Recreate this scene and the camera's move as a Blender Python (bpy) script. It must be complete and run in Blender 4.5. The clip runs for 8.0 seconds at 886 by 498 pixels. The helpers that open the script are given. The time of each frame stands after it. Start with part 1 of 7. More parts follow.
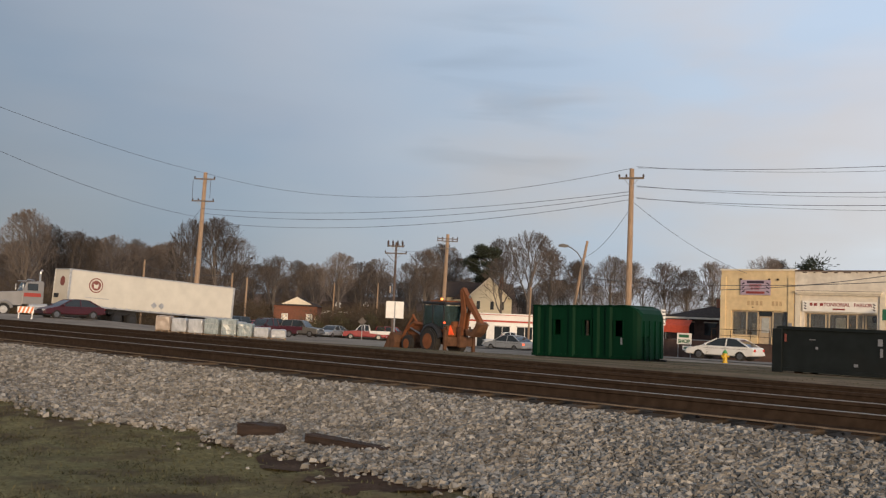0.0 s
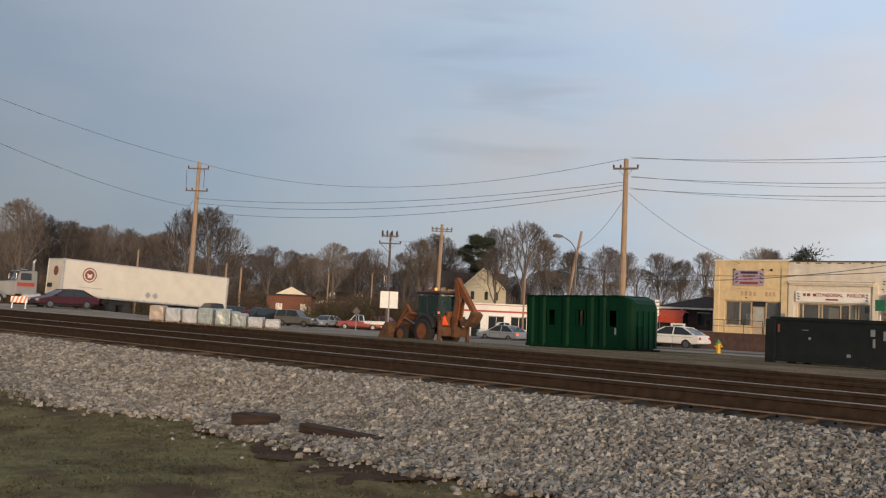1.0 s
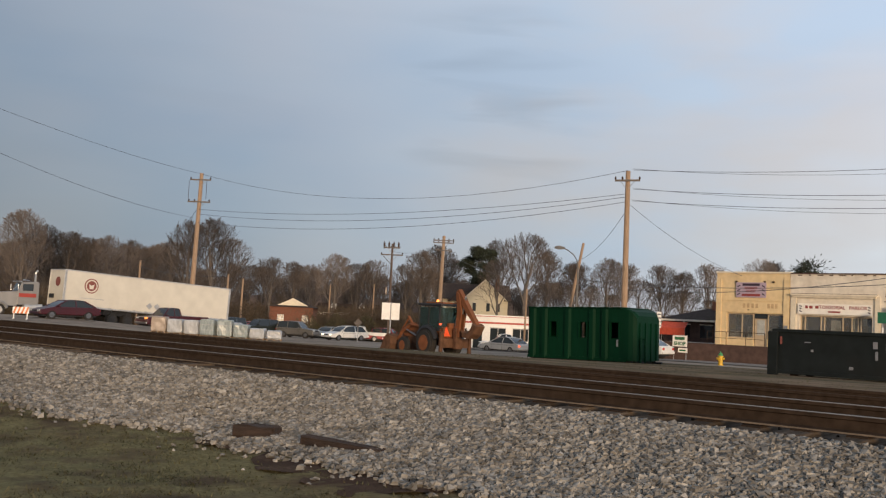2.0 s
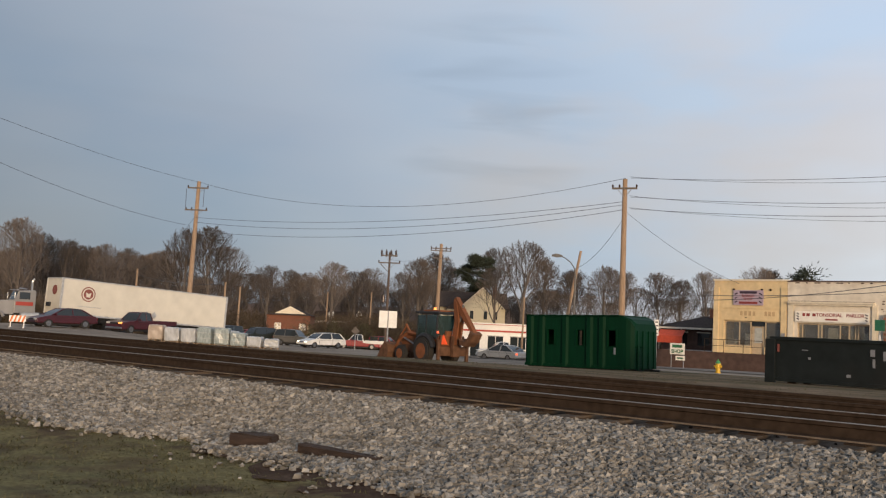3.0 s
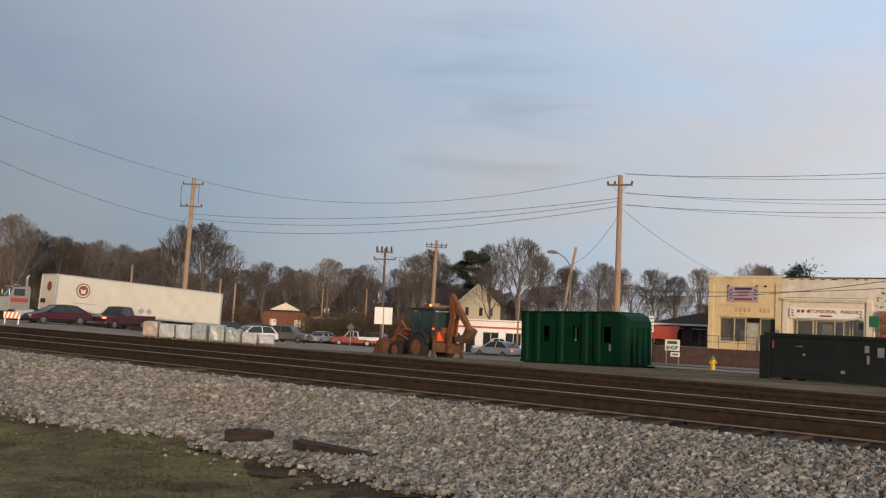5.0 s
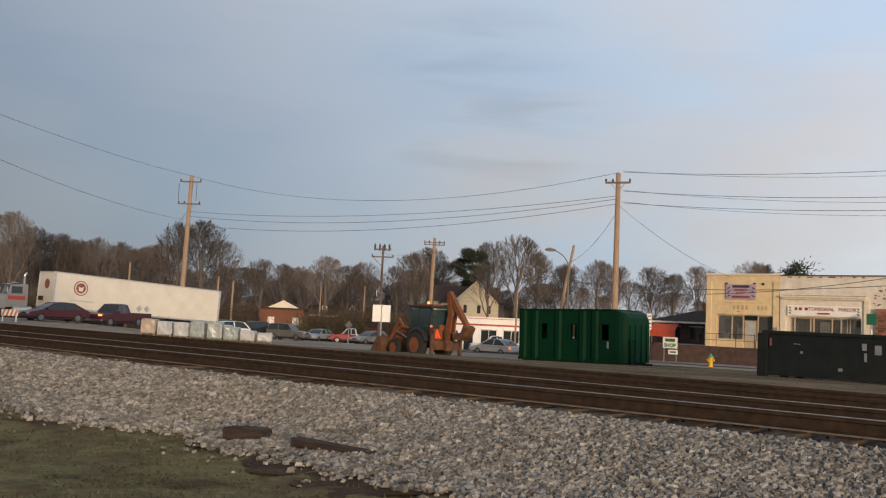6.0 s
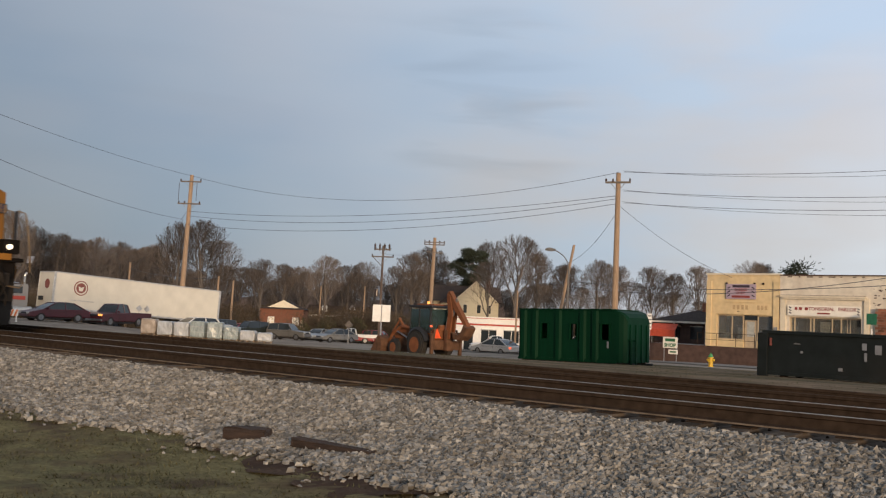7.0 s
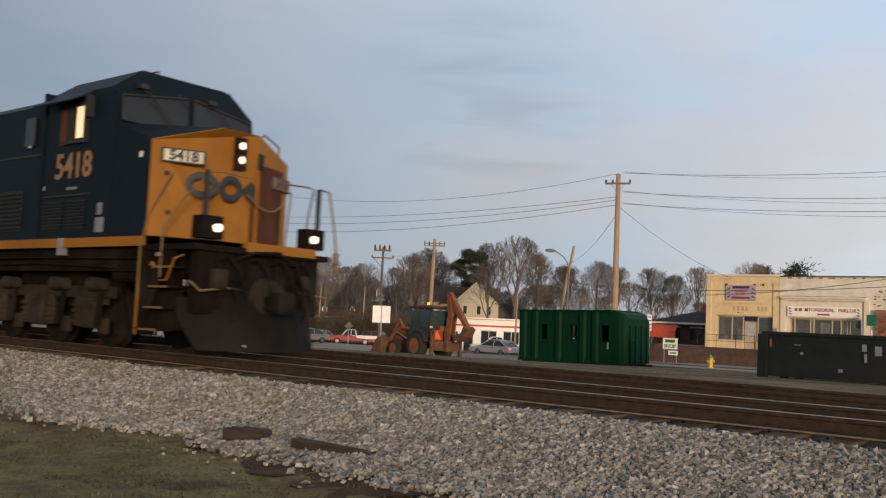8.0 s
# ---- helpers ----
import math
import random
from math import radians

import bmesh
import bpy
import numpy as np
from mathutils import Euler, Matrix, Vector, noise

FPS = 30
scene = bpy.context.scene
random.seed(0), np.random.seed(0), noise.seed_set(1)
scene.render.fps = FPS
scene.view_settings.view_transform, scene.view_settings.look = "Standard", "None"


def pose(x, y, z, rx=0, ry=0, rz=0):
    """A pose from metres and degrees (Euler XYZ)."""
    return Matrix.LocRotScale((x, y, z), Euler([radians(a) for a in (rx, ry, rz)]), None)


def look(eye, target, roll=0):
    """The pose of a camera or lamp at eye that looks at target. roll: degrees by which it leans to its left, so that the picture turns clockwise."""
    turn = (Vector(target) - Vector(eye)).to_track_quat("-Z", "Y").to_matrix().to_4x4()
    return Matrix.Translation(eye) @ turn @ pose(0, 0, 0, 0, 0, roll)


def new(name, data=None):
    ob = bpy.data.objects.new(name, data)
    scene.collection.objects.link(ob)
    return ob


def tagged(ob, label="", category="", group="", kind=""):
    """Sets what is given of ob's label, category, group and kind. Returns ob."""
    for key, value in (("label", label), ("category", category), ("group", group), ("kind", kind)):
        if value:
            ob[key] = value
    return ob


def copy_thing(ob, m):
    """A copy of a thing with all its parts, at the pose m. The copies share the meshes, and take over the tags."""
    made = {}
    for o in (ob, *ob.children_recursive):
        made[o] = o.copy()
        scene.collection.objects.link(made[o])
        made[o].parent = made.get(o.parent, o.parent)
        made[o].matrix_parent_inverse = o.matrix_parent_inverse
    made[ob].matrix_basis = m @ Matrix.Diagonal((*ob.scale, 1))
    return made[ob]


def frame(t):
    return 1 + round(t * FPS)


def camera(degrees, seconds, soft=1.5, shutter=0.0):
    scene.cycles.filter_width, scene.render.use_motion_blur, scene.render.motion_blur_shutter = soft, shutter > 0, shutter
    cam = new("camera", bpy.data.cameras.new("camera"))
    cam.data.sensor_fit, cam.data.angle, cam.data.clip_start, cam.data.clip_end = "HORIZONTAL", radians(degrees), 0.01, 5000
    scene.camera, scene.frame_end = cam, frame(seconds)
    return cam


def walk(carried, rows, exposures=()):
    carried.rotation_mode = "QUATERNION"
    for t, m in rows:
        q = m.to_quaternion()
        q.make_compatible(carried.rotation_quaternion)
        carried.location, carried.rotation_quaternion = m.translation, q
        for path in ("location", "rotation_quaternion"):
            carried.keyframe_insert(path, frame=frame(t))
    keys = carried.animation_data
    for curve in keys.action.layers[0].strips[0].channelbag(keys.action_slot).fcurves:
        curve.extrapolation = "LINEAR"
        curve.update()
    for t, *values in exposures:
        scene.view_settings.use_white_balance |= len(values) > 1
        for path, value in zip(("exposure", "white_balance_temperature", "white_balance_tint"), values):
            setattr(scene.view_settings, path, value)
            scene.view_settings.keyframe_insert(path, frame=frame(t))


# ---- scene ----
cam = camera(50.4, 8.0, soft=1.25, shutter=0.3)
EYE = (0.0, 0.0, 0.78)
PATH = [
    (0.0, 39.806, 3.946, -2.498), (0.5, 39.181, 3.463, -2.618), (1.0, 39.456, 3.359, -2.553),
    (1.5, 39.583, 3.651, -2.620), (3.0, 39.402, 4.548, -2.605), (3.5, 39.317, 4.475, -3.045),
    (4.0, 39.238, 4.623, -3.182), (4.5, 39.216, 4.543, -2.708), (6.0, 38.999, 4.205, -2.605),
    (6.5, 39.000, 4.200, -2.600), (7.0, 39.002, 4.195, -2.598), (7.5, 39.000, 4.205, -2.604),
    (8.0, 39.000, 4.258, -2.604)]
walk(cam, [(t, pose(*EYE, 90 + p, r, y)) for t, y, p, r in PATH])

# ---- sky and sun ----
SUN_TO = Vector((0.79, -0.60, 0.10)).normalized()
world = bpy.data.worlds.new("evening_sky")
scene.world = world
world.use_nodes = True
wn, wl = world.node_tree.nodes, world.node_tree.links
wn.clear()


def wnode(kind, **sockets):
    n = wn.new(kind)
    for k, v in sockets.items():
        n.inputs[k].default_value = v
    return n


w_out = wn.new("ShaderNodeOutputWorld")
w_bg = wnode("ShaderNodeBackground", Strength=0.1)
sky = wn.new("ShaderNodeTexSky")
sky.sky_type = "NISHITA"
sky.sun_disc = False
sky.sun_elevation = math.asin(SUN_TO.z)
sky.sun_rotation = math.atan2(SUN_TO.x, SUN_TO.y)
sky.air_density, sky.dust_density, sky.ozone_density = 1.0, 1.6, 1.4
w_tc = wn.new("ShaderNodeTexCoord")
w_map = wn.new("ShaderNodeMapping")
w_map.inputs["Scale"].default_value = (1.0, 1.0, 2.7)
w_map.inputs["Rotation"].default_value = (0.22, 0.16, 0.0)
w_n1 = wnode("ShaderNodeTexNoise", Scale=1.5, Detail=3.0, Roughness=0.42)
w_n2 = wnode("ShaderNodeTexNoise", Scale=3.6, Detail=6.0, Roughness=0.5)
w_r1 = wn.new("ShaderNodeValToRGB")
w_r1.color_ramp.elements[0].position, w_r1.color_ramp.elements[1].position = 0.30, 0.70
w_r2 = wn.new("ShaderNodeValToRGB")
w_r2.color_ramp.elements[0].position, w_r2.color_ramp.elements[1].position = 0.35, 0.72
w_mx = wn.new("ShaderNodeMixRGB")       # blue cloud veil to lit cloud
w_mx.inputs["Color1"].default_value = (2.42, 3.25, 4.55, 1)
w_mx.inputs["Color2"].default_value = (4.45, 4.88, 5.40, 1)
w_mx2 = wn.new("ShaderNodeMixRGB")
w_mx2.inputs["Color2"].default_value = (4.40, 4.25, 4.60, 1)
w_veil = wn.new("ShaderNodeMixRGB")
w_veil.inputs["Fac"].default_value = 0.82
w_sc = wnode("ShaderNodeMath")
w_sc.operation = "MULTIPLY"
w_sc.inputs[1].default_value = 0.34
wl.new(w_tc.outputs["Generated"], w_map.inputs["Vector"])
wl.new(w_map.outputs["Vector"], w_n1.inputs["Vector"])
wl.new(w_map.outputs["Vector"], w_n2.inputs["Vector"])
wl.new(w_n1.outputs["Fac"], w_r1.inputs["Fac"])
wl.new(w_n2.outputs["Fac"], w_r2.inputs["Fac"])
wl.new(w_r1.outputs["Color"], w_mx.inputs["Fac"])
wl.new(w_r2.outputs["Color"], w_sc.inputs[0])
wl.new(w_sc.outputs[0], w_mx2.inputs["Fac"])
wl.new(w_mx.outputs["Color"], w_mx2.inputs["Color1"])
# the veil thins and brightens towards the east
w_dot = wn.new("ShaderNodeVectorMath")
w_dot.operation = "DOT_PRODUCT"
w_dot.inputs[1].default_value = (0.74, 0.48, 0.75)
w_gain = wn.new("ShaderNodeMapRange")
w_gain.inputs["From Min"].default_value, w_gain.inputs["From Max"].default_value = -0.45, 0.75
w_gain.inputs["To Min"].default_value, w_gain.inputs["To Max"].default_value = 0.76, 2.30
w_mul = wn.new("ShaderNodeVectorMath")
w_mul.operation = "SCALE"
wl.new(w_tc.outputs["Generated"], w_dot.inputs[0])
wl.new(w_dot.outputs["Value"], w_gain.inputs["Value"])
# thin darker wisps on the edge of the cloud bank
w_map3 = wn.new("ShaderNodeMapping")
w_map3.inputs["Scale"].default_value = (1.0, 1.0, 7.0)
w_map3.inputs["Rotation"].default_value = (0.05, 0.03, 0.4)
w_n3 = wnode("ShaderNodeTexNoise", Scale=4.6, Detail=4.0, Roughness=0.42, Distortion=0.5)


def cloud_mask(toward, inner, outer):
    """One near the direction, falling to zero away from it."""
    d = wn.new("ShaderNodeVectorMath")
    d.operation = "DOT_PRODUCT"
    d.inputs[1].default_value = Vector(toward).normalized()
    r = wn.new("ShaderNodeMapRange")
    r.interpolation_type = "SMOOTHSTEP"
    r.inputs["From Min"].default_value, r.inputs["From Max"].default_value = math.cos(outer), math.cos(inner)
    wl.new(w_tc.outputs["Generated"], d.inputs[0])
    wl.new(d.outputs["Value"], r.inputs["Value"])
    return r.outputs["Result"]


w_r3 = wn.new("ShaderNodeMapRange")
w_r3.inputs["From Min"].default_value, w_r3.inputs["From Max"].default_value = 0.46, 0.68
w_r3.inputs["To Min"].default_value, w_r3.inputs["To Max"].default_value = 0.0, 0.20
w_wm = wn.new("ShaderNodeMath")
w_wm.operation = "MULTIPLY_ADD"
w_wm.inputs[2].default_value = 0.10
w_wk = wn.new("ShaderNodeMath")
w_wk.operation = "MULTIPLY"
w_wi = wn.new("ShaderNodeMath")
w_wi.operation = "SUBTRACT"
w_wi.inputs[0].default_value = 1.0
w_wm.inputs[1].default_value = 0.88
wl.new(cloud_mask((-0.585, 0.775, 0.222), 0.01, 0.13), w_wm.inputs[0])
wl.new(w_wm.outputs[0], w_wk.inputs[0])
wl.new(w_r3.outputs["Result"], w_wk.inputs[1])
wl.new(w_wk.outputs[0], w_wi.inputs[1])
w_str = wn.new("ShaderNodeVectorMath")
w_str.operation = "SCALE"
# a mauve bank of cloud low in the north
w_pk = wn.new("ShaderNodeMixRGB")
w_pk.inputs["Color2"].default_value = (3.98, 3.78, 3.84, 1)
w_pn = wn.new("ShaderNodeMath")
w_pn.operation = "MULTIPLY"
w_pr = wn.new("ShaderNodeMapRange")
w_pr.inputs["From Min"].default_value, w_pr.inputs["From Max"].default_value = 0.34, 0.62
w_pr.inputs["To Max"].default_value = 0.85
wl.new(w_n2.outputs["Fac"], w_pr.inputs["Value"])
wl.new(w_pr.outputs["Result"], w_pn.inputs[0])
wl.new(cloud_mask((-0.42, 0.89, 0.15), 0.03, 0.32), w_pn.inputs[1])
wl.new(w_pn.outputs[0], w_pk.inputs["Fac"])
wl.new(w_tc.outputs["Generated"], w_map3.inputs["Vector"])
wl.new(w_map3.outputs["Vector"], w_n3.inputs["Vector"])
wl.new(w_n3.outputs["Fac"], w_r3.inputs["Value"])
wl.new(w_mx2.outputs["Color"], w_pk.inputs["Color1"])
wl.new(w_pk.outputs["Color"], w_str.inputs[0])
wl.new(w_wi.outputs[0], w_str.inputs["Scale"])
wl.new(w_str.outputs["Vector"], w_mul.inputs[0])
wl.new(w_gain.outputs["Result"], w_mul.inputs["Scale"])
wl.new(sky.outputs["Color"], w_veil.inputs["Color1"])
wl.new(w_mul.outputs["Vector"], w_veil.inputs["Color2"])
# the unseen upper sky is dimmed to lower the ambient light
w_sep = wn.new("ShaderNodeSeparateXYZ")
w_up = wn.new("ShaderNodeMapRange")
w_up.inputs["From Min"].default_value, w_up.inputs["From Max"].default_value = 0.38, 0.85
w_up.inputs["To Min"].default_value, w_up.inputs["To Max"].default_value = 1.0, 0.55
w_top = wn.new("ShaderNodeVectorMath")
w_top.operation = "SCALE"
wl.new(w_tc.outputs["Generated"], w_sep.inputs[0])
wl.new(w_sep.outputs["Z"], w_up.inputs["Value"])
wl.new(w_veil.outputs["Color"], w_top.inputs[0])
wl.new(w_up.outputs["Result"], w_top.inputs["Scale"])
wl.new(w_top.outputs["Vector"], w_bg.inputs["Color"])
wl.new(w_bg.outputs["Background"], w_out.inputs["Surface"])
sun = new("sun", bpy.data.lights.new("sun", "SUN"))
sun.data.energy, sun.data.angle, sun.data.color = 2.9, radians(10), (1.0, 0.73, 0.47)
sun.matrix_world = look((30, -40, 20), Vector((30, -40, 20)) - SUN_TO)
scene.view_settings.exposure = 0.0


# ---- materials ----
def mat(name, col, rough=0.6, metal=0.0, var=0.18, scale=5.0, bump=0.15, stain=0.2, stain_col=None, emit=0.0,
        island=False, trans=0.0, stretch=(1, 1, 1), spec=0.5):
    m = bpy.data.materials.new(name)
    m.use_nodes = True
    n, l = m.node_tree.nodes, m.node_tree.links
    b = n["Principled BSDF"]
    b.inputs["Roughness"].default_value, b.inputs["Metallic"].default_value = rough, metal
    b.inputs["Specular IOR Level"].default_value = spec
    tc = n.new("ShaderNodeTexCoord")
    mp = n.new("ShaderNodeMapping")
    mp.inputs["Scale"].default_value = stretch
    l.new(tc.outputs["Object"], mp.inputs["Vector"])
    fine, big = n.new("ShaderNodeTexNoise"), n.new("ShaderNodeTexNoise")
    fine.inputs["Scale"].default_value, fine.inputs["Detail"].default_value = scale, 6
    big.inputs["Scale"].default_value, big.inputs["Detail"].default_value = scale * 0.17, 3
    for t in (fine, big):
        l.new(mp.outputs["Vector"], t.inputs["Vector"])
    ramp = n.new("ShaderNodeValToRGB")
    e = ramp.color_ramp.elements
    e[0].position, e[1].position = 0.3, 0.7
    e[0].color = (*[c * (1 - var) for c in col], 1)
    e[1].color = (*[min(1, c * (1 + var)) for c in col], 1)
    l.new(fine.outputs["Fac"], ramp.inputs["Fac"])
    sr = n.new("ShaderNodeValToRGB")
    sr.color_ramp.elements[0].position, sr.color_ramp.elements[1].position = 0.48, 0.72
    l.new(big.outputs["Fac"], sr.inputs["Fac"])
    mul = n.new("ShaderNodeMath")
    mul.operation = "MULTIPLY"
    mul.inputs[1].default_value = stain
    l.new(sr.outputs["Color"], mul.inputs[0])
    mx = n.new("ShaderNodeMixRGB")
    mx.inputs["Color2"].default_value = (*(stain_col or [c * 0.45 for c in col]), 1)
    l.new(mul.outputs[0], mx.inputs["Fac"])
    l.new(ramp.outputs["Color"], mx.inputs["Color1"])
    last = mx.outputs["Color"]
    if island:
        src = n.new("ShaderNodeNewGeometry").outputs["Random Per Island"] if island == "island" else n.new("ShaderNodeObjectInfo").outputs["Random"]
        mr = n.new("ShaderNodeMapRange")
        mr.inputs["To Min"].default_value, mr.inputs["To Max"].default_value = 0.5, 1.5
        l.new(src, mr.inputs["Value"])
        vm = n.new("ShaderNodeVectorMath")
        vm.operation = "SCALE"
        l.new(last, vm.inputs[0])
        l.new(mr.outputs["Result"], vm.inputs["Scale"])
        last = vm.outputs["Vector"]
    l.new(last, b.inputs["Base Color"])
    if bump:
        bn = n.new("ShaderNodeTexNoise")
        bn.inputs["Scale"].default_value, bn.inputs["Detail"].default_value = scale * 6, 4
        l.new(mp.outputs["Vector"], bn.inputs["Vector"])
        bp = n.new("ShaderNodeBump")
        bp.inputs["Strength"].default_value, bp.inputs["Distance"].default_value = bump, 0.02
        l.new(bn.outputs["Fac"], bp.inputs["Height"])
        l.new(bp.outputs["Normal"], b.inputs["Normal"])
    if emit:
        b.inputs["Emission Color"].default_value = (*col, 1)
        b.inputs["Emission Strength"].default_value = emit
    if trans:
        b.inputs["Transmission Weight"].default_value = trans
    return m


def two_tone(name, a, b_col, scale, rough=0.95, bump=0.6, lo=0.4, hi=0.6, third=None):
    """Ground: patches of two colours at a large scale, with grain."""
    m = mat(name, a, rough=rough, var=0.3, scale=scale * 9, bump=bump, stain=0.25, spec=0.03)
    n, l = m.node_tree.nodes, m.node_tree.links
    b = n["Principled BSDF"]
    old = b.inputs["Base Color"].links[0].from_socket
    tc = n.new("ShaderNodeTexCoord")
    t = n.new("ShaderNodeTexNoise")
    t.inputs["Scale"].default_value, t.inputs["Detail"].default_value = scale, 8
    l.new(tc.outputs["Object"], t.inputs["Vector"])
    r = n.new("ShaderNodeValToRGB")
    r.color_ramp.elements[0].position, r.color_ramp.elements[1].position = lo, hi
    l.new(t.outputs["Fac"], r.inputs["Fac"])
    mx = n.new("ShaderNodeMixRGB")
    mx.inputs["Color2"].default_value = (*b_col, 1)
    l.new(r.outputs["Color"], mx.inputs["Fac"])
    l.new(old, mx.inputs["Color1"])
    l.new(mx.outputs["Color"], b.inputs["Base Color"])
    return m


M_GRASS = two_tone("turf", (0.198, 0.166, 0.082), (0.104, 0.074, 0.048), 1.9, lo=0.44, hi=0.68)
M_BLADE = mat("grass_blades", (0.100, 0.090, 0.046), rough=0.9, var=0.5, scale=1.3, bump=0, island="island", stain=0.8, stain_col=(0.085, 0.056, 0.036), spec=0.03)
# far darker than the loose stones: the shade in their gaps is painted in
M_BALLAST = mat("gap_shade_limestone_bed", (0.06, 0.054, 0.048), spec=0.05, rough=0.95, var=0.4, scale=14, bump=0.8)
M_STONE = mat("crushed_limestone", (0.246, 0.229, 0.203), spec=0.15, rough=0.95, var=0.3, scale=9, bump=0.3, island="island", stain=0.6, stain_col=(0.135, 0.120, 0.100))
M_DIRT = two_tone("track_dirt", (0.068, 0.052, 0.040), (0.105, 0.081, 0.062), 0.7)
M_MUDDY = two_tone("bare_brown_earth", (0.105, 0.070, 0.050), (0.070, 0.046, 0.034), 2.4)
M_LOT = two_tone("worn_asphalt", (0.275, 0.222, 0.175), (0.36, 0.295, 0.232), 0.12)
M_WEEDS = two_tone("weedy_ground", (0.215, 0.150, 0.094), (0.105, 0.084, 0.048), 0.25, lo=0.42, hi=0.58)
M_ROAD = two_tone("concrete_road", (0.31, 0.27, 0.23), (0.235, 0.205, 0.175), 0.3)
M_FIELD = two_tone("far_field", (0.085, 0.085, 0.040), (0.10, 0.08, 0.05), 0.05)
M_RAILTOP = mat("polished_rail_steel", (0.36, 0.305, 0.25), rough=0.42, metal=1.0, var=0.1, bump=0, stretch=(0.1, 1, 1))
M_RAIL = mat("rusty_rail_steel", (0.043, 0.030, 0.022), spec=0.06, rough=0.85, metal=0.0, var=0.3, scale=9)
M_FOOT = mat("dusty_rail_foot", (0.17, 0.135, 0.105), spec=0.05, rough=0.9, var=0.4, scale=6)
M_TIE = mat("weathered_tie_wood", (0.085, 0.067, 0.052), spec=0.05, rough=0.95, var=0.35, scale=8, bump=0.5, island="object", stretch=(4, 0.5, 4))
M_PLANK = mat("rotten_tie_wood", (0.048, 0.030, 0.022), rough=0.95, var=0.4, scale=7, bump=0.8, stretch=(0.6, 4, 4))
M_POLE = mat("weathered_pole_wood", (0.34, 0.235, 0.155), rough=0.9, var=0.25, scale=6, bump=0.4, stretch=(3, 3, 0.3))
M_POLED = mat("dark_pole_wood", (0.11, 0.08, 0.065), rough=0.9, var=0.25, scale=6, bump=0.4, stretch=(3, 3, 0.3))
M_ARM = mat("grey_crossarm_wood", (0.15, 0.125, 0.105), rough=0.9, var=0.3, scale=8)
M_WIRE = mat("black_cable", (0.07, 0.07, 0.08), rough=0.6, bump=0)
M_INS = mat("brown_porcelain", (0.07, 0.05, 0.045), rough=0.25, bump=0)
M_GALV = mat("galvanised_steel", (0.36, 0.36, 0.37), rough=0.5, metal=0.7, bump=0.05)
M_BLACK = mat("black_plastic", (0.018, 0.018, 0.02), rough=0.6, bump=0.05)
M_TYRE = mat("tyre_rubber", (0.020, 0.019, 0.018), rough=0.85, bump=0.2, stain=0.4, stain_col=(0.07, 0.05, 0.035))
M_RIM = mat("alloy_rim", (0.20, 0.20, 0.205), rough=0.35, metal=0.8, bump=0)
M_GLASS = mat("tinted_glass", (0.022, 0.027, 0.030), rough=0.06, bump=0, var=0.05, stain=0)
M_CHROME = mat("chrome", (0.5, 0.5, 0.5), rough=0.3, metal=1.0, bump=0)
M_LAMP = mat("lit_headlamp", (1.0, 0.80, 0.58), emit=1.7, bump=0)
M_LAMPW = mat("lit_car_lamp", (1.0, 0.8, 0.55), emit=2.5, bump=0)
M_CLEAR = mat("lamp_lens", (0.6, 0.6, 0.58), rough=0.15, bump=0)
M_AMBER = mat("lit_amber_lamp", (1.0, 0.35, 0.08), emit=1.6, bump=0)
M_RED = mat("red_lamp", (0.55, 0.03, 0.02), rough=0.2, bump=0)
M_REDLIT = mat("lit_red_lamp", (1.0, 0.13, 0.05), emit=1.2, bump=0)
M_WHITE = mat("white_paint", (0.78, 0.76, 0.72), rough=0.5, var=0.06, bump=0.05)
M_BARK = mat("grey_bark", (0.125, 0.105, 0.090), rough=0.95, var=0.3, scale=4, bump=0.4)
M_TWIG = mat("bare_twigs", (0.116, 0.095, 0.082), rough=0.95, var=0.25, scale=0.6, bump=0, island="object")
M_NEEDLE = mat("pine_needles", (0.034, 0.044, 0.028), rough=0.9, var=0.4, scale=1.5, bump=0, island="island")
M_BRUSH = mat("brown_brush", (0.085, 0.060, 0.036), rough=0.95, var=0.4, scale=0.7, bump=0, island="object", stain=0.5, stain_col=(0.07, 0.07, 0.03))


# ---- mesh helpers ----
def finish(bm, name, material, smooth=False):
    me = bpy.data.meshes.new(name)
    bmesh.ops.recalc_face_normals(bm, faces=bm.faces)
    bm.to_mesh(me)
    bm.free()
    me.materials.append(material)
    if smooth:
        me.polygons.foreach_set("use_smooth", [True] * len(me.polygons))
    return me


def part(name, bm, material, parent, label="", m=None, smooth=False):
    ob = new(name, finish(bm, name, material, smooth) if isinstance(bm, bmesh.types.BMesh) else bm)
    ob.parent = parent
    if m is not None:
        ob.matrix_basis = m
    if label:
        tagged(ob, label)
    return ob


def thing(name, m, label, category, group="", kind=""):
    ob = new(name)
    ob.matrix_basis = m
    return tagged(ob, label, category, group, kind)


def solo(name, bm, material, m, label, category, group="", kind="", smooth=False):
    ob = new(name, finish(bm, name, material, smooth))
    ob.matrix_basis = m
    return tagged(ob, label, category, group, kind)


def B():
    return bmesh.new()


def box(bm, c, s, m=None, bev=0.0):
    r = bmesh.ops.create_cube(bm, size=1.0)
    vs = r["verts"]
    for v in vs:
        v.co = Vector((v.co.x * s[0] + c[0], v.co.y * s[1] + c[1], v.co.z * s[2] + c[2]))
    if m is not None:
        bmesh.ops.transform(bm, matrix=m, verts=vs)
    if bev:
        es = list({e for v in vs for e in v.link_edges})
        bmesh.ops.bevel(bm, geom=es, offset=bev, segments=2, affect="EDGES", profile=0.5)
    return bm


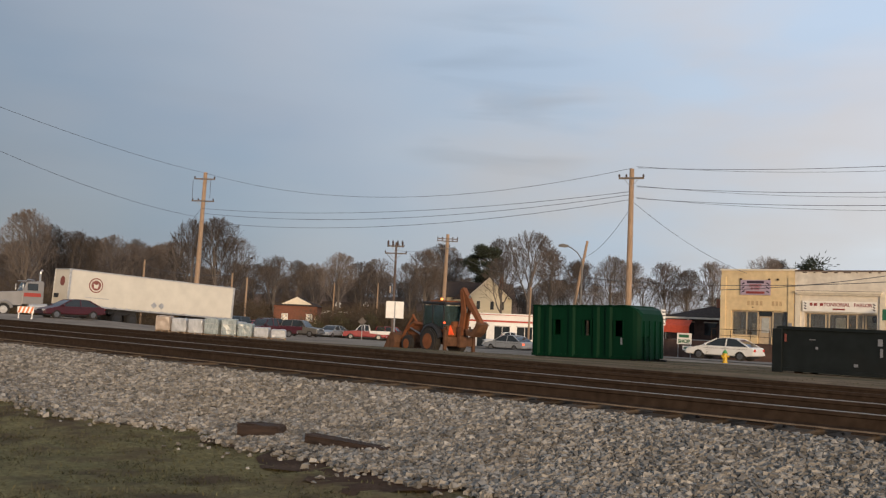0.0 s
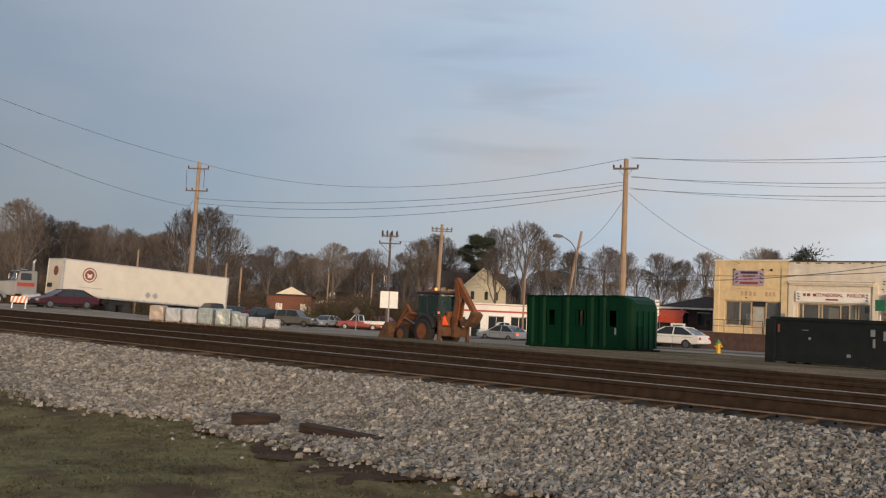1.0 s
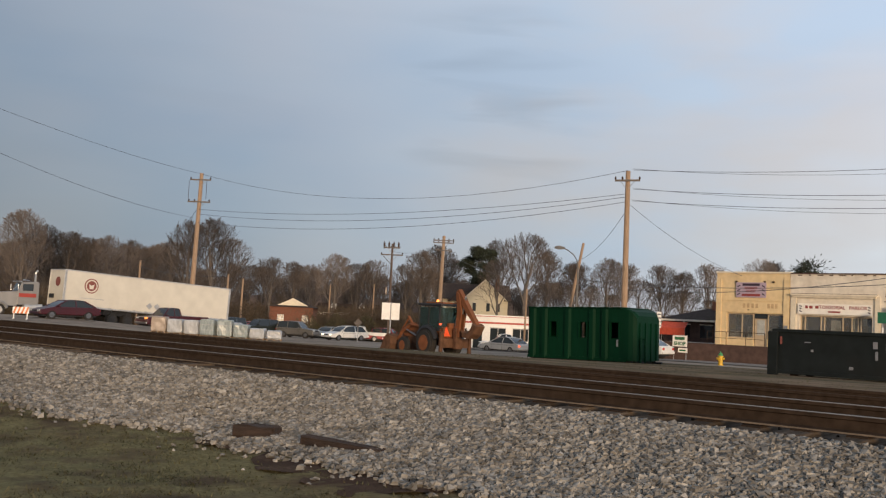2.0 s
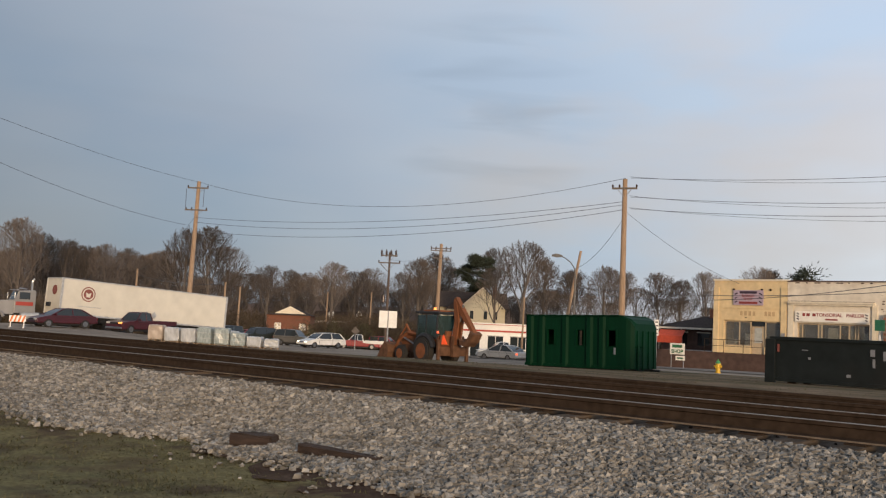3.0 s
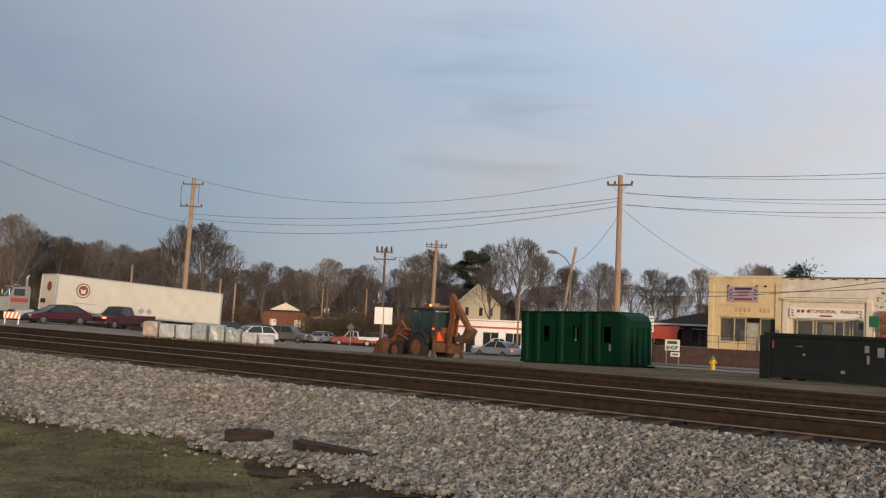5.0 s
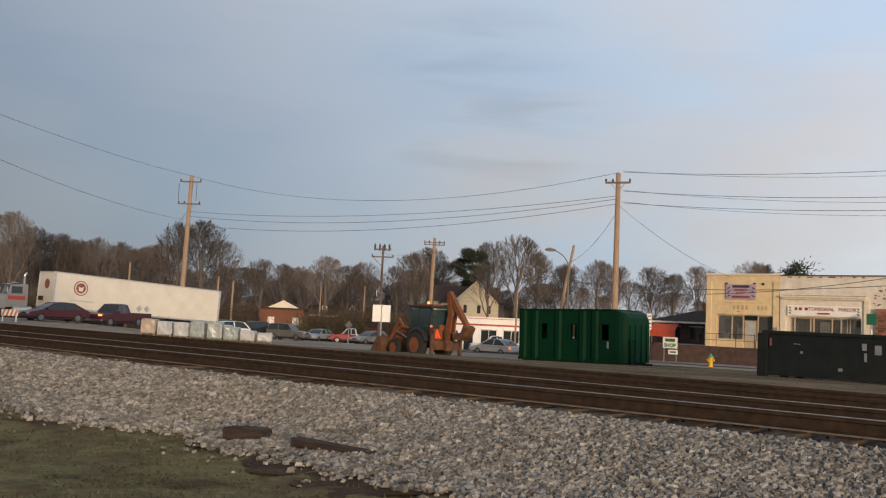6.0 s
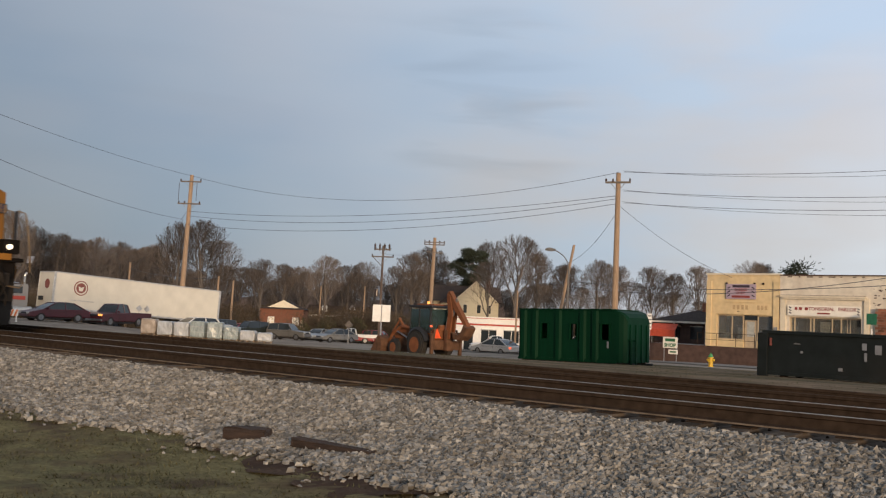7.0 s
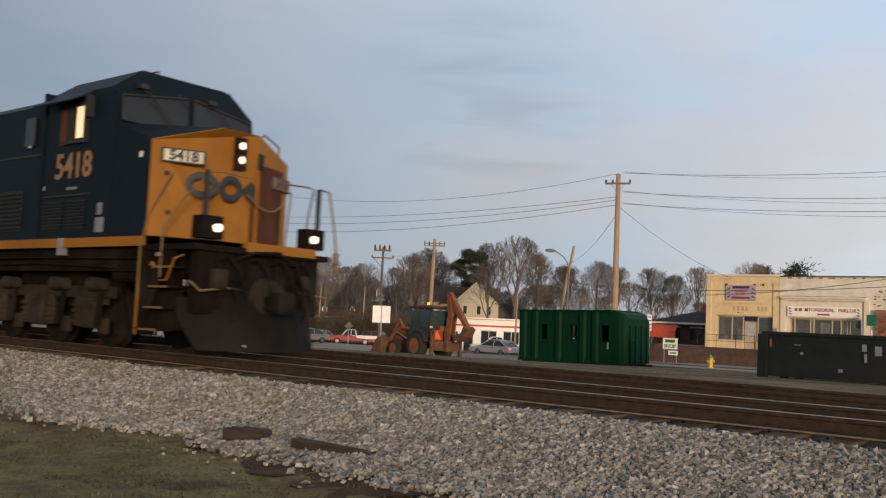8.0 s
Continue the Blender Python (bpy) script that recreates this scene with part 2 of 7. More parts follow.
def rect(bm, x0, x1, z0, z1, y0, y1):
    return box(bm, ((x0 + x1) / 2, (y0 + y1) / 2, (z0 + z1) / 2), (abs(x1 - x0), abs(y1 - y0), abs(z1 - z0)))


def cyl(bm, a, b, r0, r1=None, n=10):
    a, b = Vector(a), Vector(b)
    r1 = r0 if r1 is None else r1
    q = (b - a).to_track_quat("Z", "Y").to_matrix()
    rings = []
    for p, r in ((a, r0), (b, r1)):
        rings.append([bm.verts.new(p + q @ Vector((r * math.cos(2 * math.pi * i / n), r * math.sin(2 * math.pi * i / n), 0))) for i in range(n)])
    for i in range(n):
        j = (i + 1) % n
        bm.faces.new((rings[0][i], rings[0][j], rings[1][j], rings[1][i]))
    bm.faces.new(rings[0][::-1])
    bm.faces.new(rings[1])
    return bm


def tube(bm, pts, r, n=6):
    pts = [Vector(p) for p in pts]
    rings = []
    for k, p in enumerate(pts):
        d = pts[min(k + 1, len(pts) - 1)] - pts[max(k - 1, 0)]
        q = d.to_track_quat("Z", "Y").to_matrix()
        rings.append([bm.verts.new(p + q @ Vector((r * math.cos(2 * math.pi * i / n), r * math.sin(2 * math.pi * i / n), 0))) for i in range(n)])
    for ra, rb in zip(rings, rings[1:]):
        for i in range(n):
            j = (i + 1) % n
            bm.faces.new((ra[i], ra[j], rb[j], rb[i]))
    bm.faces.new(rings[0][::-1])
    bm.faces.new(rings[-1])
    return bm


def prism(bm, prof, y0, y1, prof2=None, bev=0.0):
    """Side outline (x, z) drawn from y0 to y1; prof2: another outline at y1."""
    a = [bm.verts.new((x, y0, z)) for x, z in prof]
    b = [bm.verts.new((x, y1, z)) for x, z in (prof2 or prof)]
    n = len(prof)
    fs = [bm.faces.new(a), bm.faces.new(b[::-1])]
    for i in range(n):
        j = (i + 1) % n
        fs.append(bm.faces.new((a[j], a[i], b[i], b[j])))
    if bev:
        es = list({e for f in fs[:2] for e in f.edges})
        bmesh.ops.bevel(bm, geom=es, offset=bev, segments=2, affect="EDGES", profile=0.5)
    return bm


def loft(bm, rings):
    vs = [[bm.verts.new(p) for p in r] for r in rings]
    n = len(vs[0])
    for ra, rb in zip(vs, vs[1:]):
        for i in range(n):
            j = (i + 1) % n
            bm.faces.new((ra[i], ra[j], rb[j], rb[i]))
    bm.faces.new(vs[0][::-1])
    bm.faces.new(vs[-1])
    return bm


def text_mesh(body, size, material, depth=0.01, bold=0.0):
    cu = bpy.data.curves.new("lettering", "FONT")
    cu.body, cu.size, cu.extrude, cu.offset = body, size, depth, bold
    cu.align_x, cu.align_y, cu.resolution_u = "CENTER", "CENTER", 3
    ob = bpy.data.objects.new("lettering", cu)
    me = bpy.data.meshes.new_from_object(ob)
    bpy.data.objects.remove(ob)
    me.materials.clear()
    me.materials.append(material)
    return me


# ---- the ground ----
def sm(a, b, t):
    t = max(0.0, min(1.0, (t - a) / (b - a)))
    return t * t * (3 - 2 * t)


BUMPS = [(-32.8, 38.8, -0.33, 6), (-52, 38.5, -0.28, 8), (-24, 64, 0.30, 12), (-70, 37, 0.46, 7), (-72, 56, -0.28, 7), (-49, 68, -0.18, 7)]


def edge_y(x):
    """Where the ballast meets the grass."""
    return 6.86 + 0.45 * math.exp(-((x + 9.7) / 0.8) ** 2) + 0.12 * math.sin(x * 0.9 + 3.2) + 0.06 * math.sin(x * 2.3) + 0.05 * math.sin(x * 7.1) + 0.03 * math.sin(x * 13.3)


def gz(x, y):
    far = 0.405 + 0.00436 * x - 0.03417 * min(y, 95) + sum(h * math.exp(-((x - a) ** 2 + (y - b) ** 2) / (2 * r * r)) for a, b, h, r in BUMPS)
    far = max(far, -3.4)
    if y > 24:
        return far
    e = edge_y(x)
    grass = -0.80 + 0.03 * math.sin(x * 0.8) + 0.02 * math.sin(y * 2.1)
    bed = -0.27
    near = grass + (bed - grass) * sm(e - 0.3, 9.3, y) if y < 12 else bed - 0.08 * sm(12, 14, y)
    return near + (far - near) * sm(17.0, 24.0, y)


def sheet(name, xs, ys, material, label, category, lift=0.0, zf=gz):
    bm = B()
    grid = [[bm.verts.new((x, y, zf(x, y) + lift)) for x in xs] for y in ys]
    for ra, rb in zip(grid, grid[1:]):
        for i in range(len(xs) - 1):
            bm.faces.new((ra[i], ra[i + 1], rb[i + 1], rb[i]))
    return solo(name, bm, material, Matrix(), label, category, kind="structure", smooth=True)


def steps(*stops):
    out = []
    for (a, d), (b, _) in zip(stops, stops[1:]):
        k = max(1, round((b - a) / d))
        out += [a + (b - a) * i / k for i in range(k)]
    return out + [stops[-1][0]]


XS = steps((-2600, 400), (-400, 40), (-130, 4), (-40, 1.0), (15, 6), (60, 60), (400, 500), (2600, 1))
YS = steps((-900, 200), (-60, 10), (-6, 0.5), (24, 2.5), (110, 20), (420, 300), (3200, 1))
ground = sheet("ground", XS, YS, M_FIELD, "brown winter ground sloping gently away from the railway", "ground",
               zf=lambda x, y: gz(x, y) - (0.2 if -131 < x < 41 and -7 < y < 95 else 0.0))
lot = sheet("parking_lot", steps((-132, 3), (42, 1)), steps((17.6, 1.5), (97, 1)), M_LOT, "worn grey asphalt lot with pale gravel patches", "parking lot", 0.02)
weeds = sheet("verge", steps((-27.5, 1.5), (10, 1)), steps((18.2, 1.2), (46, 1)), M_WEEDS, "weedy dirt verge beside the tracks", "verge", 0.05)
road = sheet("road", steps((-46, 2), (20, 1)), steps((52.5, 1.5), (62.4, 1)), M_ROAD, "pale worn concrete street", "road", 0.06)
turf = sheet("turf", steps((-110, 5), (-40, 0.8), (-19, 0.11), (3, 0.8), (12, 2), (40, 1)), steps((-6, 0.4), (2, 0.07), (7.9, 1)), M_GRASS, "thin brownish green winter turf", "grass",
             zf=lambda x, y: gz(x, y) + 0.012 + 0.022 * noise.noise((x * 2.2, y * 2.8, 1.0)) + 0.012 * noise.noise((x * 6.5, y * 7.5, 4.0)))
# its dark colour stands for shade between the stones scattered on it
bed = sheet("ballast_bed", steps((-110, 4), (-30, 0.5), (12, 4), (40, 1)), steps((5.9, 0.2), (9.6, 1)), M_BALLAST, "bank of crushed stone, darkened for the shade between the stones", "ballast",
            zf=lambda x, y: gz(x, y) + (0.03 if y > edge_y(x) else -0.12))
trackbed = sheet("track_bed", steps((-110, 3), (40, 1)), steps((9.3, 0.4), (18.6, 1)), M_DIRT, "dark oily dirt and cinders between the tracks", "track bed", 0.022)


def earth_strip(x0, x1):
    """Trodden bare earth along the foot of the ballast."""
    bm = B()
    n, rows = 120, 6
    grid = []
    for k in range(rows + 1):
        t = k / rows
        line_ = []
        for i in range(n + 1):
            x = x0 + (x1 - x0) * i / n
            w = sm(x0, x0 + 2.5, x) * (0.70 + 0.25 * math.sin(x * 1.7) + 0.16 * math.sin(x * 4.1) + 0.08 * math.sin(x * 9.7))
            y = edge_y(x) + 0.15 - (w + 0.15) * (1 - t)
            line_.append(bm.verts.new((x, y, gz(x, y) + 0.022 + 0.03 * noise.noise((x * 4.0, y * 5.0, 9.0)))))
        grid.append(line_)
    for ra, rb in zip(grid, grid[1:]):
        for i in range(n):
            bm.faces.new((ra[i], ra[i + 1], rb[i + 1], rb[i]))
    return solo("bare_earth", bm, M_MUDDY, Matrix(), "strip of bare brown earth at the foot of the ballast", "earth", kind="structure", smooth=True)


earth_strip(-10.5, 3.0)


# ---- loose stone and grass ----
def scatter(name, pts, size, verts0, faces0, material, label, category, flat=0.75, seed=1):
    rng = np.random.default_rng(seed)
    n, k = len(pts), len(verts0)
    base = np.array(verts0, float)
    sc = size * rng.uniform(0.55, 1.45, (n, 1, 1)) * rng.uniform(0.7, 1.3, (n, 1, 3))
    jit = 1 + rng.uniform(-0.28, 0.28, (n, k, 1))
    a = rng.uniform(0, 2 * np.pi, n)
    t = rng.uniform(-0.7, 0.7, n)
    v = base[None] * sc * jit
    x, y, z = v[..., 0], v[..., 1], v[..., 2] * flat
    y, z = y * np.cos(t)[:, None] - z * np.sin(t)[:, None], y * np.sin(t)[:, None] + z * np.cos(t)[:, None]
    x, y = x * np.cos(a)[:, None] - y * np.sin(a)[:, None], x * np.sin(a)[:, None] + y * np.cos(a)[:, None]
    v = np.stack([x, y, z], -1) + np.array(pts)[:, None, :]
    f = (np.array(faces0)[None] + (np.arange(n) * k)[:, None, None]).reshape(-1, 3)
    me = bpy.data.meshes.new(name)
    me.from_pydata(v.reshape(-1, 3).tolist(), [], f.tolist())
    me.materials.append(material)
    return tagged(new(name, me), label, category, kind="stuff")


_bm = bmesh.new()
bmesh.ops.create_icosphere(_bm, subdivisions=1, radius=1.0)
ICO_V = [tuple(v.co) for v in _bm.verts]
ICO_F = [tuple(v.index for v in f.verts) for f in _bm.faces]
_bm.free()
# a broken lump: a cube with its corners pushed about
LUMP_V = [(-0.9, -0.7, -0.7), (0.8, -0.9, -0.6), (0.9, 0.7, -0.8), (-0.7, 0.9, -0.6), (-0.6, -0.8, 0.7), (0.9, -0.5, 0.5), (0.4, 0.8, 0.9), (-0.9, 0.5, 0.6)]
LUMP_F = [(0, 3, 2), (0, 2, 1), (4, 5, 6), (4, 6, 7), (0, 1, 5), (0, 5, 4), (1, 2, 6), (1, 6, 5), (2, 3, 7), (2, 7, 6), (3, 0, 4), (3, 4, 7)]

rnd = random.Random(4)
pts = []
for _ in range(150000):
    u = rnd.random()
    x = -26 + 31 * u if rnd.random() < 0.66 else rnd.uniform(-9, 3.5)
    e = edge_y(x)
    y = e - 0.05 + (9.2 - e) * rnd.random() if rnd.random() < 0.95 else e - abs(rnd.gauss(0, 0.2))
    if y > 9.12:
        continue
    pts.append((x, y, gz(x, y) + 0.03 + rnd.uniform(-0.015, 0.035)))
scatter("ballast_stones", pts, 0.0275, LUMP_V, LUMP_F, M_STONE, "loose pale grey crushed limestone ballast", "gravel", seed=2)
pts = []
for _ in range(2600):
    x, y = rnd.uniform(-28, 6), rnd.uniform(9.9, 15.5)
    pts.append((x, y, gz(x, y) + 0.03))
scatter("cinder_stones", pts, 0.03, ICO_V, ICO_F, M_RAIL, "dark stones lying between the rails", "gravel", seed=3)
# pale lumps put in for the highlights on rail joints and anchors
pts = []
for _ in range(220):
    x, y = rnd.uniform(-24, 3), rnd.uniform(9.15, 15.5)
    pts.append((x, y, gz(x, y) + 0.05))
scatter("spilled_stones", pts, 0.026, LUMP_V, LUMP_F, M_STONE, "pale stones standing in for glints on rail joints and anchors", "gravel", seed=9)
pts = []
for _ in range(80):
    x = rnd.uniform(-13, 1)
    y = edge_y(x) - abs(rnd.gauss(0.2, 0.6))
    pts.append((x, y, gz(x, y) + 0.02))
scatter("strayed_stones", pts, 0.020, LUMP_V, LUMP_F, M_STONE, "scattered pale stones strewn on the turf", "gravel", seed=5)
blade_v = [(-0.17, 0, -0.1), (0.17, 0, -0.1), (0.3, 0.95, 0.20)]
pts = []
for _ in range(110000):
    x, y = rnd.uniform(-17, 3), rnd.uniform(2.0, 7.3)
    if y > edge_y(x) - 0.5 * sm(-10.5, -8.0, x) or noise.noise((x * 0.9, y * 0.9, 3.0)) + rnd.gauss(0, 0.25) < -0.12:
        continue
    pts.append((x, y, gz(x, y) + 0.014))
scatter("grass_tufts", pts, 0.034, blade_v, [(0, 1, 2)], M_BLADE, "short dry brownish green grass blades", "grass", flat=1.0, seed=6)

pts = []
for _ in range(26000):
    x, y = rnd.uniform(-27, 2), rnd.uniform(18.4, 46.0)
    if noise.noise((x * 0.22, y * 0.3, 7.0)) + rnd.gauss(0, 0.12) < 0.02:
        continue
    pts.append((x, y, gz(x, y) + 0.05))
scatter("verge_weeds", pts, 0.045, blade_v, [(0, 1, 2)], M_BLADE, "dry olive weeds growing on the dirt verge", "grass", flat=1.0, seed=8)


# ---- railway tracks ----
def rail_profile(bm, x0, x1, y, z_top):
    web = [(-0.07, -0.18), (0.07, -0.18), (0.07, -0.165), (0.012, -0.14), (0.012, -0.05), (0.035, -0.04), (0.035, -0.004), (-0.035, -0.004), (-0.035, -0.04), (-0.012, -0.05), (-0.012, -0.14), (-0.07, -0.165)]
    a = [bm.verts.new((x0, y + u, z_top + v)) for u, v in web]
    b = [bm.verts.new((x1, y + u, z_top + v)) for u, v in web]
    for i in range(len(web)):
        j = (i + 1) % len(web)
        bm.faces.new((a[i], a[j], b[j], b[i]))
    return bm


def track(y, z, x0, x1, pitch, label, shine):
    t = thing("railway_track", pose(0, y, z), label, "railway track", kind="structure")
    for s in (-0.7535, 0.7535):
        r = part("rail", rail_profile(B(), x0, x1, s, 0), M_RAIL, t, "rusty steel rail")
        part("running_surface", box(B(), ((x0 + x1) / 2, s, -0.001), (x1 - x0, 0.06, 0.006)), shine, r, "polished rail head")
        part("rail_foot", box(B(), ((x0 + x1) / 2, s - 0.066, -0.168), (x1 - x0, 0.03, 0.016)), M_FOOT, r, "dusty pale rail foot")
    tie_me = finish(box(B(), (0, 0, 0), (0.23, 2.6, 0.18), bev=0.015), "tie", M_TIE)
    plate_me = finish(box(B(), (0, 0, 0), (0.2, 0.36, 0.02)), "tie_plate", M_RAIL)
    r = random.Random(int(y * 10))
    x = x0 + 0.3
    k = 0
    while x < x1 and k < 300:
        tie = part("tie", tie_me, None, t, m=pose(x, r.uniform(-0.05, 0.05), -0.285 + r.uniform(-0.012, 0.008), 0, 0, r.uniform(-1.2, 1.2)))
        if -24 < x < 4:
            for s in (-0.7535, 0.7535):
                part("tie_plate", plate_me, None, tie, m=pose(0, s, 0.097))
        x += pitch + r.uniform(-0.03, 0.03)
        k += 1
    return t


track(10.40, 0.0, -110, 40, 0.52, "main track with polished rails on dark wooden ties", M_RAILTOP)
track(15.05, -0.09, -110, 40, 0.54, "rusty side track half sunk in dark dirt", M_RAIL)

# wood lying at the foot of the bank
def slab(x, y, z, l, w, h, rz, ry, label, name="old_tie"):
    bm = box(B(), (0, 0, 0), (l, w, h), bev=0.02)
    bmesh.ops.subdivide_edges(bm, edges=bm.edges[:], cuts=2)
    r = random.Random(int(l * 100))
    for v in bm.verts:
        v.co += Vector([r.uniform(-0.012, 0.012) for _ in range(3)])
    return solo(name, bm, M_PLANK, pose(x, y, z, 0, ry, rz), label, "railway tie", "discarded ties")


slab(-8.6, 7.14, -0.66, 0.52, 0.22, 0.16, 24, 0, "short broken dark tie lying on the ballast foot")
slab(-7.15, 7.1, -0.64, 1.1, 0.12, 0.10, 6, 2, "rotten tie half buried in ballast")
slab(-7.5, 6.85, -0.735, 0.8, 0.10, 0.07, -10, 0, "split grey-brown board lying in the stones", "old_board")
slab(-6.3, 6.72, -0.755, 1.2, 0.14, 0.08, -8, 0, "rotten tie half buried in ballast")


# ---- vehicles ----
def on(x, y, rz=0.0, dz=0.0):
    return pose(x, y, gz(x, y) + dz, 0, 0, rz)


def paint(name, col, rough=0.32):
    return mat(name, col, rough=rough, var=0.08, scale=2.0, bump=0.02, stain=0.25)


P_WHITE = paint("white_car_paint", (0.72, 0.71, 0.68))
P_SILVER = paint("silver_car_paint", (0.27, 0.285, 0.30))
P_GREY = paint("grey_car_paint", (0.17, 0.17, 0.165))
P_TAN = paint("pewter_car_paint", (0.105, 0.10, 0.092))
P_MAROON = paint("maroon_car_paint", (0.055, 0.009, 0.014))
P_RED = paint("red_car_paint", (0.29, 0.013, 0.019))
P_BLACK = paint("dark_green_car_paint", (0.018, 0.024, 0.022))
P_BLUE = paint("slate_blue_car_paint", (0.055, 0.075, 0.095))

KINDS = {
    # L, W, H, wheel r, belt, hood front z, cabin belt x (rear, front), roof x (rear, front), axles x
    "sedan": (4.60, 1.80, 1.45, 0.33, 0.93, 0.72, (-1.95, 1.15), (-1.10, 0.25), (-1.38, 1.38)),
    "wagon": (4.85, 1.85, 1.55, 0.33, 0.95, 0.72, (-2.25, 1.25), (-1.75, 0.35), (-1.45, 1.45)),
    "suv": (4.45, 1.80, 1.76, 0.36, 1.08, 0.95, (-2.12, 0.80), (-1.98, 0.25), (-1.30, 1.30)),
    "pickup": (5.20, 1.90, 1.75, 0.37, 1.08, 0.95, (-0.55, 1.10), (-0.42, 0.55), (-1.62, 1.66)),
}


def wheel(parent, x, y, r, w, rim=M_RIM, side=-1, z=0.0):
    wm = B()
    cyl(wm, (0, -w / 2, 0), (0, w / 2, 0), r, n=20)
    es = [e for e in wm.edges if abs(e.verts[0].co.y - e.verts[1].co.y) < 1e-5]
    bmesh.ops.bevel(wm, geom=es, offset=r * 0.1, segments=2, affect="EDGES")
    o = part("wheel", wm, M_TYRE, parent, m=pose(x, y, r + z))
    rm = cyl(B(), (0, side * (w / 2 - 0.03), 0), (0, side * (w / 2 + 0.012), 0), r * 0.64, r * 0.58, 14)
    for k in range(5):
        a = 2 * math.pi * k / 5
        box(rm, (r * 0.33 * math.cos(a), side * (w / 2 + 0.016), r * 0.33 * math.sin(a)), (0.06, 0.02, 0.06))
    part("rim", rm, rim, o)
    return o


def car(m, kind, body, label, category="car", front="clear", rear="red", top=None, name="car", group="", rim=M_RIM):
    L, W, H, wr, belt, hood, cb, cr, ax = KINDS[kind]
    t = thing(name, m, label, category, group)
    zb = 0.24
    lower = [(-L / 2 + 0.06, zb + 0.14)]
    for a in ax:
        lower += [(a + (wr + 0.05) * math.cos(math.pi - math.pi * k / 7), max(zb, wr + (wr + 0.05) * math.sin(math.pi - math.pi * k / 7))) for k in range(8)]
    rear_z = belt if kind in ("suv", "wagon", "pickup") else belt - 0.02
    upper = [(L / 2 - 0.04, zb + 0.10), (L / 2, 0.52), (L / 2 - 0.06, hood - 0.06), (L / 2 - 0.22, hood), (cb[1] + 0.12, belt - 0.03), (cb[1], belt)]
    if kind == "pickup":
        upper += [(cb[0], belt), (cb[0], 0.74), (-L / 2 + 0.03, 0.74), (-L / 2 + 0.02, 0.6)]
    else:
        upper += [(cb[0], belt), (-L / 2 + 0.12, rear_z), (-L / 2 + 0.01, rear_z - 0.12), (-L / 2, 0.55)]
    part("body", prism(B(), lower + upper, -W / 2, W / 2, bev=0.07), body, t)
    part("belt_line", rect(B(), cb[0] + 0.1, cb[1] - 0.1, belt - 0.16, belt - 0.145, -W / 2 - 0.006, W / 2 + 0.006), M_BLACK, t)
    for x in (cb[1] - 0.35, (cr[0] + cr[1]) / 2):
        part("door_seam", rect(B(), x - 0.006, x + 0.006, 0.35, belt - 0.05, -W / 2 - 0.004, W / 2 + 0.004), M_BLACK, t)
    if kind == "pickup":
        for s in (-1, 1):
            part("bed_side", box(B(), ((cb[0] - L / 2) / 2, s * (W / 2 - 0.05), 0.90), (-cb[0] + L / 2 - 0.02, 0.08, 0.36), bev=0.015), top or body, t)
        part("tailgate", box(B(), (-L / 2 + 0.05, 0, 0.90), (0.07, W - 0.1, 0.36), bev=0.012), body, t)
    wr_top = W * 0.72
    zt = H - 0.06
    r0 = [(cb[0], -W / 2 + 0.06, belt - 0.01), (cb[1], -W / 2 + 0.06, belt - 0.01), (cb[1], W / 2 - 0.06, belt - 0.01), (cb[0], W / 2 - 0.06, belt - 0.01)]
    r1 = [(cr[0], -wr_top / 2, zt), (cr[1], -wr_top / 2, zt), (cr[1], wr_top / 2, zt), (cr[0], wr_top / 2, zt)]
    rc = top or body

    def half(z):
        return W / 2 - 0.06 + (wr_top / 2 - W / 2 + 0.06) * (z - belt) / (zt - belt)

    # the greenhouse follows one arc from the rear deck over the roof to the bonnet
    rise = [(cb[0] + (cr[0] - cb[0]) * f, belt - 0.01 + (zt - belt) * (f + 0.12 * math.sin(math.pi * f))) for f in (0, 0.33, 0.67)]
    crown = [(cr[0] + (cr[1] - cr[0]) * f, zt + 0.05 * math.sin(math.pi * f)) for f in (0, 0.2, 0.4, 0.6, 0.8, 1)]
    fall = [(cr[1] + (cb[1] - cr[1]) * f, belt - 0.01 + (zt - belt) * (1 - f + 0.10 * math.sin(math.pi * f))) for f in (0.33, 0.67, 1)]
    arc = rise + crown + fall
    gm = B()
    sides = [[gm.verts.new((x, e * half(z), z)) for x, z in arc] for e in (-1, 1)]
    gm.faces.new(sides[0])
    gm.faces.new(sides[1][::-1])
    for q in range(len(arc)):
        w = (q + 1) % len(arc)
        gm.faces.new((sides[0][w], sides[0][q], sides[1][q], sides[1][w]))
    part("cabin_glass", gm, M_GLASS, t, "dark tinted windows")
    over = [rise[2]] + crown + [fall[0]]
    rows_ = [[(x, -half(z) - 0.015, z - 0.05) for x, z in over[1:-1]], [(x, -half(z) + 0.02, z + 0.022) for x, z in over[1:-1]], [(x, 0, z + 0.036) for x, z in over[1:-1]],
             [(x, half(z) - 0.02, z + 0.022) for x, z in over[1:-1]], [(x, half(z) + 0.015, z - 0.05) for x, z in over[1:-1]]]
    rm_ = B()
    gr = [[rm_.verts.new(p) for p in row] for row in rows_]
    for ra, rb in zip(gr, gr[1:]):
        for q in range(len(ra) - 1):
            rm_.faces.new((ra[q], ra[q + 1], rb[q + 1], rb[q]))
    rm_.faces.new([row[0] for row in gr])
    rm_.faces.new([row[-1] for row in gr][::-1])
    part("roof", rm_, rc, t, smooth=False)
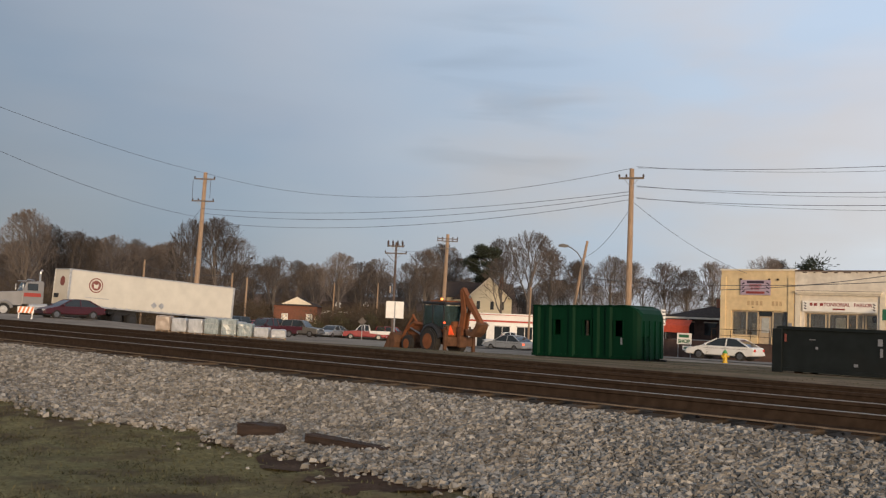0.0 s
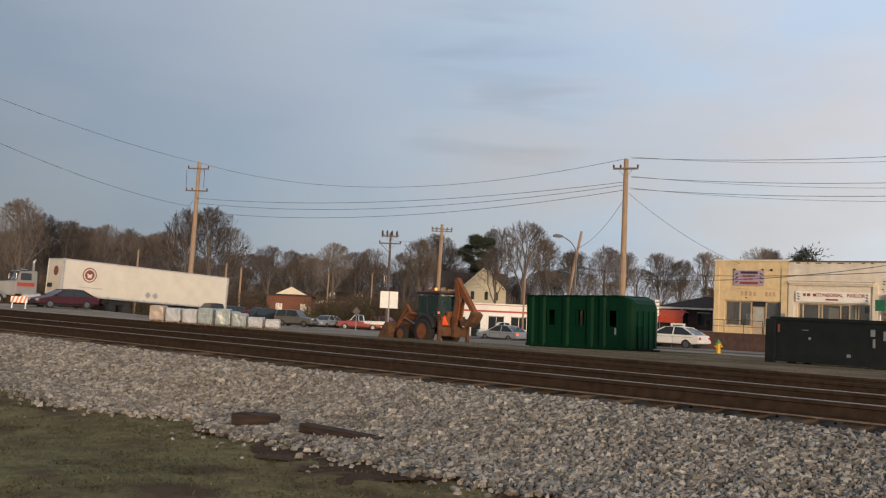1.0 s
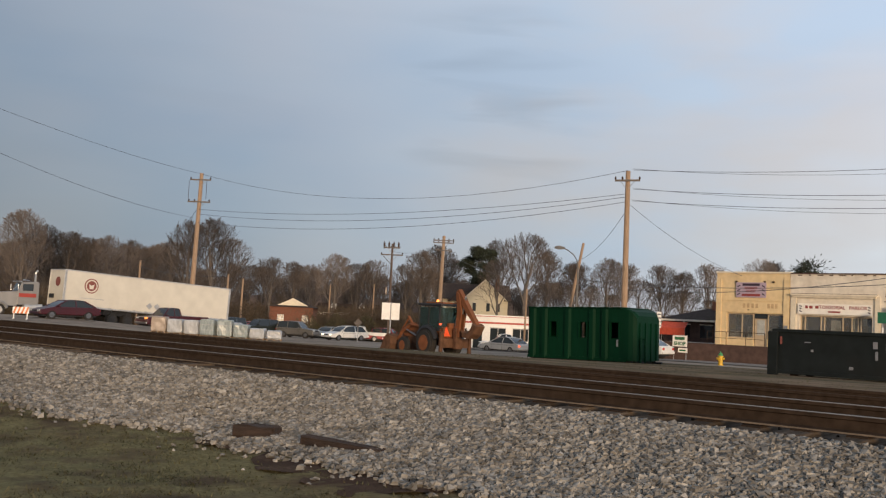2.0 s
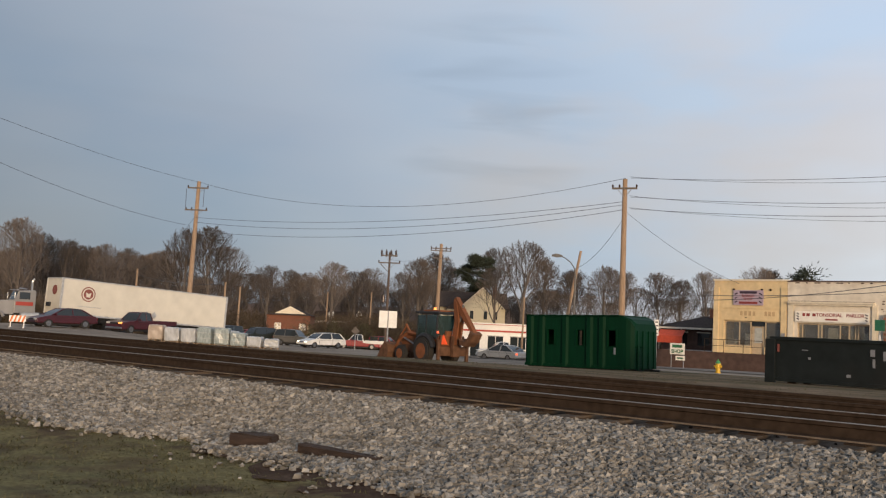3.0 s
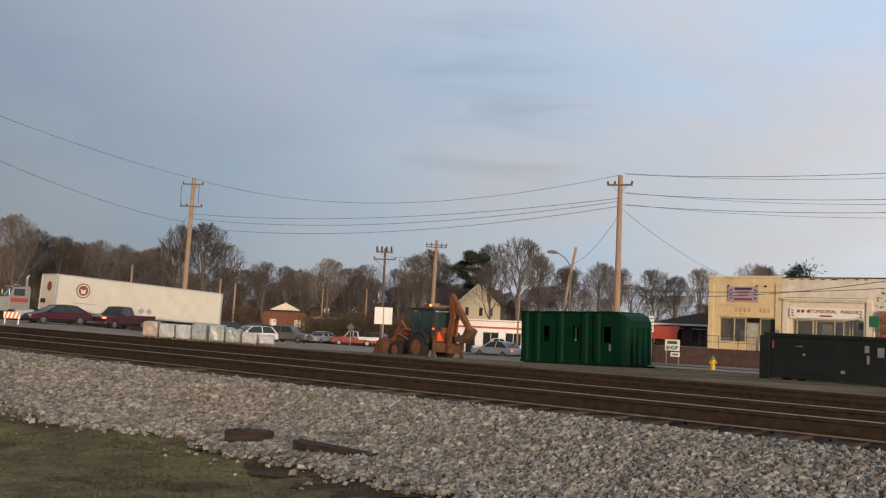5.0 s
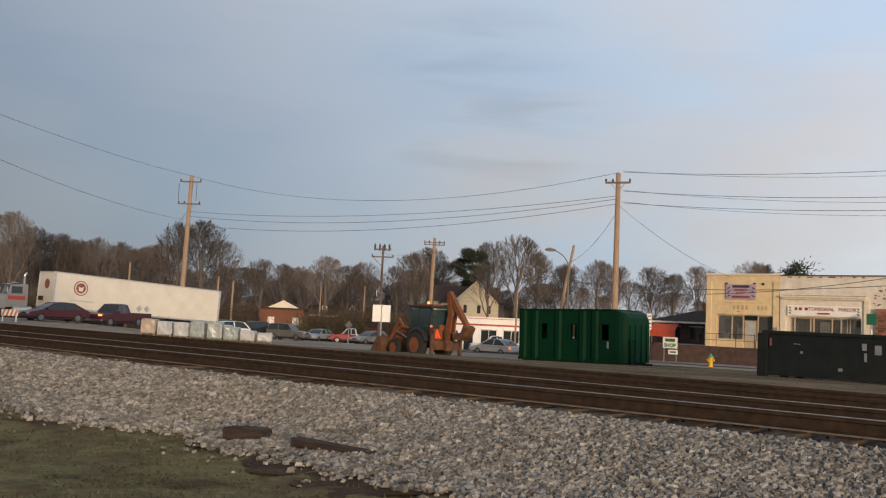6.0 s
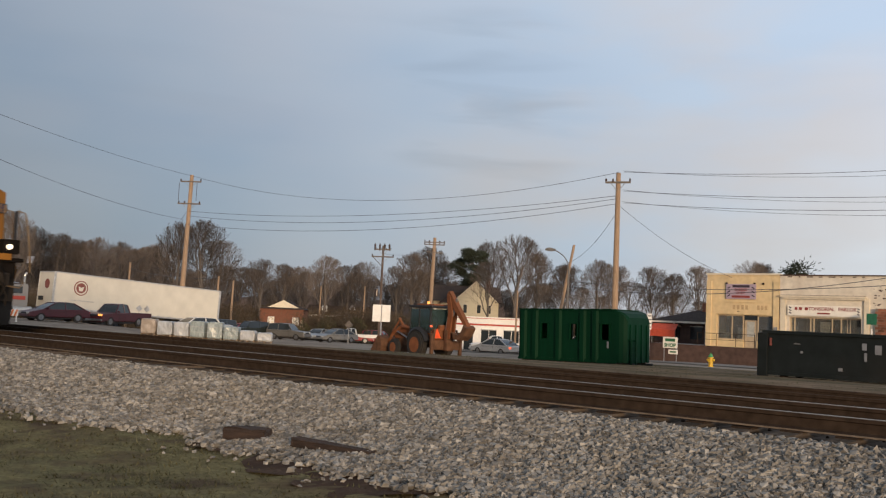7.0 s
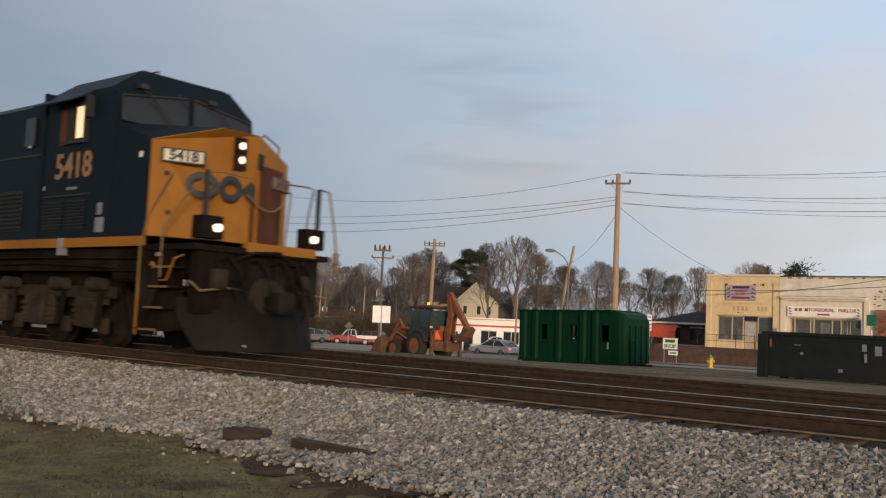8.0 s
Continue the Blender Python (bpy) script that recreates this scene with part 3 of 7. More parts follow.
    for s in (0, 3):
        sd = -1 if s == 0 else 1
        for a, b in ((r0[s], r1[s]), (r0[1 if s == 0 else 2], r1[1 if s == 0 else 2])):
            part("pillar", cyl(B(), (a[0], a[1] + sd * 0.012, a[2]), (b[0], b[1] + sd * 0.012, b[2]), 0.05, 0.045, 5), rc, t)
        xm = (cr[0] + cr[1]) / 2
        part("pillar", cyl(B(), (xm, sd * (W / 2 - 0.05), belt - 0.02), (xm, sd * (wr_top / 2 + 0.012), H - 0.06), 0.04, 0.04, 5), rc, t)
        part("mirror", box(B(), (cb[1] - 0.25, sd * (W / 2 + 0.06), belt + 0.06), (0.1, 0.16, 0.12), bev=0.02), body, t)
    for a in ax:
        for s in (-1, 1):
            wheel(t, a, s * (W / 2 - 0.12), wr, 0.2, rim, s)
    for s in (-1, 1):
        part("headlight", box(B(), (L / 2 - 0.05, s * (W / 2 - 0.28), hood - 0.10), (0.10, 0.38, 0.13), bev=0.02), M_LAMPW if front == "lit" else (M_AMBER if front == "amber" and s > 0 else M_CLEAR), t)
        part("tail_light", box(B(), (-L / 2 + 0.02, s * (W / 2 - 0.18), belt - 0.2), (0.07, 0.28, 0.16), bev=0.02), M_REDLIT if rear == "lit" else M_RED, t)
    part("grille", box(B(), (L / 2 - 0.005, 0, hood - 0.13), (0.05, W * 0.45, 0.13), bev=0.01), M_BLACK, t)
    part("front_bumper", box(B(), (L / 2 + 0.0, 0, 0.46), (0.12, W - 0.08, 0.16), bev=0.03), M_CHROME if kind == "pickup" else body, t)
    part("rear_bumper", box(B(), (-L / 2 + 0.0, 0, 0.48), (0.12, W - 0.08, 0.16), bev=0.03), M_CHROME if kind == "pickup" else body, t)
    part("underbody", box(B(), (0, 0, 0.32), (L - 0.5, W - 0.45, 0.2)), M_BLACK, t)
    return t


# parked along the far side of the lot
car(on(-66.1, 36.1, 266), "sedan", P_MAROON, "dark maroon sedan waiting behind the barricade", front="clear")
car(on(-76.6, 68.4, 22), "suv", P_TAN, "pewter grey boxy SUV parked on the lot", "SUV")
car(on(-80.0, 65.8, 262), "suv", P_BLACK, "dark green SUV parked nose out", "SUV")
car(on(-86.5, 66.5, 262), "suv", P_BLUE, "slate blue SUV parked beside the trailer", "SUV")
car(on(-85.5, 69.0, 262), "sedan", P_RED, "red car parked between two SUVs")
car(on(-81.5, 77.5, 286), "sedan", P_SILVER, "silver sedan parked facing the street")
car(on(-78.9, 80.4, 222), "pickup", P_RED, "old red and white pickup truck parked on the lot", "pickup truck", top=P_WHITE)
car(on(-79.5, 86.0, 25), "suv", P_RED, "bright red SUV parked by the signs", "SUV")
car(on(-49.0, 68.1, 174), "sedan", P_SILVER, "silver compact sedan parked near the green container", rear="lit")
car(on(-53.5, 74.5, 222), "pickup", P_WHITE, "white pickup truck parked in front of the shop", "pickup truck")
# the vehicles that drive
white_sedan = car(on(-26.3, 61.9, 180), "sedan", P_WHITE, "pearl white sedan driving along the street")
maroon_pickup = car(on(-69.5, 57.9, 268), "pickup", P_MAROON, "maroon pickup truck with lit lamps driving to the crossing", "pickup truck", front="amber")
white_wagon = car(on(-74, 88, 262), "wagon", P_WHITE, "white station wagon rolling to the crossing", name="station_wagon", front="lit")
grey_sedan = car(on(-78, 110, 262), "sedan", P_GREY, "grey sedan following down the street")


# ---- articulated lorry ----
M_TRAILER = mat("cream_trailer_skin", (0.63, 0.59, 0.50), rough=0.5, var=0.06, scale=1.2, bump=0.02, stain=0.2, stain_col=(0.5, 0.44, 0.36))
M_ALU = mat("dull_aluminium", (0.5, 0.49, 0.47), rough=0.45, metal=0.6, bump=0.03)
M_SEAL = mat("dull_red_emblem", (0.22, 0.065, 0.05), rough=0.6, bump=0)
M_CABGREY = paint("grey_cab_paint", (0.22, 0.215, 0.21))
M_CABRED = paint("red_stripe_paint", (0.34, 0.045, 0.03))
tr = thing("semi_trailer", on(-73.85, 47.53, 267.7, 0.20) @ pose(0, 0, 0, 0, -2.8, 0), "long cream box semi-trailer with a round red emblem", "trailer")
TL = 16.2
part("box_body", box(B(), (0, 0, 2.62), (TL, 2.6, 2.86), bev=0.05), M_TRAILER, tr)
part("bottom_rail", box(B(), (0, 0, 1.16), (TL + 0.02, 2.64, 0.14), bev=0.02), M_ALU, tr)
part("top_rail", box(B(), (0, 0, 4.08), (TL + 0.03, 2.63, 0.09), bev=0.02), M_ALU, tr)
for sx in (-1, 1):
    for sy in (-1, 1):
        part("corner_post", box(B(), (sx * (TL / 2 - 0.05), sy * 1.29, 2.62), (0.2, 0.07, 2.9), bev=0.02), M_ALU, tr)
for k in range(14):
    part("clearance_lamp", box(B(), (-7.4 + k * 1.13, 1.325, 1.24), (0.22, 0.03, 0.08), bev=0.01), M_ALU, tr)
for sy, x in ((1, 5.75),):
    em = cyl(B(), (x, 1.31, 2.95), (x, 1.325, 2.95), 0.62, n=28)
    part("emblem_ring", em, M_SEAL, tr, "round red emblem")
    part("emblem_field", cyl(B(), (x, 1.322, 2.95), (x, 1.332, 2.95), 0.53, n=28), M_TRAILER, tr)
    part("emblem_core", cyl(B(), (x, 1.326, 2.95), (x, 1.338, 2.95), 0.43, n=14), M_SEAL, tr)
    part("emblem_patch", prism(B(), [(x - 0.16, 2.7), (x + 0.16, 2.7), (x + 0.24, 3.1), (x, 2.98), (x - 0.24, 3.1)], 1.335, 1.345), M_TRAILER, tr)
for dx in (0.0, 0.75):
    part("placard", box(B(), (0, 0, 0), (0.42, 0.02, 0.42), pose(-0.55 + dx, 1.32, 1.75, 0, 45, 0)), M_ALU, tr, "diamond hazard placard")
part("lettering_bar", box(B(), (5.6, 1.315, 1.9), (2.2, 0.02, 0.06)), M_ALU, tr)
part("emblem_front", cyl(B(), (TL / 2 + 0.02, 0.2, 3.1), (TL / 2 + 0.035, 0.2, 3.1), 0.4, n=20), M_SEAL, tr)
part("brake_box", box(B(), (TL / 2 + 0.06, -0.6, 1.9), (0.12, 0.7, 0.35), bev=0.03), M_BLACK, tr)
part("subframe", box(B(), (-5.4, 0, 0.9), (3.6, 1.3, 0.4), bev=0.03), M_BLACK, tr)
for ax in (-6.1, -4.8):
    for s in (-1, 1):
        wheel(tr, ax, s * 1.02, 0.5, 0.5, M_ALU, s, -0.18)
part("landing_gear", box(B(), (3.4, 0.8, 0.50), (0.14, 0.14, 1.25), bev=0.02), M_BLACK, tr)
part("landing_gear", box(B(), (3.4, -0.8, 0.50), (0.14, 0.14, 1.25), bev=0.02), M_BLACK, tr)
for ax in (3.5, 2.1):
    for s in (-1, 1):
        wheel(tr, ax, s * 1.02, 0.48, 0.5, M_BLACK, s, -0.14)
part("side_box", box(B(), (2.8, 0, 0.85), (2.6, 1.5, 0.4), bev=0.03), M_BLACK, tr)
part("mud_flap", box(B(), (-7.3, 0.95, 0.65), (0.02, 0.6, 0.7)), M_BLACK, tr)

tk = thing("semi_tractor", on(-74.66, 37.67, 256), "grey and red conventional day-cab truck tractor with tall chrome stacks", "truck")
part("chassis", box(B(), (-0.2, 0, 0.85), (6.6, 0.9, 0.3), bev=0.03), M_BLACK, tk)
part("hood", loft(B(), [[(1.2, -0.98, 0.85), (1.2, 0.98, 0.85), (1.2, 0.95, 2.0), (1.2, -0.95, 2.0)], [(3.1, -0.8, 0.85), (3.1, 0.8, 0.85), (3.1, 0.74, 1.85), (3.1, -0.74, 1.85)]]), M_CABGREY, tk)
for s in (-1, 1):
    part("hood_stripe", box(B(), (2.1, s * 0.93, 1.72), (1.9, 0.06, 0.28), pose(0, 0, 0, 0, 0, -s * 5.5)), M_CABRED, tk, "red painted stripe")
    fd = B()
    tube(fd, [(2.55 + 0.62 * math.cos(a), s * 1.02, 0.52 + 0.62 * math.sin(a)) for a in np.linspace(0.2, 2.94, 9)], 0.14, 6)
    part("fender", fd, M_CABGREY, tk)
    part("headlight", box(B(), (3.16, s * 0.86, 1.15), (0.14, 0.3, 0.22), bev=0.03), M_CLEAR, tk)
    part("mirror", box(B(), (1.25, s * 1.3, 2.35), (0.06, 0.2, 0.5), bev=0.02), M_CHROME, tk)
    part("fuel_tank", cyl(B(), (-0.7, s * 0.95, 0.75), (0.7, s * 0.95, 0.75), 0.3, n=14), M_ALU, tk)
    part("side_window", box(B(), (0.45, s * 1.055, 2.35), (0.8, 0.03, 0.55), bev=0.02), M_GLASS, tk)
    part("door_stripe", box(B(), (0.45, s * 1.06, 1.72), (1.3, 0.03, 0.3)), M_CABRED, tk, "red painted stripe")
stack = cyl(B(), (-0.55, -1.12, 1.2), (-0.55, -1.12, 3.55), 0.09, n=10)
tube(stack, [(-0.55, -1.12, 3.5), (-0.58, -1.12, 3.65), (-0.72, -1.12, 3.8)], 0.09, 8)
part("exhaust_stack", stack, M_CHROME, tk, "tall chrome exhaust stack")
part("grille", box(B(), (3.13, 0, 1.35), (0.08, 1.1, 0.95), bev=0.03), M_ALU, tk, "upright chrome grille")
part("front_bumper", box(B(), (3.3, 0, 0.6), (0.18, 2.3, 0.35), bev=0.04), M_CHROME, tk)
part("cab", prism(B(), [(-0.4, 0.95), (1.2, 0.95), (1.2, 2.0), (0.92, 2.75), (-0.3, 2.85), (-0.4, 2.7)], -1.04, 1.04, bev=0.05), M_CABGREY, tk)
part("windscreen", prism(B(), [(1.19, 2.06), (1.22, 2.06), (0.97, 2.68), (0.94, 2.68)], -0.9, 0.9), M_GLASS, tk)
part("visor", box(B(), (1.05, 0, 2.82), (0.3, 2.0, 0.06), bev=0.01), M_CHROME, tk)
part("air_horn", cyl(B(), (0.2, 0.35, 2.9), (0.75, 0.35, 2.95), 0.03, 0.07), M_CHROME, tk)
for ax in (2.55, -1.6, -2.9):
    for s in (-1, 1):
        wheel(tk, ax, s * (1.02 if ax > 0 else 0.98), 0.5, 0.28 if ax > 0 else 0.52, M_ALU, s)
part("fifth_wheel", box(B(), (-2.2, 0, 1.08), (0.9, 0.9, 0.12), bev=0.02), M_BLACK, tk)


# ---- backhoe loader ----
M_CASE = mat("dusty_orange_paint", (0.205, 0.076, 0.033), spec=0.2, rough=0.7, var=0.22, scale=3, bump=0.1, stain=0.6, stain_col=(0.10, 0.052, 0.03))
M_MUD = mat("rust_and_mud", (0.12, 0.062, 0.036), spec=0.2, rough=0.9, var=0.3, scale=4, bump=0.3)
M_CABG = mat("green_tinted_cab_glass", (0.15, 0.24, 0.24), rough=0.05, bump=0, var=0.05, stain=0.15, trans=0.8)
bh = thing("backhoe_loader", on(-32.46, 39.11, 167), "dusty orange backhoe loader with a folded digging arm", "backhoe")
part("chassis", box(B(), (0.6, 0, 0.78), (3.6, 0.8, 0.42), bev=0.04), M_MUD, bh)
part("hood", prism(B(), [(0.95, 0.95), (2.75, 0.95), (2.85, 1.1), (2.8, 1.45), (0.95, 1.72)], -0.42, 0.42, bev=0.05), M_CASE, bh)
part("grille", box(B(), (2.84, 0, 1.2), (0.05, 0.7, 0.4), bev=0.02), M_BLACK, bh)
for s in (-1, 1):
    o = wheel(bh, 0.0, s * 0.88, 0.70, 0.46, M_CASE, s)
    o2 = wheel(bh, 2.12, s * 0.84, 0.46, 0.3, M_CASE, s)
    fd = tube(B(), [(0.82 * math.cos(a), s * 0.86, 0.72 + 0.80 * math.sin(a)) for a in np.linspace(0.25, 2.9, 9)], 0.16, 6)
    part("fender", fd, M_BLACK, bh)
    part("loader_arm", tube(B(), [(0.95, s * 0.62, 1.55), (1.9, s * 0.62, 1.62), (2.6, s * 0.62, 1.25), (3.2, s * 0.62, 0.55)], 0.10, 4), M_CASE, bh)
    part("lift_cylinder", cyl(B(), (1.15, s * 0.55, 0.95), (2.3, s * 0.6, 1.35), 0.05), M_CHROME, bh)
    part("tilt_link", cyl(B(), (2.2, s * 0.5, 2.0), (3.15, s * 0.45, 1.05), 0.05), M_CASE, bh)
    part("tilt_arm", cyl(B(), (1.75, s * 0.5, 1.55), (2.25, s * 0.5, 2.05), 0.07), M_CASE, bh)
    part("stabiliser", box(B(), (-1.35, s * 0.95, 0.75), (0.18, 0.16, 1.2), bev=0.03), M_MUD, bh)
    part("stabiliser_foot", box(B(), (-1.35, s * 1.0, 0.14), (0.4, 0.35, 0.08), bev=0.02), M_MUD, bh)
    part("tail_lamp", box(B(), (-1.02, s * 0.78, 1.72), (0.08, 0.12, 0.10), bev=0.02), M_REDLIT, bh, "lit red tail lamp")
    for x in (-0.85, 0.1, 0.9):
        part("cab_post", box(B(), (x, s * 0.72, 2.0), (0.07, 0.07, 1.3), bev=0.01), M_BLACK, bh)
    part("cab_window", box(B(), (-0.38, s * 0.72, 2.02), (0.88, 0.02, 1.2)), M_CABG, bh)
    part("cab_window", box(B(), (0.5, s * 0.72, 1.95), (0.74, 0.02, 1.3)), M_CABG, bh)
    part("work_lamp", box(B(), (-0.92, s * 0.5, 2.66), (0.1, 0.18, 0.12), bev=0.02), M_CLEAR, bh)
    part("work_lamp", box(B(), (0.98, s * 0.5, 2.66), (0.1, 0.18, 0.12), bev=0.02), M_CLEAR, bh)
tri = B()
loft(tri, [[(-1.19, 0.50 - 0.27, 1.10), (-1.19, 0.50 + 0.27, 1.10), (-1.19, 0.50, 1.62)], [(-1.17, 0.50 - 0.27, 1.10), (-1.17, 0.50 + 0.27, 1.10), (-1.17, 0.50, 1.62)]])
part("slow_vehicle_triangle", tri, mat("fluorescent_orange_red", (0.90, 0.11, 0.035), rough=0.5, bump=0), bh, "fluorescent red-orange triangle")
part("steering_wheel", tube(B(), [(0.45 + 0.05 * math.cos(a), 0.19 * math.cos(a), 1.85 + 0.19 * math.sin(a)) for a in np.linspace(0, 6.283, 13)], 0.018, 5), M_BLACK, bh)
part("steering_column", cyl(B(), (0.75, 0, 1.4), (0.46, 0, 1.84), 0.05, n=8), M_BLACK, bh)
part("seat_back", box(B(), (-0.32, 0, 2.02), (0.14, 0.46, 0.6), bev=0.05), M_BLACK, bh)
part("exhaust_pipe", cyl(B(), (1.35, 0.3, 1.6), (1.35, 0.3, 2.45), 0.045, n=8), M_MUD, bh)
for s in (-1, 1):
    part("cab_lower_panel", rect(B(), -0.85, 0.9, 1.36, 1.50, s * 0.72 - 0.04, s * 0.72 + 0.04), M_BLACK, bh)
    part("hood_panel_line", rect(B(), 1.05, 2.7, 1.12, 1.30, s * 0.43 - 0.01, s * 0.43 + 0.01), M_MUD, bh)
    part("bucket_cylinder", cyl(B(), (1.7, s * 0.38, 1.7), (2.55, s * 0.38, 1.72), 0.06, n=8), M_MUD, bh)
    part("leg_cylinder", cyl(B(), (-1.28, s * 0.72, 1.55), (-1.35, s * 0.92, 0.5), 0.06, n=8), M_MUD, bh)
part("control_tower", box(B(), (-1.08, -0.1, 1.65), (0.22, 0.8, 0.3), bev=0.04), M_CASE, bh)
part("rear_window", box(B(), (-0.87, 0, 2.05), (0.02, 1.36, 1.1)), M_CABG, bh)
part("windscreen", box(B(), (0.92, 0, 2.05), (0.02, 1.36, 1.1)), M_CABG, bh)
part("cab_base", box(B(), (0.0, 0, 1.22), (1.9, 1.3, 0.5), bev=0.04), M_CASE, bh)
part("cab_roof", box(B(), (0.0, 0, 2.74), (2.05, 1.6, 0.14), bev=0.05), M_BLACK, bh)
part("roof_cap", box(B(), (-0.1, 0, 2.84), (1.5, 1.1, 0.1), bev=0.04), M_CASE, bh)
part("beacon", cyl(B(), (-0.2, 0.4, 2.88), (-0.2, 0.4, 3.02), 0.07), M_AMBER, bh)
part("operator_seat", box(B(), (-0.1, 0, 1.62), (0.5, 0.5, 0.5), bev=0.08), M_BLACK, bh)
part("front_bucket", prism(B(), [(3.15, 0.15), (4.1, 0.12), (4.12, 0.18), (3.3, 0.35), (3.22, 0.8), (3.45, 1.0), (3.4, 1.05), (3.1, 0.9), (3.0, 0.5)], -1.12, 1.12), M_MUD, bh, "rust-worn loader bucket")
for s in (-1.12, 1.12):
    part("bucket_side", prism(B(), [(3.15, 0.13), (4.1, 0.12), (3.6, 0.85), (3.42, 1.03), (3.1, 0.9), (3.0, 0.5)], s - 0.02, s + 0.02), M_MUD, bh)
part("rear_frame", box(B(), (-1.25, 0, 0.75), (0.3, 1.7, 0.5), bev=0.04), M_MUD, bh)
part("counterweight", box(B(), (-0.95, 0.0, 1.3), (0.4, 1.2, 0.55), bev=0.05), M_CASE, bh)
part("swing_post", box(B(), (-1.55, 0, 1.0), (0.3, 0.45, 1.1), bev=0.05), M_MUD, bh)
bm = B()
for s in (-0.14, 0.14):
    prism(bm, [(-1.45, 1.1), (-1.8, 1.1), (-1.98, 2.4), (-1.72, 3.35), (-1.5, 3.45), (-1.5, 3.2), (-1.64, 2.4)], s - 0.05, s + 0.05)
part("boom", bm, M_CASE, bh, "upright folded boom")
part("boom_cylinder", cyl(B(), (-1.3, 0, 1.5), (-1.62, 0, 2.8), 0.07), M_CHROME, bh)
part("dipper_arm", prism(B(), [(-1.42, 3.5), (-1.62, 3.6), (-2.05, 3.1), (-3.25, 1.75), (-3.12, 1.6), (-1.9, 2.75)], -0.13, 0.13, bev=0.03), M_CASE, bh)
part("dipper_cylinder", cyl(B(), (-1.85, 0, 2.3), (-2.1, 0, 3.2), 0.06), M_CHROME, bh)
part("digging_bucket", prism(B(), [(-3.1, 1.85), (-3.35, 1.7), (-3.1, 1.3), (-2.75, 1.05), (-2.35, 1.1), (-2.2, 1.45), (-2.35, 1.35), (-2.7, 1.3), (-2.95, 1.55)], -0.32, 0.32), M_MUD, bh, "rust-worn digging bucket")
part("bucket_link", cyl(B(), (-2.65, 0, 2.2), (-3.05, 0, 1.75), 0.05), M_CHROME, bh)


# ---- green container ----
M_GREEN = mat("chipped_green_paint", (0.0010, 0.025, 0.0102), spec=0.12, rough=0.6, var=0.15, scale=3, bump=0.06, stain=0.35, stain_col=(0.001, 0.018, 0.008), stretch=(2, 2, 0.3))
M_DARK = mat("dark_interior", (0.012, 0.013, 0.012), rough=0.9, bump=0)
gc = thing("waste_container", on(-24.1, 40.86, -2) @ pose(0, 0, 0, 0, -1.3, 0), "green ribbed steel waste container with three small openings", "container")
CL, CH, CW, ZB = 5.65, 2.58, 2.35, 0.17
OPEN = [(-1.45, 0.38), (0.27, 0.40), (2.03, 0.42)]
SLIT = [(-1.27, 0.17)]


def pierced(parent, y, name, opens, mt):
    xs = [-3.0] + [v for a, w in opens for v in (a - w / 2, a + w / 2)] + [CL - 3.0]
    for i in range(0, len(xs), 2):
        part(name, rect(B(), xs[i], xs[i + 1], ZB, CH, y - 0.03, y + 0.03), mt, parent)
    for a, w in opens:
        part(name, rect(B(), a - w / 2, a + w / 2, ZB, 1.2, y - 0.03, y + 0.03), mt, parent)
        part(name, rect(B(), a - w / 2, a + w / 2, 1.95, CH, y - 0.03, y + 0.03), mt, parent)


pierced(gc, -CW / 2, "side_panel", OPEN, M_GREEN)
pierced(gc, CW / 2, "side_panel", SLIT, M_GREEN)
part("end_panel", rect(B(), -3.0, -2.94, ZB, CH, -CW / 2 + 0.03, CW / 2 - 0.03), M_GREEN, gc)
part("roof_panel", rect(B(), -3.0, CL - 3.0, CH, CH + 0.05, -CW / 2, CW / 2), M_GREEN, gc)
part("base_frame", rect(B(), -2.9, 2.9, 0.04, ZB, -CW / 2 + 0.08, CW / 2 - 0.08), M_DARK, gc)
X0 = CL - 3.0


def nose_ring(x, half, z1, cut):
    return [(x, -half, ZB), (x, half, ZB), (x, half, z1 - cut), (x, half - cut, z1), (x, -half + cut, z1), (x, -half, z1 - cut)]


nose = loft(B(), [nose_ring(X0, CW / 2 + 0.03, CH + 0.02, 0.03), nose_ring(X0 + 0.12, CW / 2 + 0.03, CH, 0.05), nose_ring(X0 + 0.32, CW / 2 - 0.04, CH - 0.10, 0.10), nose_ring(X0 + 0.48, CW / 2 - 0.14, CH - 0.30, 0.16)])
part("hopper_end", nose, M_GREEN, gc, "tapered green hopper end")
for y in (-0.78, -0.26, 0.26, 0.78):
    part("end_rib", rect(B(), X0 + 0.40, X0 + 0.54, ZB, 1.95, y - 0.06, y + 0.06), M_GREEN, gc)
for k in range(8):
    x = -2.72 + k * 0.70
    gaps = [abs(x - a) for a, w in OPEN]
    prof = [(x - 0.19, -CW / 2 - 0.03), (x - 0.11, -CW / 2 - 0.15), (x + 0.11, -CW / 2 - 0.15), (x + 0.19, -CW / 2 - 0.03)]
    if min(gaps) > 0.32:
        part("rib", loft(B(), [[(a, b, ZB) for a, b in prof], [(a, b, CH) for a, b in prof]]), M_GREEN, gc)
    part("roof_lip", box(B(), (x, 0, CH + 0.065), (0.50, CW + 0.28, 0.07), bev=0.015), M_GREEN, gc)
for a, w in OPEN:
    for e in (-1, 1):
        part("opening_frame", rect(B(), a + e * (w / 2 + 0.04) - 0.03, a + e * (w / 2 + 0.04) + 0.03, 1.15, 2.0, -CW / 2 - 0.09, -CW / 2 - 0.03), M_GREEN, gc)
    part("opening_frame", rect(B(), a - w / 2 - 0.07, a + w / 2 + 0.07, 1.95, 2.0, -CW / 2 - 0.10, -CW / 2 - 0.03), M_GREEN, gc)
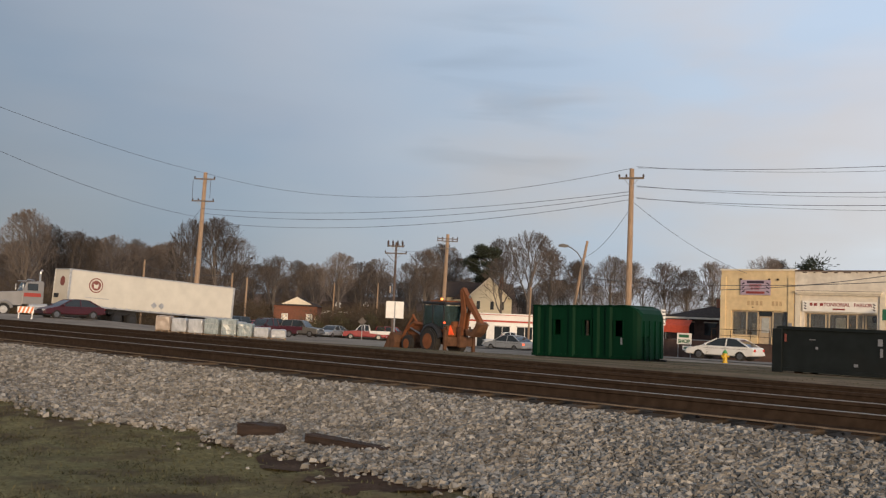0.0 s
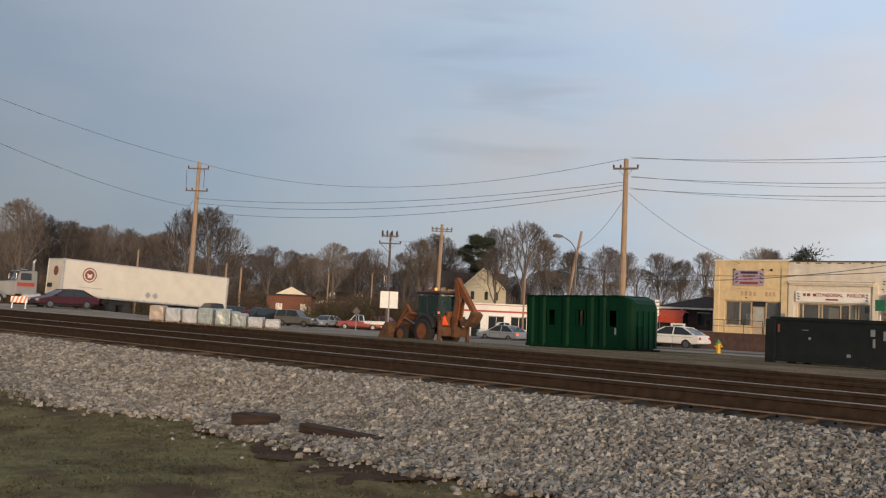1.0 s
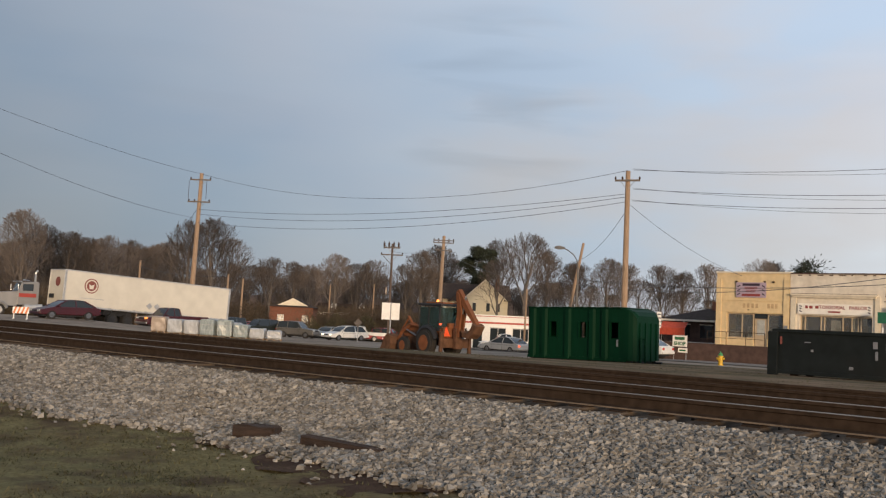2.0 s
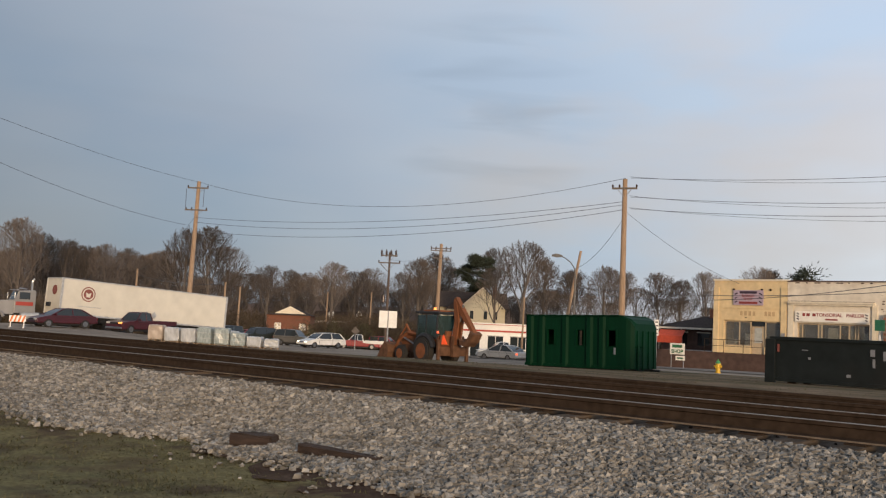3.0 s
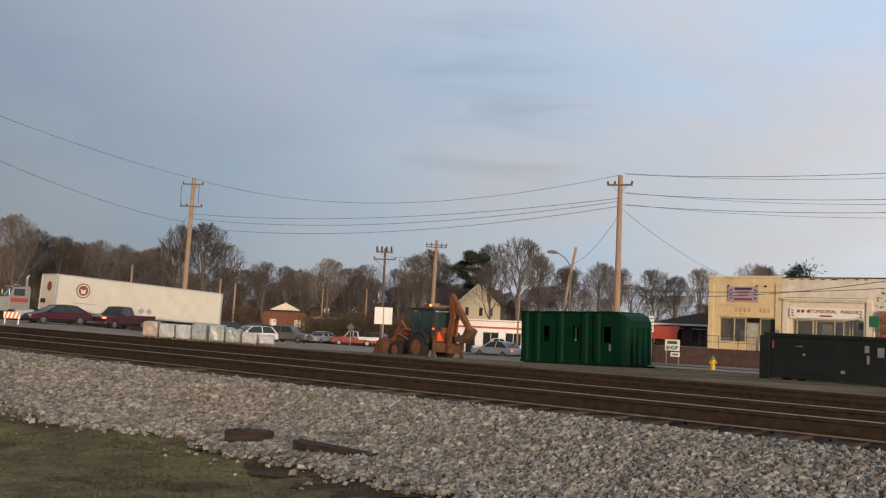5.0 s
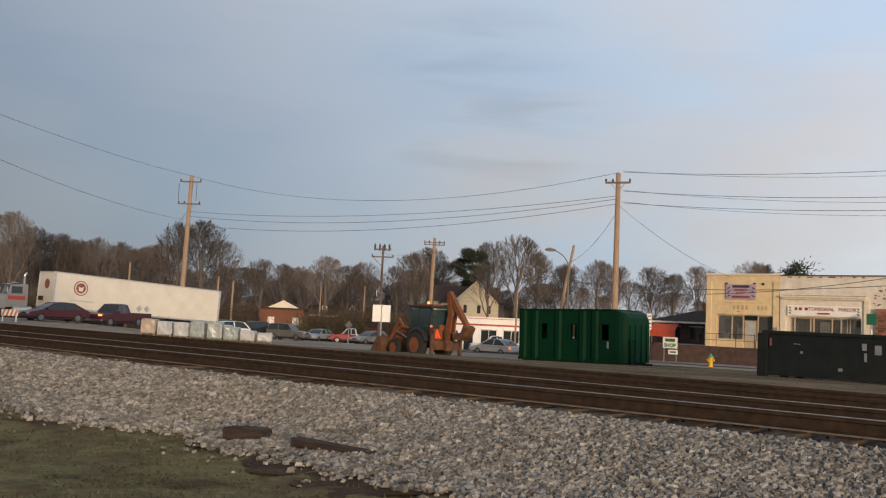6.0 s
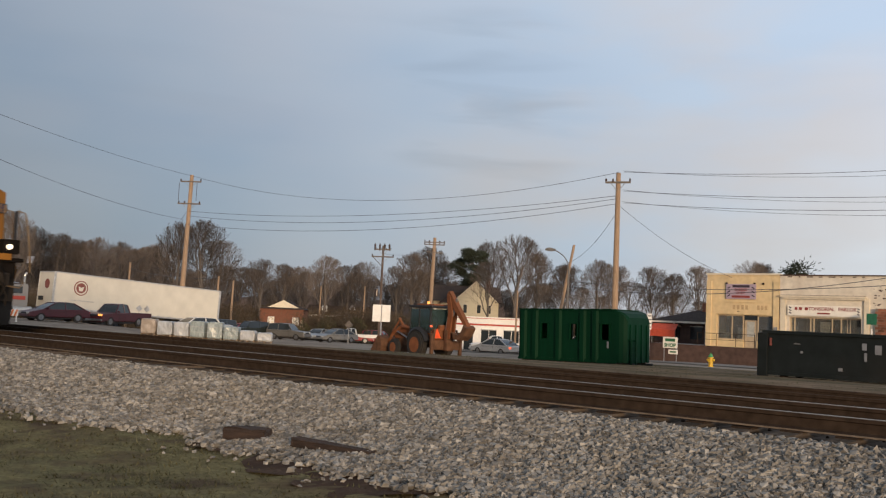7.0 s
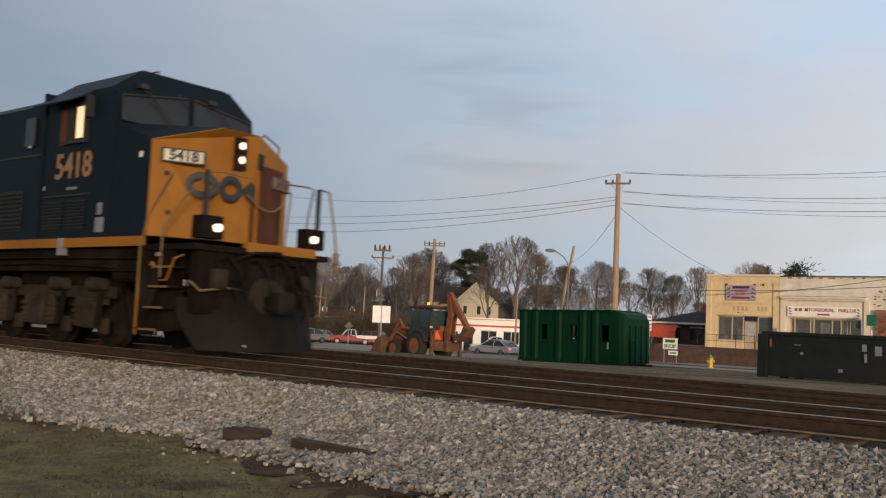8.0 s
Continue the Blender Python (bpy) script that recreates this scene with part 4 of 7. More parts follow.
part("bottom_rail", rect(B(), -3.0, X0, ZB - 0.04, ZB + 0.10, -CW / 2 - 0.10, -CW / 2 - 0.03), M_GREEN, gc)
for y in (-0.95, -0.5):
    part("ladder_rail", cyl(B(), (X0 + 0.62, y, 0.10), (X0 + 0.62, y, 1.25), 0.035, n=8), M_GREEN, gc)
    part("ladder_bracket", cyl(B(), (X0 + 0.40, y, 1.2), (X0 + 0.62, y, 1.2), 0.03, n=6), M_GREEN, gc)
for z in (0.35, 0.65, 0.95):
    part("ladder_rung", cyl(B(), (X0 + 0.62, -0.95, z), (X0 + 0.62, -0.5, z), 0.02, n=6), M_GREEN, gc)
part("paint_scrape", rect(B(), 2.12, 2.22, 0.82, 1.14, -CW / 2 - 0.036, -CW / 2 - 0.03), M_GALV, gc, "bare scraped metal")
for y in (-0.85, 0.85):
    part("skid", cyl(B(), (-2.9, y, 0.07), (X0 + 0.75, y, 0.07), 0.07), M_DARK, gc)

# ---- black open-top dumpster ----
M_NAVY = mat("scuffed_black_green_paint", (0.0115, 0.0155, 0.0165), spec=0.15, rough=0.65, var=0.25, scale=2.5, bump=0.08, stain=0.45, stain_col=(0.026, 0.022, 0.019))
dp = thing("dumpster", on(-8.36, 33.3, 0, -0.05), "black open-top roll-off dumpster with torn white stickers", "dumpster")
DL, DW, DH = 7.0, 2.3, 1.68
for s in (-1, 1):
    part("side_wall", box(B(), (0, s * (DW / 2 - 0.03), 0.2 + (DH - 0.2) / 2), (DL, 0.06, DH - 0.2)), M_NAVY, dp)
    part("top_rail", box(B(), (0, s * DW / 2, DH - 0.05), (DL + 0.06, 0.14, 0.12), bev=0.02), M_NAVY, dp)
    part("bottom_rail", box(B(), (0, s * DW / 2, 0.24), (DL, 0.12, 0.12), bev=0.02), M_NAVY, dp)
    part("end_wall", box(B(), (s * (DL / 2 - 0.03), 0, 0.2 + (DH - 0.2) / 2), (0.06, DW - 0.1, DH - 0.2)), M_NAVY, dp)
    for e in (-1, 1):
        part("corner_post", box(B(), (e * (DL / 2), s * (DW / 2 + 0.02), 0.85), (0.34 if e < 0 else 0.16, 0.16, 1.5), bev=0.02), M_NAVY, dp)
    for x in (-2.9, 2.9):
        part("roller", cyl(B(), (x, s * 0.8 - 0.1, 0.12), (x, s * 0.8 + 0.1, 0.12), 0.12, n=12), M_RAIL, dp)
part("floor", box(B(), (0, 0, 0.24), (DL - 0.1, DW - 0.1, 0.06)), M_NAVY, dp)
for x in (1.25, 2.3):
    part("side_rib", box(B(), (x, -DW / 2 - 0.04, 0.85), (0.09, 0.07, 1.2), bev=0.01), M_NAVY, dp)
for x, z, w, h in ((-0.22, 1.28, 0.14, 0.22), (-0.18, 0.95, 0.08, 0.28), (0.2, 1.2, 0.2, 0.3), (-0.95, 0.5, 0.13, 0.1), (0.55, 1.05, 0.06, 0.2), (-2.35, 1.27, 0.2, 0.025), (-2.2, 1.0, 0.08, 0.08)):
    part("sticker", box(B(), (x, -DW / 2 + 0.0 - 0.004, z), (w, 0.012, h)), M_GALV, dp, "torn white sticker")
part("reflector", box(B(), (-DL / 2 + 0.28, -DW / 2 - 0.065, 1.3), (0.07, 0.01, 0.26)), M_SEAL, dp, "faded red reflector")


# ---- shops on the raised terrace ----
M_YEL = mat("faded_cream_yellow_stucco", (0.70, 0.54, 0.31), rough=0.85, var=0.1, scale=2.2, bump=0.15, stain=0.4, stain_col=(0.48, 0.34, 0.19))
M_CRM = mat("peeling_off_white_paint", (0.72, 0.655, 0.55), rough=0.85, var=0.12, scale=2.5, bump=0.2, stain=0.45, stain_col=(0.42, 0.33, 0.25))
M_CRMT = mat("cream_trim_paint", (0.72, 0.64, 0.50), rough=0.7, var=0.08, scale=4, bump=0.05)
M_BRICK = mat("brown_red_brick", (0.21, 0.085, 0.052), rough=0.9, var=0.2, scale=5, bump=0.2, island="object")
M_MORTAR = mat("grey_mortar", (0.23, 0.19, 0.16), rough=0.95, var=0.2, scale=8)
M_BROWN = mat("dark_brown_painted_block", (0.085, 0.050, 0.040), rough=0.85, var=0.25, scale=3, bump=0.2, stain=0.4)
M_ROOF = mat("dark_shingles", (0.066, 0.052, 0.046), spec=0.08, rough=0.95, var=0.3, scale=6, bump=0.3)
M_WALK = mat("pale_concrete", (0.34, 0.31, 0.28), rough=0.9, var=0.15, scale=3, bump=0.2)
M_FRAME = mat("weathered_window_frame", (0.48, 0.38, 0.26), rough=0.7, var=0.1, scale=5, bump=0.05)
M_DOORG = mat("pale_door_panel", (0.42, 0.43, 0.40), rough=0.5, bump=0.03)
M_INK = mat("dark_sign_ink", (0.045, 0.03, 0.05), rough=0.7, bump=0)
M_REDINK = mat("dull_red_sign_ink", (0.26, 0.045, 0.04), rough=0.7, bump=0)
M_SIGNP = mat("faded_lilac_sign_board", (0.42, 0.33, 0.40), rough=0.7, var=0.1, scale=3, bump=0.03, stain=0.4, stain_col=(0.33, 0.24, 0.30))
M_SIGNW = mat("white_sign_board", (0.86, 0.82, 0.74), rough=0.65, var=0.05, scale=3, bump=0.03)
M_FADE = mat("faded_lettering", (0.52, 0.36, 0.20), rough=0.9, bump=0)

FY, FZ = 73.77, -0.50
terr = solo("terrace", box(B(), (-24, 72.2, -1.75), (26, 19.2, 2.5), bev=0.02), M_WALK, Matrix(), "raised concrete terrace in front of the shops", "terrace", kind="structure")
bw = thing("retaining_wall", pose(-24.5, 62.5, 0), "low dark brown block wall along the street", "wall", kind="structure")
part("wall_body", box(B(), (-1.0, 0, -1.15), (25, 0.22, 1.62)), M_BROWN, bw)
part("coping", box(B(), (-1.0, 0, -0.32), (25.06, 0.28, 0.05), bev=0.01), M_BROWN, bw)
rl = thing("handrail", pose(-29.8, 72.4, FZ), "thin rusty pipe handrail before the shop window", "railing")
part("top_bar", cyl(B(), (-2.3, 0, 1.05), (2.4, 0, 1.05), 0.025, n=6), M_RAIL, rl)
part("lower_bar", cyl(B(), (-2.3, 0, 0.55), (2.4, 0, 0.55), 0.02, n=6), M_RAIL, rl)
for x in (-2.3, -0.7, 0.9, 2.4):
    part("post", cyl(B(), (x, 0, 0), (x, 0, 1.05), 0.025, n=6), M_RAIL, rl)


def front_wall(parent, x0, x1, z1, o, material, d=0.4):
    """A facade with one opening o = (x0, x1, z0, z1)."""
    for a, b, c, e in ((x0, o[0], 0, z1), (o[1], x1, 0, z1), (o[0], o[1], o[3], z1), (o[0], o[1], 0, o[2])):
        if e - c > 0.01:
            part("facade_wall", rect(B(), a, b, c, e, 0, d), material, parent)


M_SHOPG = mat("dusty_shop_glass", (0.62, 0.64, 0.62), rough=0.04, bump=0, var=0.05, stain=0.1, trans=0.9)
M_INSIDE = mat("dim_shop_lining", (0.20, 0.17, 0.14), rough=0.9, var=0.25, scale=2, bump=0.05)


def shell(parent, x0, x1, z1, material, depth=14):
    for a, b in ((x0, x0 + 0.3), (x1 - 0.3, x1)):
        part("side_wall", rect(B(), a, b, 0, z1 - 0.3, 0.4, depth), material, parent)
    part("rear_wall", rect(B(), x0 + 0.3, x1 - 0.3, 0, z1 - 0.5, depth - 0.3, depth), material, parent)
    part("flat_roof", rect(B(), x0 + 0.3, x1 - 0.3, z1 - 0.9, z1 - 0.75, 0.4, depth - 0.3), M_ROOF, parent)
    part("shop_floor", rect(B(), x0 + 0.3, x1 - 0.3, 0.0, 0.06, 0.4, depth - 0.3), M_DARK, parent)
    part("back_partition", rect(B(), x0 + 0.3, x1 - 0.3, 0.06, z1 - 0.9, 3.4, 3.5), M_INSIDE, parent)


def glazing(parent, x0, x1, z0, z1, y, bars, mt=M_SHOPG):
    w = part("shop_window", rect(B(), x0, x1, z0, z1, y, y + 0.02), mt, parent)
    for x in [x0, x1] + list(bars):
        part("mullion", rect(B(), x - 0.045, x + 0.045, z0, z1, y - 0.05, y + 0.05), M_FRAME, w)
    for z in (z0, z1):
        part("mullion", rect(B(), x0, x1, z - 0.04, z + 0.04, y - 0.045, y + 0.045), M_FRAME, w)
    return w


ys = thing("yellow_shop", pose(-31.96, FY, FZ), "faded yellow single-storey shop with a parapet", "building")
front_wall(ys, 0, 5.95, 5.82, (0.85, 5.65, 0.0, 2.62), M_YEL)
shell(ys, 0, 5.95, 5.8, M_YEL)
part("parapet_cap", rect(B(), -0.06, 6.0, 5.82, 5.95, -0.1, 0.5), M_CRMT, ys, "pale worn parapet cap")
for a, b in ((0, 0.42), (5.5, 5.95)):
    part("pilaster", rect(B(), a, b, 0, 5.3, -0.1, 0.0), M_YEL, ys)
part("band", rect(B(), 0.42, 5.5, 3.62, 3.76, -0.07, 0.0), M_YEL, ys)
part("band", rect(B(), 0.42, 5.5, 2.70, 2.78, -0.05, 0.0), M_YEL, ys)
for x in (1.6, 3.9, 4.6):
    part("wall_bracket", rect(B(), x, x + 0.14, 5.05, 5.2, -0.12, 0), M_RAIL, ys)
part("sill_wall", rect(B(), 0.85, 3.05, 0, 0.62, 0.15, 0.4), M_YEL, ys)
part("sill_wall", rect(B(), 4.15, 5.65, 0, 0.62, 0.15, 0.4), M_YEL, ys)
glazing(ys, 0.9, 3.0, 0.66, 2.56, 0.3, (2.08,))
glazing(ys, 4.2, 5.6, 0.66, 2.56, 0.3, ())
dr = part("shop_door", rect(B(), 3.1, 4.1, 0.02, 2.2, 0.34, 0.4), M_FRAME, ys, "weathered shop door with a pale panel")
part("door_panel", rect(B(), 3.3, 3.9, 0.9, 2.1, 0.31, 0.345), M_DOORG, dr)
part("door_handle", rect(B(), 3.92, 3.97, 0.95, 1.2, 0.28, 0.34), M_CHROME, dr)
part("transom", rect(B(), 3.05, 4.15, 2.26, 2.56, 0.34, 0.36), M_GLASS, ys)
part("conduit", cyl(B(), (5.72, -0.06, 1.2), (5.72, -0.06, 4.5), 0.03, n=6), M_GALV, ys)
part("meter_box", rect(B(), 5.6, 5.86, 1.25, 1.75, -0.2, 0.0), M_GALV, ys)
for x0, x1, z1, y0 in ((1.0, 1.7, 1.15, 0.5), (2.2, 2.7, 1.6, 1.2), (4.4, 5.0, 1.0, 0.6), (5.1, 5.5, 1.5, 1.4)):
    part("stored_goods", rect(B(), x0, x1, 0.1, z1, y0, y0 + 0.5), M_CRM, ys)
part("vent", rect(B(), 2.6, 2.75, 2.85, 2.92, -0.03, 0), M_DARK, ys)


def letters(parent, name, body, size, x, z, y, material, sx=1.0, bold=0.0):
    me = text_mesh(body, size, material, 0.008, bold)
    return part(name, me, None, parent, m=Matrix.Translation((x, y, z)) @ Euler((radians(90), 0, 0)).to_matrix().to_4x4() @ Matrix.Diagonal((sx, 1, 1, 1)))


for k, x in enumerate((2.3, 2.65, 3.0, 3.35, 4.0, 4.3, 4.6, 4.9)):
    if k != 4:
        part("faded_letter", rect(B(), x - 0.1, x + 0.1, 3.05, 3.4, -0.012, 0.0), M_FADE, ys, "worn-off lettering")
sg = thing("shop_sign", pose(-29.06, FY - 0.08, 3.98), "faded lilac barber shop sign board on the yellow wall", "sign")
part("board", rect(B(), -1.22, 1.22, -0.6, 0.6, -0.06, 0.0), M_SIGNP, sg)
part("lettering_bar", rect(B(), -0.7, 0.7, 0.32, 0.52, -0.07, -0.05), M_INK, sg)
letters(sg, "lettering", "BARBER", 0.27, 0, 0.14, -0.066, M_REDINK, 1.1, 0.006)
letters(sg, "lettering", "SHOP", 0.27, 0, -0.11, -0.066, M_REDINK, 1.1, 0.006)
part("lettering_bar", rect(B(), -0.75, 0.75, -0.5, -0.32, -0.07, -0.05), M_REDINK, sg)
for s in (-1, 1):
    for k in range(3):
        part("barber_pole_stripe", box(B(), (0, 0, 0), (0.26, 0.012, 0.09), pose(s * 1.0, -0.066, 0.3 - k * 0.32, 0, 30 * s, 0)), M_INK, sg)

ws = thing("white_shop", pose(-25.98, FY, FZ), "peeling off-white shop with a bracketed storefront cornice", "building")
front_wall(ws, 0, 13.0, 5.78, (0.75, 6.05, 0.0, 2.62), M_CRM)
shell(ws, 0, 13.0, 5.7, M_CRM)
part("parapet_cap", rect(B(), 0.02, 13.05, 5.78, 5.87, -0.08, 0.5), M_BROWN, ws, "dark tar-stained parapet cap")
part("cornice", rect(B(), 0.15, 6.45, 4.12, 4.26, -0.42, 0.0), M_CRMT, ws)
part("cornice_soffit", rect(B(), 0.25, 6.35, 3.98, 4.12, -0.26, 0.0), M_CRM, ws)
part("stain_streak", rect(B(), 0.2, 6.4, 4.261, 4.29, -0.40, -0.02), M_BROWN, ws)
for a, b in ((0.1, 0.5), (6.25, 6.62)):
    part("pilaster", rect(B(), a, b, 0, 4.1, -0.12, 0.0), M_CRMT, ws)
r = random.Random(9)
for k in range(26):
    x, z, s = 6.8 + abs(r.gauss(0, 1.6)), r.uniform(3.6, 5.5), r.uniform(0.03, 0.1)
    part("peeled_patch", rect(B(), x, x + s * 2, z, z + s, -0.006, 0.0), M_BROWN, ws)
for k in range(8):
    x = 0.3 + 0.8 * k + r.uniform(0, 0.4)
    part("peeled_patch", rect(B(), x, x + r.uniform(0.1, 0.5), 5.66, 5.74, -0.006, 0.0), M_BROWN, ws)
glazing(ws, 0.8, 6.0, 0.62, 2.56, 0.3, (1.1, 2.3, 2.55, 3.9, 4.55, 5.0, 5.2))
part("sill_wall", rect(B(), 0.75, 6.05, 0, 0.6, 0.15, 0.4), M_CRM, ws)
for x0, x1, z0, z1 in ((2.32, 2.52, 0.7, 2.5), (3.0, 3.75, 1.1, 2.3), (4.6, 4.95, 0.7, 2.5), (5.05, 5.6, 1.5, 2.5), (5.2, 5.9, 0.7, 2.0), (0.85, 1.05, 0.7, 2.5)):
    part("curtain", rect(B(), x0, x1, z0, z1, 0.36, 0.4), M_CRMT, ws, "pale window curtain")
s2 = thing("shop_sign", pose(-22.6, FY - 0.14, 2.62), "long white tonsorial parlor sign with red lettering", "sign")
part("board", rect(B(), -2.7, 2.7, -0.40, 0.40, -0.05, 0.0), M_SIGNW, s2)
part("lettering_bar", rect(B(), -2.15, -1.95, 0.02, 0.24, -0.06, -0.04), M_REDINK, s2)
part("lettering_bar", rect(B(), -1.85, -1.6, 0.02, 0.24, -0.06, -0.04), M_REDINK, s2)
part("lettering_bar", rect(B(), -1.4, -1.15, 0.02, 0.24, -0.06, -0.04), M_REDINK, s2)
letters(s2, "lettering", "TONSORIAL", 0.37, -0.16, 0.13, -0.056, M_REDINK, 0.95, 0.006)
letters(s2, "lettering", "PARLOR", 0.37, 1.72, 0.13, -0.056, M_REDINK, 0.95, 0.006)
part("lettering_bar", rect(B(), -0.45, 0.45, -0.26, -0.14, -0.06, -0.04), M_REDINK, s2)
for s in (-1, 1):
    for k in range(3):
        part("barber_pole_stripe", box(B(), (0, 0, 0), (0.2, 0.012, 0.08), pose(s * 2.5, -0.056, 0.2 - k * 0.2, 0, 30, 0)), M_INK, s2)

# brick pier beside the white shop, its courses laid one by one
bp = thing("brick_wall", pose(-18.9, FY - 0.36, FZ), "weathered red-brown brick wall beside the white shop", "wall", kind="structure")
part("mortar_core", rect(B(), 0.02, 5.5, 0, 3.4, 0.02, 0.34), M_MORTAR, bp)
brick_me = finish(box(B(), (0, 0, 0), (0.39, 0.05, 0.17)), "brick", M_BRICK)
for row in range(18):
    for k in range(13):
        part("brick", brick_me, None, bp, m=pose(0.22 + 0.41 * k + (0.2 if row % 2 else 0), 0.01, 0.1 + row * 0.187))
gs = thing("street_sign", pose(-18.9, FY - 1.2, FZ), "green road sign on a slim post", "sign")
part("post", cyl(B(), (0, 0, 0), (0, 0, 3.1), 0.03, n=8), M_GALV, gs)
part("panel", rect(B(), -0.35, 0.35, 2.2, 3.0, -0.03, -0.01), mat("sign_green", (0.02, 0.13, 0.07), rough=0.5, bump=0), gs)
part("post_stripe", cyl(B(), (0, 0, 0.3), (0, 0, 1.9), 0.06, n=8), M_WHITE, gs)

# low house with a dark hipped roof
hh = thing("bungalow", pose(-36.8, 79.5, -0.7), "low house with a dark hipped shingle roof", "house")
part("wall", rect(B(), -2.6, 4.4, 0, 2.1, 0, 6), M_BROWN, hh)
roof = loft(B(), [[(-3.2, -0.9, 2.1), (4.9, -0.9, 2.1), (4.9, 6.9, 2.1), (-3.2, 6.9, 2.1)], [(0.4, 2.6, 3.25), (3.4, 2.6, 3.25), (3.4, 3.4, 3.25), (0.4, 3.4, 3.25)]])
part("roof", roof, M_ROOF, hh)
part("fascia", rect(B(), -3.25, 4.95, 2.0, 2.16, -0.96, -0.88), M_CRM, hh, "pale fascia board")
part("chimney", rect(B(), 1.0, 1.4, 2.6, 3.9, 2.2, 2.6), M_BRICK, hh)
for x in (-1.2, 0.9):
    w = part("window", rect(B(), x, x + 1.1, 0.6, 1.7, -0.04, 0.0), M_GLASS, hh)
    part("window_frame", rect(B(), x - 0.08, x + 1.18, 1.7, 1.78, -0.06, 0.0), M_CRM, w)
part("porch_post", rect(B(), 2.6, 2.72, 0, 2.1, -0.8, -0.7), M_CRM, hh)
part("porch_post", rect(B(), -0.4, -0.28, 0, 2.1, -0.8, -0.7), M_CRM, hh)
M_ORANGE = mat("orange_red_awning", (0.5, 0.075, 0.035), rough=0.7, bump=0.05)
aw = thing("awning", pose(-37.6, 77.4, -0.7), "orange-red awning stretched on two posts", "awning")
part("canvas", loft(B(), [[(-1.2, 0, 1.35), (1.2, 0, 1.35), (1.2, 0.05, 1.35), (-1.2, 0.05, 1.35)], [(-1.2, 0.6, 1.9), (1.2, 0.6, 1.9), (1.2, 0.65, 1.9), (-1.2, 0.65, 1.9)]]), M_ORANGE, aw)
part("valance", rect(B(), -1.2, 1.2, 0.75, 1.36, -0.03, 0.0), M_ORANGE, aw)
for x in (-1.1, 1.1):
    part("post", cyl(B(), (x, 0.2, 0), (x, 0.2, 1.55), 0.03, n=6), M_GALV, aw)
M_SGREEN = mat("green_sign_ink", (0.03, 0.14, 0.06), rough=0.7, bump=0)
fs = thing("yard_sign", pose(-28.5, 59.9, gz(-28.5, 59.9)), "white and green shop sign board on posts", "sign")
for x in (-0.45, 0.45):
    part("post", cyl(B(), (x, 0.04, 0), (x, 0.04, 1.3), 0.03, n=6), M_GALV, fs)
part("board", rect(B(), -0.52, 0.52, 0.95, 1.7, -0.03, 0.03), M_SIGNW, fs)
letters(fs, "lettering", "SHOP", 0.34, 0, 1.14, -0.04, M_SGREEN, 1.0, 0.01)
part("lettering_bar", rect(B(), -0.36, 0.36, 1.40, 1.6, -0.042, -0.03), M_SGREEN, fs)
part("lower_board", rect(B(), -0.1, 0.55, 0.55, 0.85, -0.03, 0.03), M_SIGNW, fs)
part("lettering_bar", rect(B(), 0.0, 0.45, 0.65, 0.75, -0.042, -0.03), M_SGREEN, fs)
ps = thing("post_sign", on(-25.9, 51.6), "tall narrow white sign on a post", "sign")
part("post", cyl(B(), (0, 0, 0), (0, 0, 3.2), 0.035, n=6), M_GALV, ps)
part("panel", box(B(), (0, 0, 0), (0.26, 0.03, 0.95), pose(0, -0.05, 2.45, 0, 0, 30)), M_WHITE, ps)
for k in range(4):
    part("lettering_bar", box(B(), (0, 0, 0), (0.2, 0.01, 0.06), pose(0.012, -0.068, 2.78 - k * 0.22, 0, 0, 30)), M_INK, ps)

# hydrant
M_HY = mat("yellow_hydrant_paint", (0.62, 0.38, 0.03), rough=0.5, bump=0.05)
M_HG = mat("green_hydrant_paint", (0.06, 0.25, 0.08), rough=0.5, bump=0.05)
hy = thing("fire_hydrant", on(-21.4, 50.1), "yellow fire hydrant with a green bonnet", "hydrant")
bm = cyl(B(), (0, 0, 0), (0, 0, 0.06), 0.17, n=16)
cyl(bm, (0, 0, 0.06), (0, 0, 0.55), 0.125, 0.115, 16)
cyl(bm, (0, 0, 0.5), (0, 0, 0.55), 0.16, n=16)
part("barrel", bm, M_HY, hy)
bm = cyl(B(), (0, 0, 0.55), (0, 0, 0.66), 0.15, 0.10, 16)
cyl(bm, (0, 0, 0.66), (0, 0, 0.73), 0.10, 0.04, 16)
cyl(bm, (0, 0, 0.73), (0, 0, 0.8), 0.03, n=6)
part("bonnet", bm, M_HG, hy, "green bonnet")
for s in (-1, 1):
    part("nozzle", cyl(B(), (s * 0.1, 0, 0.4), (s * 0.22, 0, 0.4), 0.06, n=10), M_HY, hy)
part("nozzle", cyl(B(), (0, -0.1, 0.36), (0, -0.23, 0.36), 0.08, n=10), M_HY, hy)

# ---- white shop with a red stripe, brick cabin, far houses ----
rs = thing("diner_building", pose(-61.5, 85.5, gz(-61.5, 85.5) + 0.2, 0, 0, 38), "low white shop with a red stripe and large windows", "building")
M_REDST = mat("red_stripe", (0.42, 0.05, 0.035), rough=0.6, bump=0)
part("wall", rect(B(), -6, 5.2, 0, 3.55, 0, 8), M_WHITE, rs)
part("roof", rect(B(), -6.1, 5.3, 3.55, 3.7, -0.1, 8.1), M_WHITE, rs)
part("stripe", rect(B(), -6, 5.2, 2.72, 2.92, -0.02, 0.0), M_REDST, rs, "red painted stripe")
part("coping_stripe", rect(B(), -6.05, 5.25, 3.5, 3.56, -0.12, -0.1), M_REDST, rs)
